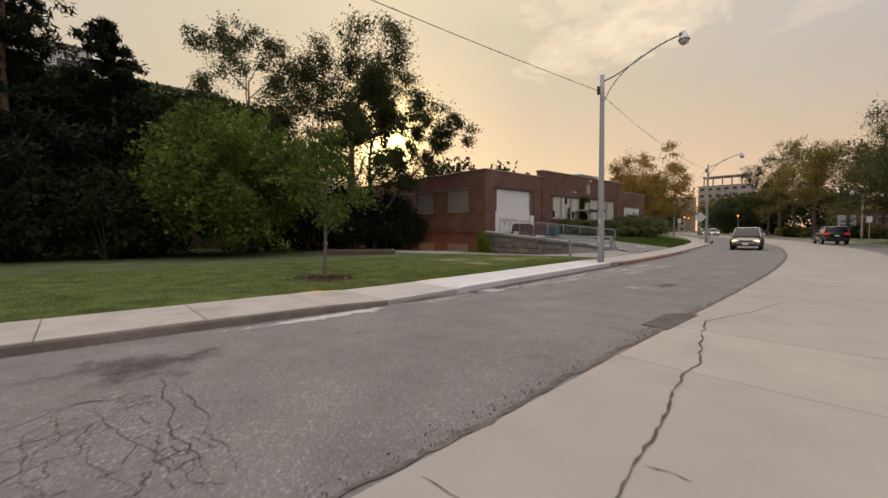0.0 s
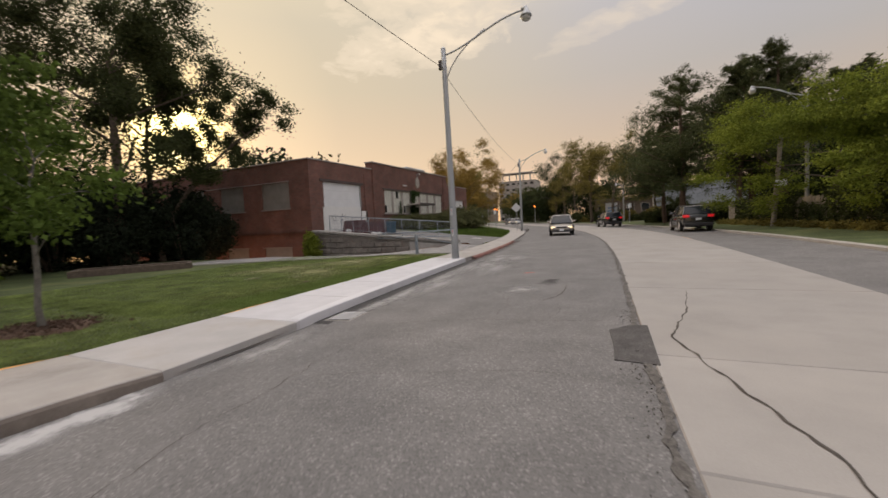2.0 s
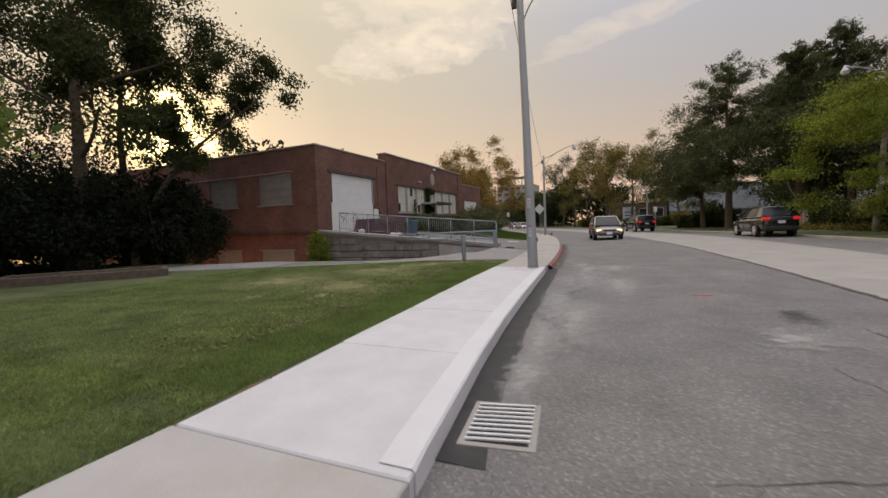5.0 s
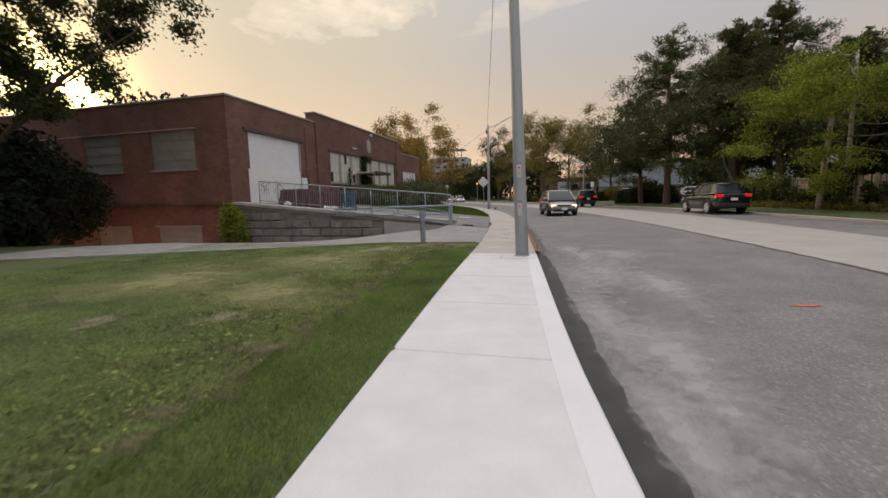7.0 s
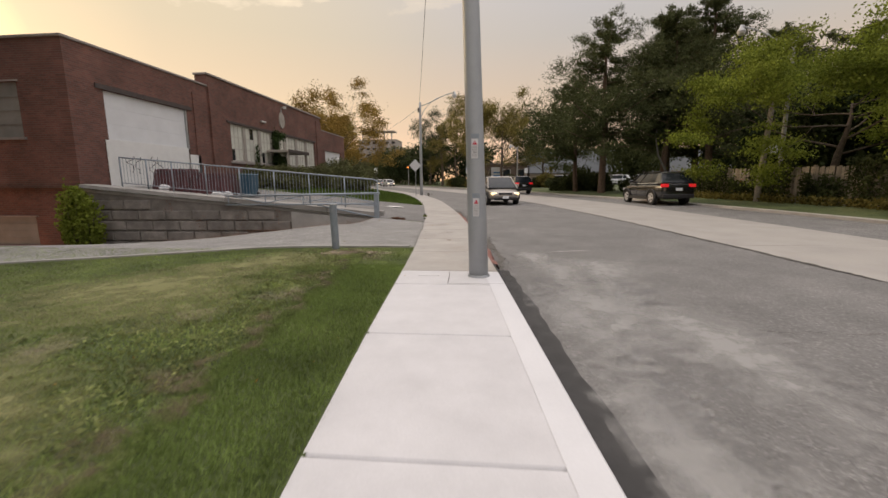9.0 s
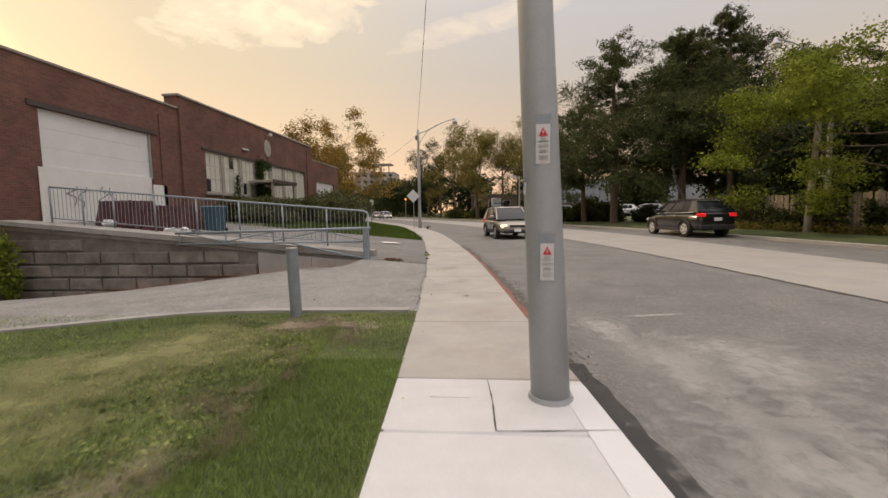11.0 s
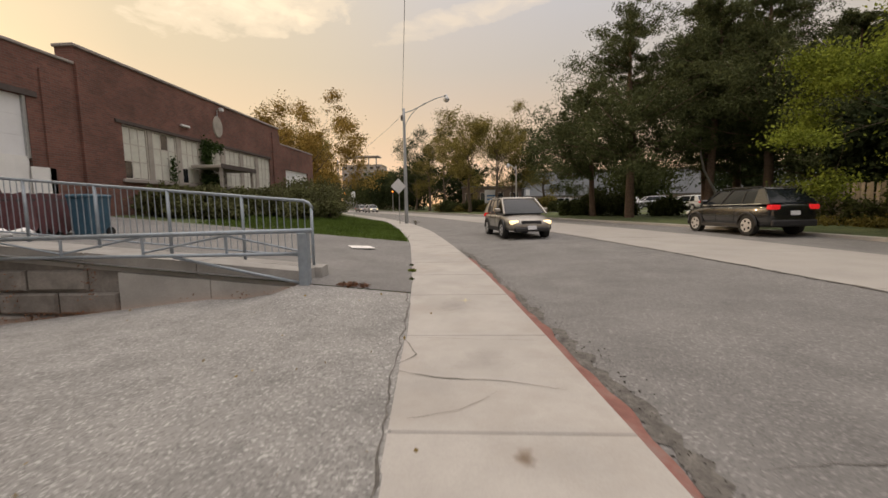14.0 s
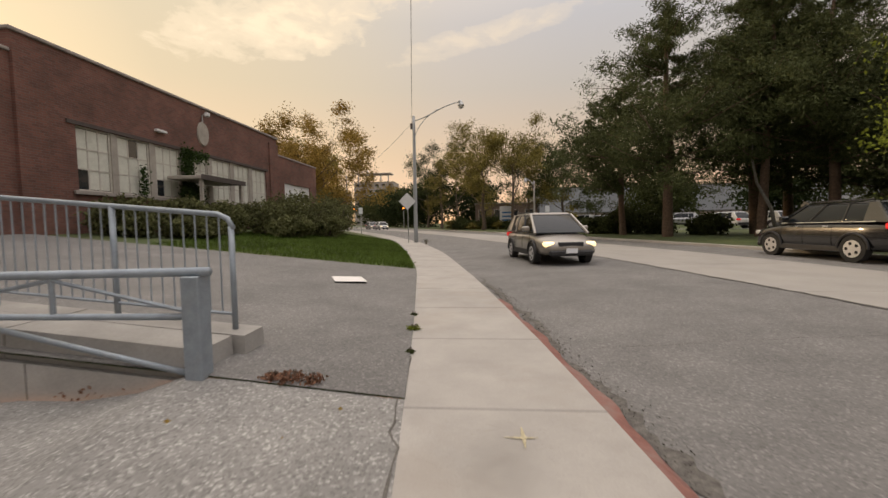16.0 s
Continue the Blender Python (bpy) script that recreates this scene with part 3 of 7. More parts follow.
ALL = ys(-90, 400)
band("road_west_lane", ALL, across(lambda y: kerb(y) - 0.05, med_l, 6, road_z), M["asphalt"], "worn grey asphalt traffic lane with long cracks")
band("road_east_lane", ALL, across(lambda y: med_r(y), far_k, 3, lambda x, y: base(y) + 0.02), M["asphalt"], "worn grey asphalt lane beside the fence")
band("road_bed", ALL, across(lambda y: med_l(y), med_r, 2, lambda x, y: base(y) + 0.005), M["joint"], "dark dirt filling the joints of the concrete lane")
band("kerb_east", ALL, [lambda y: (far_k(y) - 0.02, base(y) - 0.1), lambda y: (far_k(y), far_z(y)), lambda y: (far_k(y) + 0.3, far_z(y) + 0.01)], M["walk_old"], "low weathered concrete kerb along the verge")
SOUTH = ys(-90, DRIVE_Y0)
SLOPE = [DRIVE_Y0 + (DRIVE_Y1 - DRIVE_Y0) * i / 10 for i in range(11)]
NORTH = ys(DRIVE_Y1, 400)


def west_edges(zf, limit=None):
    offs = [0, 0.3, 0.7, 1.2, 1.8, 2.6, 3.5, 4.5, 5.5, 6.5, 7.5, 8.5, 9.5, 10.5, 11.5, 12.5, 14, 16, 18, 21, 25, 30, 40, 60, 120, 400]
    return [lambda y, o=o: (walk_l(y) + 0.03 - o, zf(walk_l(y) + 0.03 - o, y)) for o in offs]


band("ground_lawn", SOUTH, west_edges(lawn_z), M["grass"], "mown green lawn with dry yellowish patches")
band("ground_north", NORTH, west_edges(upper_z), M["grass"], "grassy ground rising to the brick building")
band("ground_east", ALL, [lambda y, o=o, h=h: (far_k(y) + 0.3 + o, far_z(y) + h) for o, h in ((0, 0.0), (0.5, 0.02), (1.5, 0.06), (3, 0.1), (8, 0.12), (20, 0.12), (60, 0.12), (600, 0.1))], M["grass"], "rough grassy verge under the pine trees")
def edge_y(x):
    d = max(0.0, -11.0 - x)
    return DRIVE_Y0 - (0.15 * d * d if d < 2 else 0.6 + 0.46 * (d - 2))


g = Geo()
COLS = [0.0, 0.15, 0.35, 0.6, 0.9, 1.2, 1.5, 1.8, 2.1, 2.5, 3, 3.5, 4, 4.5, 5, 5.5, 6, 6.5, 7, 7.5, 8, 8.5, 9, 9.5, 10, 10.6, 11.2, 11.8, 12.4, 13, 14]
for o in COLS:
    x = max(-8.83 - o, FRONT - 1.0)
    for i in range(13):
        v = i / 12
        yy = edge_y(x) + (DRIVE_Y1 - edge_y(x)) * v
        xx = x if o > 0 else walk_l(yy) + 0.03
        xx = xx if o > 1.5 else xx + (walk_l(yy) - walk_l(edge_y(x))) * (1 - o / 1.5) * (o > 0)
        g.v.append((xx, yy, lower_z(xx, yy)))
for i in range(len(COLS) - 1):
    for j in range(12):
        a = i * 13 + j
        g.f.append((a, a + 1, a + 14, a + 13))
structure("driveway_lower", g, M["asphalt_drive"], "pale grey gravelly asphalt driveway sloping down beside the wall")
UP_ROWS = [DRIVE_Y1 + (32.0 - DRIVE_Y1) * i / 12 for i in range(13)]
band("driveway_upper", UP_ROWS, [lambda y, u=i / 12: (walk_l(y) + 0.03 + (FRONT - walk_l(y) - 0.03) * u, upper_z(walk_l(y) + 0.03 + (FRONT - walk_l(y) - 0.03) * u, y) + 0.012) for i in range(13)],
     M["asphalt"], "smooth grey asphalt driveway rising to the garage door")


# concrete strip of the middle lane, slab by slab
def slab_ring(y0, y1, fl, fr, zl, zr, inset=0.0, lift=0.0):
    ring = []
    for y, f, z in ((y0 + inset, fl, zl), (y0 + inset, fr, zr), (y1 - inset, fr, zr), (y1 - inset, fl, zl)):
        s = inset if f is fl else -inset
        ring.append((f(y) + s, y, z(y) + lift))
    return ring


def slab(name, y0, y1, fl, fr, zl, zr, depth, mat, parent, gap=0.006):
    g = Geo()
    a = slab_ring(y0 + gap, y1 - gap, fl, fr, zl, zr, 0, -depth)
    b = slab_ring(y0 + gap, y1 - gap, fl, fr, zl, zr, 0, -0.012)
    c = slab_ring(y0 + gap, y1 - gap, fl, fr, zl, zr, 0.012, 0)
    n = len(g.v)
    g.v += a + b + c
    for r in range(2):
        for i in range(4):
            j = (i + 1) % 4
            g.f.append((n + r * 4 + i, n + r * 4 + j, n + r * 4 + 4 + j, n + r * 4 + 4 + i))
    g.f.append((n + 8, n + 9, n + 10, n + 11))
    return part(name, g, mat, parent)


lane = tagged(new("road_concrete_lane"), "pale concrete middle lane of jointed slabs", kind="structure")
LANE_CUTS = [-30 + 4.35 * i for i in range(7)] + [0.3, 4.64, 6.8, 11.2, 15.6, 20.0, 24.4, 28.8, 33.2, 37.6, 42, 46.4, 50.8, 55, 60, 72, 84, 96, 108, 120]
for a, b in zip(LANE_CUTS, LANE_CUTS[1:]):
    slab("slab", a, b, med_l, med_r, lambda v: base(v) + 0.035, lambda v: base(v) + 0.03, 0.1, M["concrete"], lane, 0.006)
band("road_concrete_far", ys(119, 400), across(med_l, med_r, 2, lambda x, y: base(y) + 0.03), M["concrete"], "pale concrete lane in the distance")
band("road_concrete_behind", ys(-90, -30), across(med_l, med_r, 2, lambda x, y: base(y) + 0.03), M["concrete"], "pale concrete lane behind")

# sidewalk slabs; the newest stretch is whiter
pavement = tagged(new("pavement"), "concrete sidewalk of jointed slabs, partly new and white", kind="structure")
cuts = [-14.2 + 1.945 * i for i in range(10)] + [4.7, 6.87, 8.85, 10.85, 12.5, 14.2, 15.98, 16.79] + [18.6, 20.35, 22.1, 23.92, 25.6, 27.2, 28.95, 30.8, 32.6, 34.4, 36.2, 38.0, 40, 42, 44, 46, 48, 50, 53, 56, 60]
for a, b in zip(cuts, cuts[1:]):
    fresh = 6.8 < a < 16.5
    slab("slab", a, b, walk_l, kerb, walk_z, walk_z, 0.3, M["walk_new"] if fresh else (M["walk_mid"] if 4 < a < 6.8 else M["walk_old"]), pavement, 0.005 if fresh else 0.006)
band("pavement_far", ys(60, 400), [lambda y: (walk_l(y), walk_z(y)), lambda y: (kerb(y), walk_z(y)), lambda y: (kerb(y), base(y) - 0.1)], M["walk_old"], "far sidewalk along the bend")
band("pavement_behind", ys(-90, -14), [lambda y: (walk_l(y), walk_z(y)), lambda y: (kerb(y), walk_z(y)), lambda y: (kerb(y), base(y) - 0.1)], M["walk_old"], "sidewalk behind the start")
band("pavement_bed", ys(-14, 60), [lambda y: (walk_l(y) + 0.01, walk_z(y) - 0.075), lambda y: (kerb(y) - 0.01, walk_z(y) - 0.075)], M["joint"], "dark dirt in the sidewalk joints")
band("trim_old_kerb", ys(-14, 4.7, 0.4), [lambda y: (kerb(y) + 0.003, walk_z(y) - 0.02), lambda y: (kerb(y) + 0.02, walk_z(y) - 0.05), lambda y: (kerb(y) + 0.035 + 0.006 * math.sin(y * 3), base(y) - 0.12)], M["kerb_dirty"], "stained grey-brown face of the old kerb")
band("trim_new_kerb", ys(6.95, 16.7, 0.25), [lambda y: (kerb(y) - 0.215, walk_z(y) + 0.003), lambda y: (kerb(y) - 0.21, walk_z(y) + 0.0045), lambda y: (kerb(y) - 0.012, walk_z(y) + 0.0045), lambda y: (kerb(y) + 0.004, walk_z(y) - 0.012), lambda y: (kerb(y) + 0.006, base(y) - 0.06)], M["kerb_new"], "smooth trowelled white kerb edge of the new sidewalk")
# gutter: fresh dark patch along the new kerb, red edging further on
band("gutter_patch", ys(7.3, 17.6, 0.25), [lambda y: (kerb(y) + 0.002, road_z(kerb(y), y) + 0.012), lambda y: (kerb(y) + 0.3 + 0.015 * math.sin(y * 2.1) + 0.012 * math.sin(y * 5.3) + 0.015 * math.sin(y * 13), road_z(kerb(y) + 0.3, y) + 0.006)], M["asphalt_new"], "fresh black asphalt patch along the new kerb")
band("trim_red_kerb", ys(17.6, 28.0, 0.12), [lambda y: (kerb(y) - 0.008, walk_z(y) - 0.01), lambda y: (kerb(y) + 0.1 + 0.025 * math.sin(y * 3.7) + 0.015 * math.sin(y * 11), walk_z(y) - 0.04), lambda y: (kerb(y) + 0.14 + 0.03 * math.sin(y * 4.1), base(y) - 0.03)], M["red_edge"], "crumbling kerb edge with worn red paint")
# concrete edging of the lower driveway
edge = Geo()
ex = [-8.9 - 0.4 * i for i in range(30)]
for x0, x1 in zip(ex, ex[1:]):
    ring = [(x1, edge_y(x1) - 0.1), (x0, edge_y(x0) - 0.1), (x0, edge_y(x0) + 0.07), (x1, edge_y(x1) + 0.07)]
    edge.prism([(x, v, lawn_z(x, v) - 0.2) for x, v in ring], [(x, v, lawn_z(x, min(v, DRIVE_Y0)) + (0.035 if i < 2 else 0.03)) for i, (x, v) in enumerate(ring)])
structure("trim_driveway_edge", edge, M["cap"], "pale concrete edging between lawn and driveway")

# ---- brick building ----
ROOF1, ROOF2, ROOF3, SOUTH_Y = 6.44, 7.03, 6.05, 24.24
T = 0.35


def wall_with_openings(g, a, b, z0, z1, openings, place):
    """Boxes that fill a wall from a to b between z0 and z1 but for the openings (a0, a1, zb, zt). place(u0, u1, z0, z1, g) adds one box."""
    cols = sorted({a, b, *[o[0] for o in openings], *[o[1] for o in openings]})
    for u0, u1 in zip(cols, cols[1:]):
        mid = (u0 + u1) / 2
        holes = sorted((o[2], o[3]) for o in openings if o[0] < mid < o[1])
        z = z0
        for hb, ht in holes:
            if hb > z:
                place(u0, u1, z, hb, g)
            z = ht
        if z1 > z:
            place(u0, u1, z, z1, g)


def front_box(x):
    return lambda u0, u1, a, b, g: g.box(x - T, u0, a, x, u1, b)


def side_box(y):
    return lambda u0, u1, a, b, g: g.box(u0, y, a, u1, y + T, b)


DOOR1 = (25.63, 30.1, 1.46, 5.02)
WIN_Z0, WIN_Z1 = 2.8, 4.88
WINS = [(33.5, 34.8), (35.05, 36.5), (36.8, 38.1), (38.7, 39.95), (40.3, 41.75), (42.1, 43.5), (43.85, 45.35)]
DOOR3 = (47.75, 51.9, 1.4, 4.42)
g = Geo()
wall_with_openings(g, SOUTH_Y, 31.76, -1.2, ROOF1, [DOOR1], front_box(FRONT))
structure("wall_front_south", g, M["brick_y"], "weathered red brick front wall with a garage opening")
g = Geo()
wall_with_openings(g, 31.76, 46.8, -1.2, ROOF2, [(33.5, 45.35, WIN_Z0, WIN_Z1)], front_box(FRONT + 0.03))
g.box(FRONT - 0.6, 31.76, ROOF1 - 0.2, FRONT + 0.03 - T, 32.1, ROOF2)
g.box(FRONT - 0.6, 46.46, ROOF3 - 0.2, FRONT + 0.03 - T, 46.8, ROOF2)
structure("wall_front_middle", g, M["brick_y"], "taller red brick front wall with a long window band")
g = Geo()
wall_with_openings(g, 46.8, 53.1, -1.2, ROOF3, [DOOR3], front_box(FRONT))
structure("wall_front_north", g, M["brick_y"], "lower red brick wing with a second garage door")
SIDE_WINS = [(-25.95, -23.3, 3.2, 5.05), (-30.35, -27.85, 3.2, 5.05), (-34.8, -32.2, 3.2, 5.05), (-26.0, -23.35, -0.6, 0.42), (-30.0, -27.7, -0.6, 0.42)]
g = Geo()
wall_with_openings(g, -46, FRONT - T, -1.6, ROOF1, SIDE_WINS, side_box(SOUTH_Y))
structure("wall_south", g, M["brick_x"], "dark red brick side wall with boarded windows")
structure("wall_back", Geo().box(-46, SOUTH_Y + T, -1.6, -46 + T, 53.1 - T, ROOF3), M["brick_y"], "plain brick rear wall")
structure("wall_north", Geo().box(-46, 53.1 - T, -1.6, FRONT - T, 53.1, ROOF3), M["brick_x"], "plain brick north wall")
structure("roof", Geo().box(-46 + T, SOUTH_Y + T, ROOF3 - 0.35, FRONT - T, 53.1 - T, ROOF3 - 0.2), M["roof"], "flat gravelled roof behind the parapets")
# parapet copings
g = Geo()
g.box(FRONT - T - 0.04, SOUTH_Y - 0.05, ROOF1, FRONT + 0.05, 31.76, ROOF1 + 0.09, 0.015)
g.box(-46.05, SOUTH_Y - 0.05, ROOF1, FRONT - T - 0.04, SOUTH_Y + T + 0.04, ROOF1 + 0.09, 0.015)
structure("trim_coping_south", g, M["coping"], "pale stone coping on the parapet")
g = Geo()
g.box(FRONT - T, 31.7, ROOF2, FRONT + 0.1, 46.86, ROOF2 + 0.1, 0.015)
g.box(FRONT - 0.66, 31.7, ROOF2, FRONT - T, 32.16, ROOF2 + 0.1, 0.015)
structure("trim_coping_middle", g, M["coping"], "pale stone coping on the taller parapet")
structure("trim_coping_north", Geo().box(FRONT - T - 0.04, 46.8, ROOF3, FRONT + 0.05, 53.15, ROOF3 + 0.09, 0.015), M["coping"], "pale stone coping on the lower wing")
vent = thing("roof_unit", "pale grey metal ventilation unit on the flat roof", "roof unit", (-24.0, 42.5, ROOF3 - 0.2))
part("casing", Geo().box(-1.0, -1.9, 0.0, 1.0, 1.9, 1.75, 0.04), M["grey_clad"], vent)
part("hood", Geo().box(-1.1, -2.0, 1.75, 1.1, 2.0, 1.92, 0.04), M["white_wall"], vent)
# pilaster strips beside the first garage and at the step
g = Geo()
g.box(FRONT, 30.55, -0.5, FRONT + 0.06, 31.5, ROOF1 - 0.5)
g.box(FRONT + 0.03, 31.76, -0.5, FRONT + 0.1, 32.6, ROOF2 - 0.35)
g.box(FRONT + 0.03, 45.75, -0.5, FRONT + 0.1, 46.8, ROOF2 - 0.35)
structure("trim_pilasters", g, M["brick_y"], "shallow red brick pilasters")
g = Geo()
g.box(FRONT, 25.3, 5.03, FRONT + 0.05, 30.4, 5.2)
structure("trim_garage_lintel", g, M["lintel"], "dark steel lintel over the garage door")
structure("trim_window_lintel", Geo().box(FRONT + 0.03, 33.2, WIN_Z1, FRONT + 0.07, 45.5, WIN_Z1 + 0.12), M["lintel"], "dark lintel over the window band")
structure("trim_window_sill", Geo().box(FRONT + 0.05, 33.3, WIN_Z0 - 0.12, FRONT + 0.14, 45.4, WIN_Z0, 0.01), M["coping"], "stone sill under the window band")


def garage_door(name, y0, y1, z0, z1, rows, label):
    d = tagged(new(name), label, "garage door", kind="structure")
    h = (z1 - z0) / rows
    for i in range(rows):
        part("panel", Geo().box(FRONT - 0.16, y0, z0 + i * h + 0.0015, FRONT - 0.1, y1, z0 + (i + 1) * h - 0.0015, 0.004), M["door_white"], d)
    part("backing", Geo().box(FRONT - 0.3, y0, z0, FRONT - 0.165, y1, z1), M["sash"], d)
    return d


d1 = garage_door("door_1", DOOR1[0], DOOR1[1], DOOR1[2], DOOR1[3], 6, "large white sectional garage door, closed")
part("board", Geo().box(FRONT - 0.09, DOOR1[0], 1.46, FRONT - 0.05, DOOR1[1] - 0.05, 3.25, 0.004), M["plywood"], d1, "white painted plywood covering the lower half")
part("board", Geo().box(FRONT + 0.02, 30.0, 1.46, FRONT + 0.06, 30.75, 2.95, 0.004), M["plywood"], d1, "narrow white plywood board beside the opening")
part("board", Geo().box(FRONT + 0.02, 25.45, 1.46, FRONT + 0.05, 25.68, 3.2, 0.004), M["plywood"], d1, "narrow white plywood strip")
part("door_frame", Geo().box(FRONT - 0.1, DOOR1[1] - 0.09, 3.2, FRONT - 0.02, DOOR1[1], DOOR1[3]), M["galv"], d1, "bare metal door track")
graffiti = Geo()
rng = random.Random(5)
for cy in (26.55, 26.95, 27.7, 28.1):
    pts = [(FRONT - 0.046, cy + rng.uniform(-0.22, 0.22), 2.0 + 0.14 * k + rng.uniform(-0.04, 0.04)) for k in range(6)]
    for a, b in zip(pts, pts[1:]):
        graffiti.tube([a, b], 0.012, 4)
part("painted_scrawl", graffiti, M["dark"], d1, "dark painted plant-like scrawl")
garage_door("door_2", DOOR3[0], DOOR3[1], DOOR3[2], DOOR3[3], 5, "white sectional garage door of the far wing, closed")

# window band: sashes with panes, concrete piers between
piers = [(a[1], b[0]) for a, b in zip(WINS, WINS[1:])]
for i, (a, b) in enumerate(WINS):
    w = tagged(new("window_%d" % (i + 1)), "old multi-pane factory window with pale blinds behind dusty glass", "window", kind="structure")
    x = FRONT - 0.04
    fr = Geo()
    fr.box(x - 0.06, a, WIN_Z0, x, a + 0.06, WIN_Z1).box(x - 0.06, b - 0.06, WIN_Z0, x, b, WIN_Z1)
    fr.box(x - 0.06, a + 0.06, WIN_Z0, x, b - 0.06, WIN_Z0 + 0.06).box(x - 0.06, a + 0.06, WIN_Z1 - 0.06, x, b - 0.06, WIN_Z1)
    part("frame", fr, M["sash"], w)
    cols = 2 if b - a < 1.2 else 3
    rows = 3
    cw, rh = (b - a - 0.12) / cols, (WIN_Z1 - WIN_Z0 - 0.12) / rows
    for c in range(1, cols):
        part("glazing_bar", Geo().box(x - 0.05, a + 0.06 + c * cw - 0.02, WIN_Z0 + 0.06, x - 0.01, a + 0.06 + c * cw + 0.02, WIN_Z1 - 0.06), M["sash"], w)
    for r in range(1, rows):
        part("glazing_bar", Geo().box(x - 0.052, a + 0.06, WIN_Z0 + 0.06 + r * rh - 0.02, x - 0.012, b - 0.06, WIN_Z0 + 0.06 + r * rh + 0.02), M["sash"], w)
    for c in range(cols):
        for r in range(rows):
            dark = rng.random() < 0.02
            part("pane", Geo().box(x - 0.035, a + 0.06 + c * cw + 0.02, WIN_Z0 + 0.06 + r * rh + 0.02, x - 0.028, a + 0.06 + (c + 1) * cw - 0.02, WIN_Z0 + 0.06 + (r + 1) * rh - 0.02),
                 M["glass"] if dark else M["window_board"], w)
    # black sheet puts the dark of the unlit inside into the colour
    part("backing", Geo().box(x - 0.2, a, WIN_Z0, x - 0.1, b, WIN_Z1), M["dark"], w)
g = Geo()
for a, b in piers:
    g.box(FRONT - 0.2, a, WIN_Z0, FRONT + 0.0, b, WIN_Z1)
structure("trim_window_piers", g, M["pier"], "stained concrete piers between the windows")
# entrance canopy
can = thing("entrance_canopy", "flat concrete entrance canopy on thin posts, partly overgrown", "canopy", (FRONT + 0.03, 38.85, 0))
part("slab", Geo().box(0, -1.55, 3.55, 1.5, 1.55, 3.7, 0.02), M["pier"], can)
part("fascia", Geo().box(1.5, -1.58, 3.52, 1.55, 1.58, 3.73), M["lintel"], can)
for py in (-1.4, 1.4):
    part("post", Geo().box(1.32, py - 0.06, 0.9, 1.44, py + 0.06, 3.55), M["pier"], can)
part("door_leaf", Geo().box(0.0, -0.6, 1.3, 0.05, 0.6, 3.4), M["lintel"], can, "dark entrance door in shade")
# wall lamp on a bracket and round plaque
pl = thing("wall_plaque", "round pale metal plaque on the brick parapet", "plaque", (FRONT + 0.04, 39.67, 5.87))
bm = bmesh.new()
bmesh.ops.create_cone(bm, cap_ends=True, segments=28, radius1=0.46, radius2=0.43, depth=0.06, matrix=pose(0.03, 0, 0, 0, 90, 0) @ Matrix.Diagonal((1.2, 0.85, 1, 1)))
part("disc", Geo().take(bm), M["pier"], pl)
part("bracket", Geo().tube([(0.02, 0, 0.5), (0.02, 0, 0.85), (0.25, 0, 0.95)], 0.03, 6), M["galv"], pl)
part("lamp_head", Geo().box(0.18, -0.09, 0.78, 0.36, 0.09, 0.95, 0.02), M["sticker"], pl)
fl = thing("flood_lamp", "small white flood lamp fixed on the brick wall", "lamp", (FRONT + 0.03, 37.0, 5.42))
part("housing", Geo().box(0.02, -0.28, -0.05, 0.16, 0.28, 0.05, 0.02), M["sticker"], fl)
for i, (a, b, z0, z1) in enumerate(SIDE_WINS):
    w = tagged(new("window_%d" % (i + 11)), "boarded-up side window with a stone sill", "window", kind="structure")
    part("board", Geo().box(a, SOUTH_Y + 0.08, z0, b, SOUTH_Y + 0.12, z1), M["side_board"], w)
    for k in range(1, 4):
        part("batten", Geo().box(a, SOUTH_Y + 0.055, z0 + (z1 - z0) * k / 4 - 0.015, b, SOUTH_Y + 0.078, z0 + (z1 - z0) * k / 4 + 0.015), M["side_board"], w)
    part("sill", Geo().box(a - 0.1, SOUTH_Y - 0.06, (z1 if z1 < 1 else z0 - 0.08), b + 0.1, SOUTH_Y + 0.02, (z1 + 0.05 if z1 < 1 else z0)), M["coping"], w)
g = Geo().box(-34.9, SOUTH_Y - 0.02, 5.06, -23.2, SOUTH_Y, 5.12)
structure("trim_side_lintel", g, M["coping"], "thin pale lintel line on the side wall")

# ---- retaining wall, ramp cap and railings ----
WALL_Y = 24.17


def wall_top(x): return 0.6 + 0.0925 * (-11 - x)


ret = thing("retaining_wall", "grey concrete block retaining wall with weeds in its joints", "wall", kind="structure")
rng = random.Random(8)
core = Geo().prism([(FRONT, WALL_Y + 0.012, -1.4), (-10.9, WALL_Y + 0.012, -0.1), (-10.9, WALL_Y + 0.25, -0.1), (FRONT, WALL_Y + 0.25, -1.4)],
                   [(FRONT, WALL_Y + 0.012, wall_top(FRONT) - 0.245), (-10.9, WALL_Y + 0.012, wall_top(-10.9) - 0.245), (-10.9, WALL_Y + 0.25, wall_top(-10.9) - 0.245), (FRONT, WALL_Y + 0.25, wall_top(FRONT) - 0.245)])
part("core", core, M["block"], ret)
H = 0.36
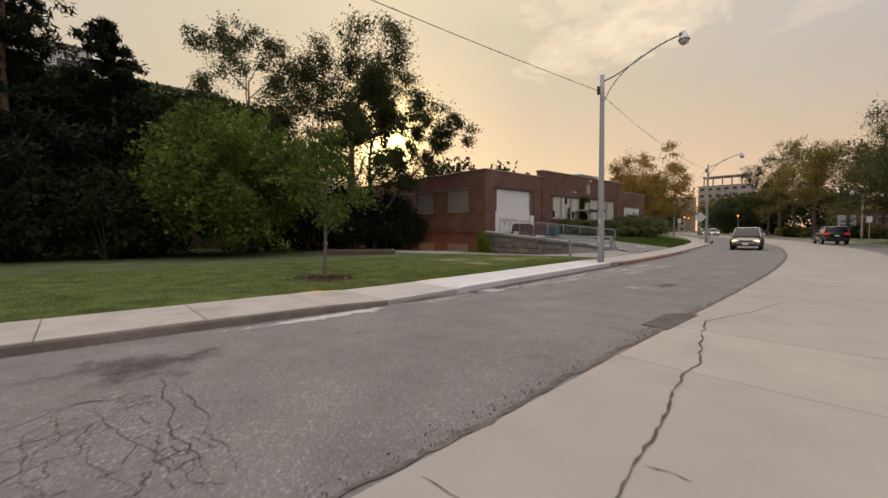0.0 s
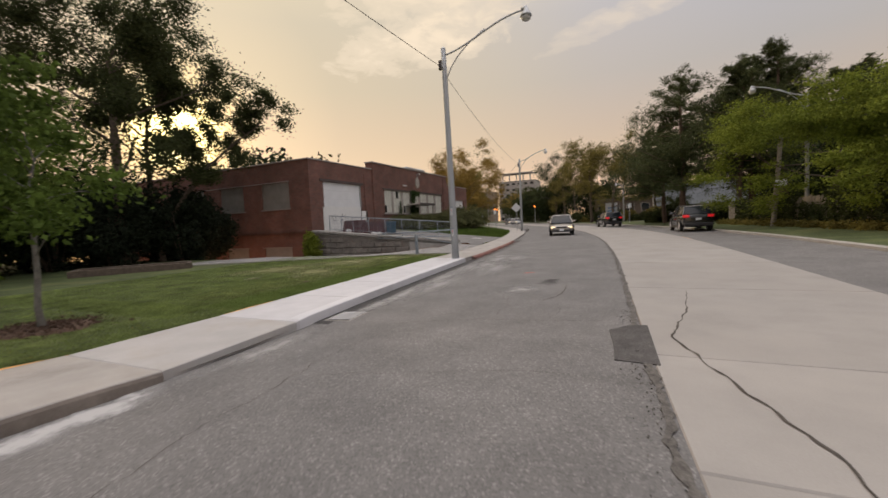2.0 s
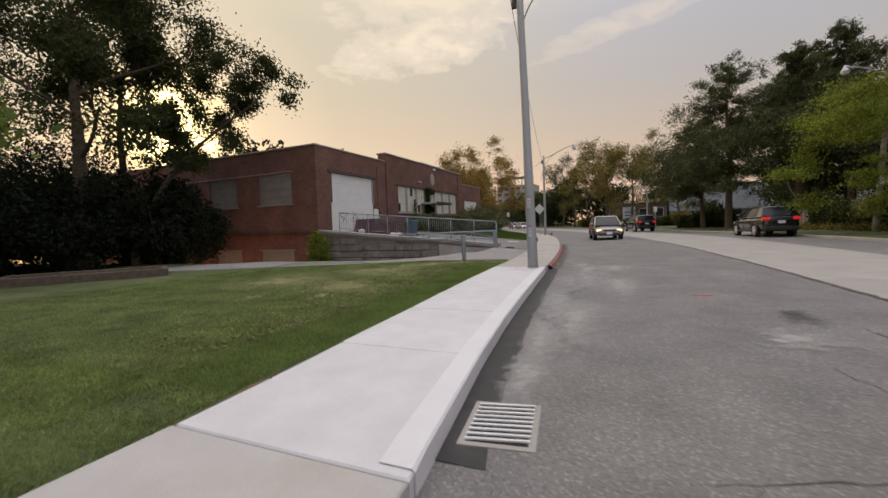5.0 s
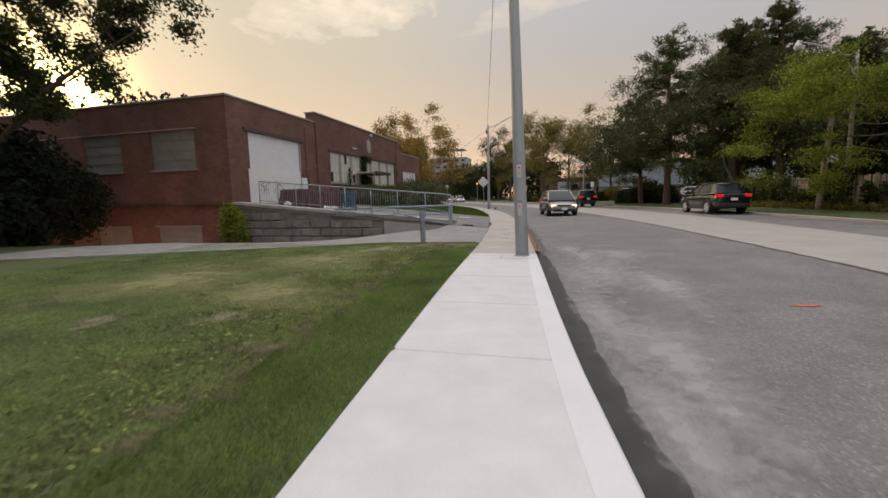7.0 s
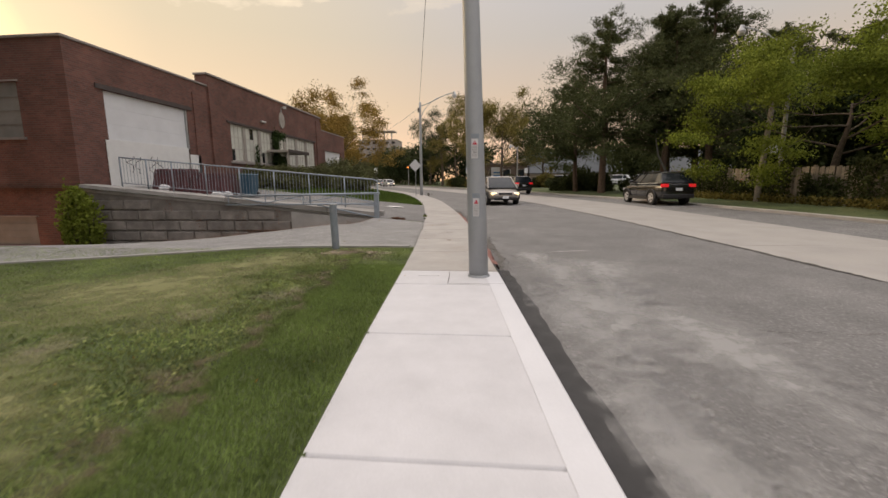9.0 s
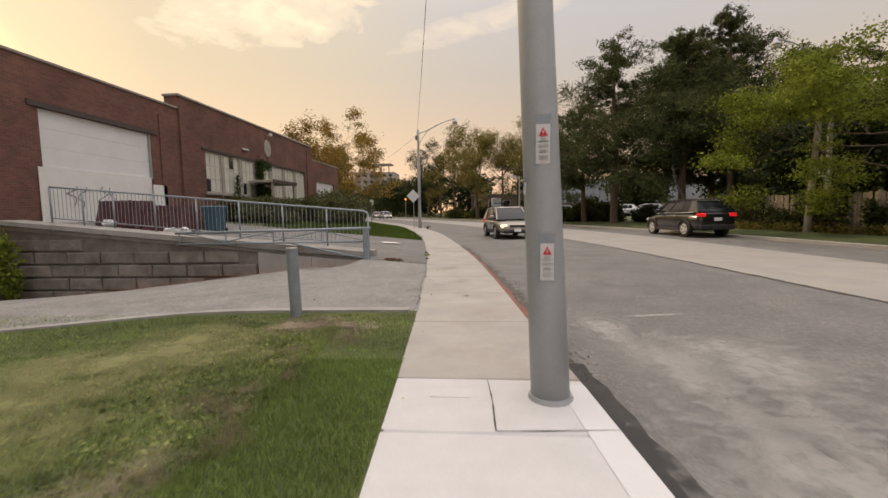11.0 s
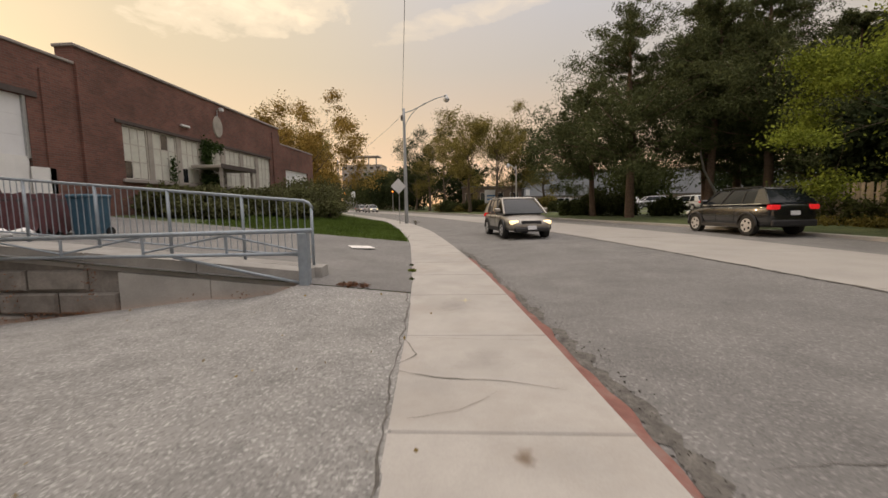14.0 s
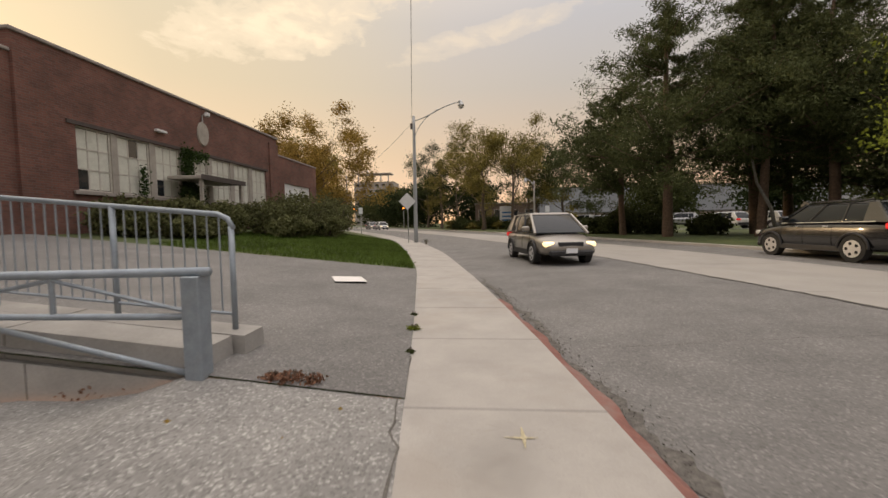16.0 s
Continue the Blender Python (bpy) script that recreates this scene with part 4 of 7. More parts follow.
for r in range(7):
    z = 1.02 - H * (r + 1)
    x = -10.8 - (0.5 if r % 2 else 0.0)
    while x > FRONT + 0.1:
        w = 1.0
        x1 = max(x - w, FRONT + 0.02)
        top = z + H
        if top < wall_top(x) - 0.22 and top > drive_z(x1) - 0.05:
            e, j = 0.018, rng.uniform(-0.014, 0.014)
            lo = [(x1 + e, WALL_Y - 0.02 + j, z + e), (x - e, WALL_Y - 0.02 + j, z + e), (x - e, WALL_Y - 0.02 + j, top - e), (x1 + e, WALL_Y - 0.02 + j, top - e)]
            hi = [(x1 + 0.05, WALL_Y - 0.06 + j, z + 0.05), (x - 0.05, WALL_Y - 0.06 + j, z + 0.05), (x - 0.05, WALL_Y - 0.06 + j, top - 0.05), (x1 + 0.05, WALL_Y - 0.06 + j, top - 0.05)]
            bk = [(p[0], WALL_Y + 0.06, p[2]) for p in lo]
            g = Geo()
            g.v += bk + lo + hi
            for a in (0, 4):
                for i in range(4):
                    k = (i + 1) % 4
                    g.f.append((a + i, a + k, a + 4 + k, a + 4 + i))
            g.f.append((8, 9, 10, 11))
            part("block", g, M["block"], ret)
        x -= w
cap = Geo()
for i in range(6):
    x0, x1 = -10.76 - i * 1.79, -10.76 - (i + 1) * 1.79 + 0.012
    x1 = max(x1, FRONT + 0.02)
    zb0, zb1 = wall_top(x0), wall_top(x1)
    for xa, ya, yb in ((x0 - (0.1 if i == 0 else 0), WALL_Y - 0.03, WALL_Y + 0.38), (x0, WALL_Y + 0.395, WALL_Y + 0.72)):
        cap.prism([(x1, ya, zb1 - 0.24), (xa, ya, zb0 - 0.24), (xa, yb, zb0 - 0.24), (x1, yb, zb1 - 0.24)],
                  [(x1, ya + 0.015, zb1), (xa - 0.012, ya + 0.015, zb0), (xa - 0.012, yb, zb0 + 0.008), (x1, yb, zb1 + 0.008)])
structure("trim_wall_cap", cap, M["cap"], "sloping cast concrete cap of the retaining wall")
low = Geo()
for x0, x1 in ((-10.86, -12.3), (-12.315, -13.75)):
    low.prism([(x1, WALL_Y - 0.085, 0.0), (x0, WALL_Y - 0.085, 0.0), (x0, WALL_Y + 0.6, 0.0), (x1, WALL_Y + 0.6, 0.0)],
              [(x1, WALL_Y - 0.085, wall_top(x1) - 0.245), (x0, WALL_Y - 0.085, wall_top(x0) - 0.245), (x0, WALL_Y + 0.6, wall_top(x0) - 0.245), (x1, WALL_Y + 0.6, wall_top(x1) - 0.245)])
structure("trim_ramp_end", low, M["cap"], "stepped concrete end of the ramp, stained at its foot")

# tall railing with pickets on the cap
RAIL_Y = 24.74
rail = thing("railing", "grey-blue painted steel railing with upright pickets on the wall", "railing")
xs = [-10.95, -12.1, -13.35, -14.6, -15.85, -17.1, -18.35, -19.3, -20.3]


def rail_top(x): return wall_top(x) + 1.04


part("top_rail", Geo().tube([(-10.93, RAIL_Y, rail_top(-10.95) - 0.12), (-10.98, RAIL_Y, rail_top(-10.95) - 0.03), (-11.07, RAIL_Y, rail_top(-11.07))] + [(x, RAIL_Y, rail_top(x)) for x in xs[1:]], 0.025, 8), M["rail"], rail, smooth=True)
part("bottom_rail", Geo().tube([(x, RAIL_Y, wall_top(x) + 0.14) for x in (xs[0], xs[-1])], 0.016, 6), M["rail"], rail)
for x in xs:
    part("post", Geo().tube([(x, RAIL_Y, wall_top(x) - 0.02), (x, RAIL_Y, rail_top(x) - (0.1 if x == xs[0] else 0))], 0.026, 8), M["rail"], rail, smooth=True)
picket = None
for a, b in zip(xs, xs[1:]):
    n = round((a - b) / 0.118)
    for k in range(1, n):
        x = a + (b - a) * k / n
        if picket is None:
            picket = Geo().tube([(0, 0, 0), (0, 0, 0.9)], 0.0075, 5).mesh("picket", M["rail"])
        ob = part("picket", picket, None, rail)
        ob.location = (x, RAIL_Y, wall_top(x) + 0.14)
# low pipe barrier with truss bars
bar = thing("pipe_barrier", "low grey-blue pipe barrier with truss bars and a square post", "barrier")
GX0, GX1, GY = -10.83, -16.0, 24.06
part("post", Geo().box(GX0 - 0.07, GY - 0.07, 0.1, GX0 + 0.07, GY + 0.07, 1.17, 0.008), M["rail"], bar, "stout square steel post")
part("top_bar", Geo().tube([(GX0 + 0.12, GY, 1.2), (GX1, GY, 1.13)], 0.034, 8), M["rail"], bar, smooth=True)
part("lower_bar", Geo().tube([(GX0 - 0.05, GY, 0.86), (GX1, GY, 0.84)], 0.026, 8), M["rail"], bar, smooth=True)
part("brace", Geo().tube([(GX0 - 0.06, GY, 0.42), (GX0 - 2.0, GY, 0.83)], 0.024, 8), M["rail"], bar, smooth=True)
for x in (-12.0, -13.3, -14.6, -15.9):
    part("upright", Geo().tube([(x, GY, 0.85), (x, GY, 1.16)], 0.02, 6), M["rail"], bar)
for x0, x1 in ((-10.9, -12.0), (-14.6, -13.3), (-13.3, -12.0), (-14.6, -15.9)):
    part("diagonal", Geo().tube([(x0, GY, 0.9), (x1, GY, 1.14)], 0.017, 6), M["rail"], bar)
# bollard on the lawn's corner
bol = thing("bollard", "blue-grey painted steel bollard, flat-topped and slightly leaning", "bollard", (-10.37, 18.85, lawn_z(-10.37, 18.85) - 0.03), 0)
part("pipe", Geo().tube([(0, 0, 0), (-0.025, 0, 0.93)], 0.075, 20), M["rail"], bol, smooth=False)
part("cap", Geo().tube([(-0.025, 0, 0.93), (-0.026, 0, 0.95)], [0.083, 0.078], 20), M["galv"], bol)

# ---- street lamps, poles, wires ----


def curve_pts(a, b, c, d, n=12):
    a, b, c, d = map(Vector, (a, b, c, d))
    return [a * (1 - t) ** 3 + b * 3 * t * (1 - t) ** 2 + c * 3 * t * t * (1 - t) + d * t ** 3 for t in [i / n for i in range(n + 1)]]


def street_lamp(at, lean, height, r0, r1, arm, rise, mat, label):
    s = thing("street_lamp", label, "street lamp", at)
    top = Vector((lean[0], lean[1], height))
    part("pole", Geo().tube([top * (i / 10) for i in range(11)], [r0 + (r1 - r0) * i / 10 for i in range(11)], 20), mat, s, smooth=True)
    part("pole_cap", Geo().tube([top, top + Vector((0, 0, 0.06))], [r1 * 1.08, r1 * 0.6], 12), M["galv"], s)
    ax, ay = arm
    tip = top + Vector((ax, ay, rise))
    root = top + Vector((0, 0, -0.25))
    part("arm", Geo().tube(curve_pts(root, root + Vector((ax * 0.35, ay * 0.35, 0.1)), tip + Vector((-ax * 0.35, -ay * 0.35, 0.12)), tip + Vector((0, 0, 0.08))), 0.035, 8), M["galv"], s, smooth=True)
    part("arm_brace", Geo().tube(curve_pts(top + Vector((0, 0, -1.45)), top + Vector((ax * 0.06, ay * 0.06, -0.6)), top + Vector((ax * 0.25, ay * 0.25, -0.1)), top + Vector((ax * 0.52, ay * 0.52, rise * 0.62))), 0.022, 8), M["galv"], s, smooth=True)
    head = Geo().tube([tip + Vector((-ax * 0.05, 0, 0.12)), tip + Vector((0, 0, 0.14)), tip + Vector((0, 0, 0.02)), tip + Vector((0, 0, -0.1)), tip + Vector((0, 0, -0.16))], [0.05, 0.08, 0.12, 0.19, 0.2], 14)
    hd = part("lamp_head", head, M["galv"], s, smooth=True)
    part("lens", Geo().tube([tip + Vector((0, 0, -0.16)), tip + Vector((0, 0, -0.26)), tip + Vector((0, 0, -0.31))], [0.18, 0.15, 0.06], 14), M["lens"], hd, smooth=True)
    part("insulator_bracket", Geo().box(top.x - r1 - 0.12, top.y - 0.05, height - 0.75, top.x - r1 + 0.03, top.y + 0.05, height - 0.4, 0.01), M["lintel"], s)
    return s


P1 = (-7.435, 16.49, walk_z(16.5) - 0.02)
lamp1 = street_lamp(P1, (-0.27, 0.37), 7.95, 0.136, 0.09, (3.2, -0.05), 0.55, M["pole"], "tall grey tapered street lamp with a curved arm over the road")
part("base_ring", Geo().tube([(0, 0, 0.0), (0, 0, 0.05)], [0.165, 0.15], 20), M["pole"], lamp1)
P2 = (-12.7, 47.05, walk_z(47) - 0.02)
street_lamp(P2, (0.0, 0.0), 7.75, 0.13, 0.09, (2.95, -0.7), 0.5, M["pole"], "grey street lamp with a curved arm beyond the lawn")
P3 = (-27.0, 78.0, walk_z(78) - 0.02)
street_lamp(P3, (0.0, 0.0), 7.8, 0.13, 0.09, (2.9, 0.3), 0.5, M["pole_far"], "distant street lamp beside the bend")
P4 = (8.2, 34.6, far_z(35) + 0.05)
street_lamp(P4, (0.0, 0.0), 8.0, 0.12, 0.08, (-2.8, -0.4), 0.5, M["pole_far"], "street lamp half hidden among the pine trees")
P5 = (-3.0, 66.0, far_z(66))
street_lamp(P5, (0.0, 0.0), 5.3, 0.1, 0.07, (-0.9, 0.0), 0.2, M["pole_far"], "far street lamp in front of the car park")


def sticker(z, ang, w, h, r, face, blue=False):
    """A curved-on warning plate on the first pole: backing, print and a red triangle."""
    s = thing("warning_plate", "small warning plate with a printed triangle on the pole", "sign", (P1[0], P1[1], P1[2]), group="plates on the lamp pole")
    u = Vector((math.cos(ang), math.sin(ang), 0))
    v = Vector((-math.sin(ang), math.cos(ang), 0))
    o = u * (r + 0.004) + Vector((-0.27 * z / 7.95, 0.37 * z / 7.95, 0))

    def rect(cu, cz, hw, hz, lift):
        g = Geo()
        p = [o + u * lift + v * (cu + sx * hw) + Vector((0, 0, z + cz + sz * hz)) for sx, sz in ((-1, -1), (1, -1), (1, 1), (-1, 1))]
        g.prism([q - u * 0.004 for q in p], p)
        return g
    part("recess_frame", rect(0, 0.03, w * 0.58, h * 0.64, 0.0), M["rail"], s)
    part("plate", rect(0, 0, w / 2, h / 2, 0.005), M["sticker"] if face else M["galv"], s)
    tri = Geo()
    p = [o + u * 0.011 + v * a + Vector((0, 0, z + b)) for a, b in ((-w * 0.33, h * 0.2), (w * 0.33, h * 0.2), (0, h * 0.42))]
    tri.prism([q - u * 0.003 for q in p], p)
    part("triangle", tri, M["ink_blue"] if blue else M["ink_red"], s)
    if blue:
        return s
    zag = Geo()
    p = [o + u * 0.0135 + v * (a * w) + Vector((0, 0, z + h * b)) for a, b in ((0.05, 0.37), (-0.09, 0.285), (0.01, 0.295), (-0.06, 0.22), (0.09, 0.315), (-0.005, 0.305))]
    zag.prism([q - u * 0.002 for q in p], p)
    part("lightning_bolt", zag, M["plate"], s)
    for cz, k in ((0.12, 0.2), (0.08, 0.36), (0.055, 0.36), (-0.17, 0.26), (-0.21, 0.3), (-0.31, 0.34), (-0.35, 0.3), (-0.39, 0.34)):
        part("print_line", rect(0, h * cz, w * k, h * (0.009 if cz in (-0.17, -0.21) else 0.004), 0.0095), M["ink"], s)
    font = bpy.data.curves.new("lettering", "FONT")
    font.body, font.size, font.align_x, font.align_y, font.extrude = "CAUTION", h * 0.105, "CENTER", "CENTER", 0.0008
    tmp = new("lettering", font)
    me = bpy.data.meshes.new_from_object(tmp)
    bpy.data.objects.remove(tmp)
    wide = max(q.co.x for q in me.vertices) - min(q.co.x for q in me.vertices)
    k = w * 0.8 / wide
    for q in me.vertices:
        c = q.co.copy()
        q.co = o + u * (0.011 + c.z) + v * (c.x * k) + Vector((0, 0, z - h * 0.06 + c.y))
    me.materials.append(M["ink"])
    part("lettering", me, None, s, "printed word CAUTION")
    return s


sticker(1.79, radians(-91), 0.094, 0.26, 0.124, True)
sticker(1.0, radians(-93), 0.09, 0.25, 0.13, True)
sticker(1.5, radians(-160), 0.034, 0.08, 0.127, True, True)


def cable(a, b, sag, r, name="overhead_wire", label="thin black overhead cable"):
    pts = [Vector(a) * (1 - t) + Vector(b) * t - Vector((0, 0, sag * 4 * t * (1 - t))) for t in [i / 24 for i in range(25)]]
    return tagged(part(name, Geo().tube(pts, r, 5), M["wire"]), label, "cable")


T1 = (P1[0] - 0.5, P1[1] + 0.33, P1[2] + 7.4)
cable((-7.9, -26.0, 8.4), T1, 0.55, 0.011)
cable(T1, (P2[0] - 0.12, P2[1], P2[2] + 7.35), 0.5, 0.009)
cable((P2[0] - 0.12, P2[1], P2[2] + 7.35), (P3[0], P3[1], P3[2] + 7.4), 0.5, 0.009)
south_pole = thing("utility_pole", "grey pole behind the start of the walk", "pole", (-7.7, -26.0, walk_z(-26)))
part("shaft", Geo().tube([(0, 0, 0), (0, 0, 8.9)], [0.15, 0.1], 12), M["pole"], south_pole)
# diamond sign seen from behind
ds = thing("road_sign", "diamond-shaped road sign seen from its grey back", "sign", (-13.15, 46.7, walk_z(46.7)))
g = Geo()
c, s2 = Vector((0, 0, 2.55)), 0.52
ring = [c + Vector((math.cos(radians(20)) * a, math.sin(radians(20)) * a, b)) for a, b in ((-s2, 0), (0, -s2), (s2, 0), (0, s2))]
g.prism([p + Vector((0.01, -0.02, 0)) for p in ring], [p + Vector((-0.01, 0.02, 0)) for p in ring])
part("panel", g, M["sticker"], ds, "bare aluminium sign back")
part("sign_post", Geo().tube([(0.02, 0.06, -0.05), (0.02, 0.06, 3.0)], 0.028, 8), M["galv"], ds)
up = thing("utility_pole", "leaning pale wooden utility pole with a small white notice", "pole", (6.1, 32.8, far_z(33) + 0.05))
part("shaft", Geo().tube([(0, 0, 0), (0.55, 0.3, 6.5)], [0.14, 0.1], 12), M["fence"], up)
part("notice", Geo().box(0.05, -0.22, 2.35, 0.6, -0.2, 2.75), M["sticker"], up, "small white notice board")

# ---- trees and shrubs ----


def leaves(name, centres, sizes, mat, parent, rng, aspect=0.55, per=1, droop=0.0, label=""):
    """A crown of small bent leaves: one mesh, four corners a leaf, turned at random."""
    n = len(centres)
    a = rng.normal(size=(n, 3))
    a[:, 2] -= droop
    a /= np.linalg.norm(a, axis=1)[:, None]
    r = rng.normal(size=(n, 3))
    b = np.cross(a, r)
    b /= np.linalg.norm(b, axis=1)[:, None]
    s = np.asarray(sizes)[:, None]
    c = np.asarray(centres)
    v = np.empty((n, 4, 3))
    v[:, 0] = c - a * s
    v[:, 1] = c + b * s * aspect
    v[:, 2] = c + a * s
    v[:, 3] = c - b * s * aspect
    me = bpy.data.meshes.new(name)
    me.vertices.add(n * 4)
    me.vertices.foreach_set("co", v.reshape(-1))
    me.loops.add(n * 4)
    me.loops.foreach_set("vertex_index", np.arange(n * 4, dtype=np.int32))
    me.polygons.add(n)
    me.polygons.foreach_set("loop_start", np.arange(0, n * 4, 4, dtype=np.int32))
    me.update(calc_edges=True)
    me.materials.append(mat)
    ob = new(name, me)
    ob.parent = parent
    if label:
        tagged(ob, label)
    return ob


def limb(g, a, d, length, r, rng, gens, tips, bend=0.35, split=3):
    """One limb and its branches; the ends are gathered in tips."""
    p, dirn = Vector(a), Vector(d).normalized()
    pts, rad = [p.copy()], [r]
    steps = 4
    for i in range(steps):
        dirn = (dirn + Vector(rng.normal(size=3)) * bend * 0.3 + Vector((0, 0, 0.04))).normalized()
        p = p + dirn * (length / steps)
        pts.append(p.copy())
        rad.append(r * (1 - 0.5 * (i + 1) / steps))
    g.tube(pts, rad, 7 if r > 0.08 else 5, caps=False)
    if gens == 0:
        tips.append((pts[-1], length))
        tips.append((pts[-2], length))
        return
    for k in range(split):
        q = pts[rng.integers(2, steps + 1)]
        side = Vector(rng.normal(size=3))
        nd = (dirn + side.normalized() * rng.uniform(0.5, 1.0)).normalized()
        limb(g, q, nd, length * rng.uniform(0.55, 0.8), rad[-1] * rng.uniform(0.55, 0.8), rng, gens - 1, tips, bend, split)
    tips.append((pts[-1], length * 0.6))


def broadleaf(name, at, height, crown_r, trunk_r, seed, leaf_mat, bark, label, leaf=0.16, count=9000, first=0.3, lean=(0, 0), gens=3, squash=0.8, clump=0.9, category="tree", stems=1, spread=0.55, group=""):
    rng = np.random.default_rng(seed)
    t = thing(name, label, category, at, group=group)
    g = Geo()
    tips = []
    for s in range(stems):
        off = Vector((rng.normal() * 0.35, rng.normal() * 0.35, 0)) if stems > 1 else Vector((0, 0, 0))
        top = Vector((lean[0], lean[1], height * 0.78)) + off * 4
        pts = [off + Vector((0, 0, -0.15))] + [off + (top - off) * u + Vector((rng.normal() * 0.1, rng.normal() * 0.1, 0)) * (crown_r / 4) + Vector((lean[0], lean[1], 0)) * (u * u - u) for u in (0.12, 0.3, 0.5, 0.7, 0.87, 1.0)]
        rr = [trunk_r * k for k in (1.35, 1.0, 0.85, 0.7, 0.5, 0.33, 0.15)]
        g.tube(pts, rr, 10, caps=False)
        for k in range(9 if stems == 1 else 6):
            u = first + (0.98 - first) * k / 8
            i = min(int(u * 6), 5)
            q = pts[i] + (pts[i + 1] - pts[i]) * (u * 6 - i)
            ang = k * 2.4 + rng.uniform(-0.4, 0.4) + s
            up = 0.25 + spread * u
            reach = crown_r * (0.75 - 0.3 * abs(u - 0.55)) * rng.uniform(0.75, 1.1)
            limb(g, q, (math.cos(ang), math.sin(ang), up), reach, trunk_r * 0.38 * (1 - 0.5 * u), rng, gens - 1, tips)
    part("trunk", g, bark, t, smooth=True)
    c = np.array([p for p, _ in tips])
    keep = rng.integers(0, len(c), count)
    pos = c[keep] + np.clip(rng.normal(size=(count, 3)), -2, 2) * rng.uniform(0.3, 1.05, (count, 1)) * clump * np.array([0.55, 0.55, 0.5 * squash])
    leaves("crown", pos, rng.uniform(0.6, 1.25, count) * leaf, leaf_mat, t, rng)
    return t


def pine(at, height, r, trunk_r, seed, mat, label, bare=0.3, count=9000, needle=0.2, lean=(0, 0), group="", bark=None):
    """A conifer: whorls of drooping limbs with tufts of needles in ragged shelves."""
    rng = np.random.default_rng(seed)
    t = thing("pine_tree", label, "tree", at, group=group)
    g = Geo()
    pts = [Vector((lean[0] * u, lean[1] * u, height * u - 0.15)) + Vector((rng.normal(), rng.normal(), 0)) * 0.08 * (u > 0) for u in (0, 0.2, 0.4, 0.6, 0.8, 1.0)]
    g.tube(pts, [trunk_r * k for k in (1.25, 1.0, 0.85, 0.65, 0.4, 0.06)], 10, caps=False)
    cent, w = [], []
    n = int(height * 4.6)
    for k in range(n):
        u = bare + (0.99 - bare) * (k / n) ** 0.95
        z = height * u
        reach = r * (1.02 - 0.8 * ((u - bare) / (1 - bare)) ** 2.0) * rng.uniform(0.55, 1.15)
        ang = rng.uniform(0, 2 * math.pi)
        o = Vector((lean[0] * u, lean[1] * u, z))
        d = Vector((math.cos(ang), math.sin(ang), rng.uniform(0.0, 0.3)))
        tip = o + d * reach + Vector((0, 0, -0.06 * reach + 0.25))
        mid = o + d * reach * 0.5 + Vector((0, 0, -0.05 * reach))
        g.tube([o, mid, tip], [trunk_r * 0.25 * (1.1 - u), trunk_r * 0.16 * (1.1 - u) + 0.01, 0.01], 5, caps=False)
        m = max(int(3 + reach * 2.6), 3)
        for j in range(m):
            s = 0.1 + 0.93 * j / m
            p = o + (tip - o) * s + Vector(rng.normal(size=3)) * 0.16 * reach * s
            cent.append(p)
            w.append(0.22 + 0.14 * reach * s)
    part("trunk", g, bark or M["bark_pine"], t, smooth=True)
    c, w = np.array(cent), np.array(w)
    i = rng.integers(0, len(c), count)
    pos = c[i] + np.clip(rng.normal(size=(count, 3)), -2, 2) * rng.uniform(0.4, 1.0, (count, 1)) * w[i][:, None] * np.array([0.62, 0.62, 0.42])
    leaves("crown", pos, rng.uniform(0.6, 1.3, count) * needle, mat, t, rng, aspect=0.22)
    return t


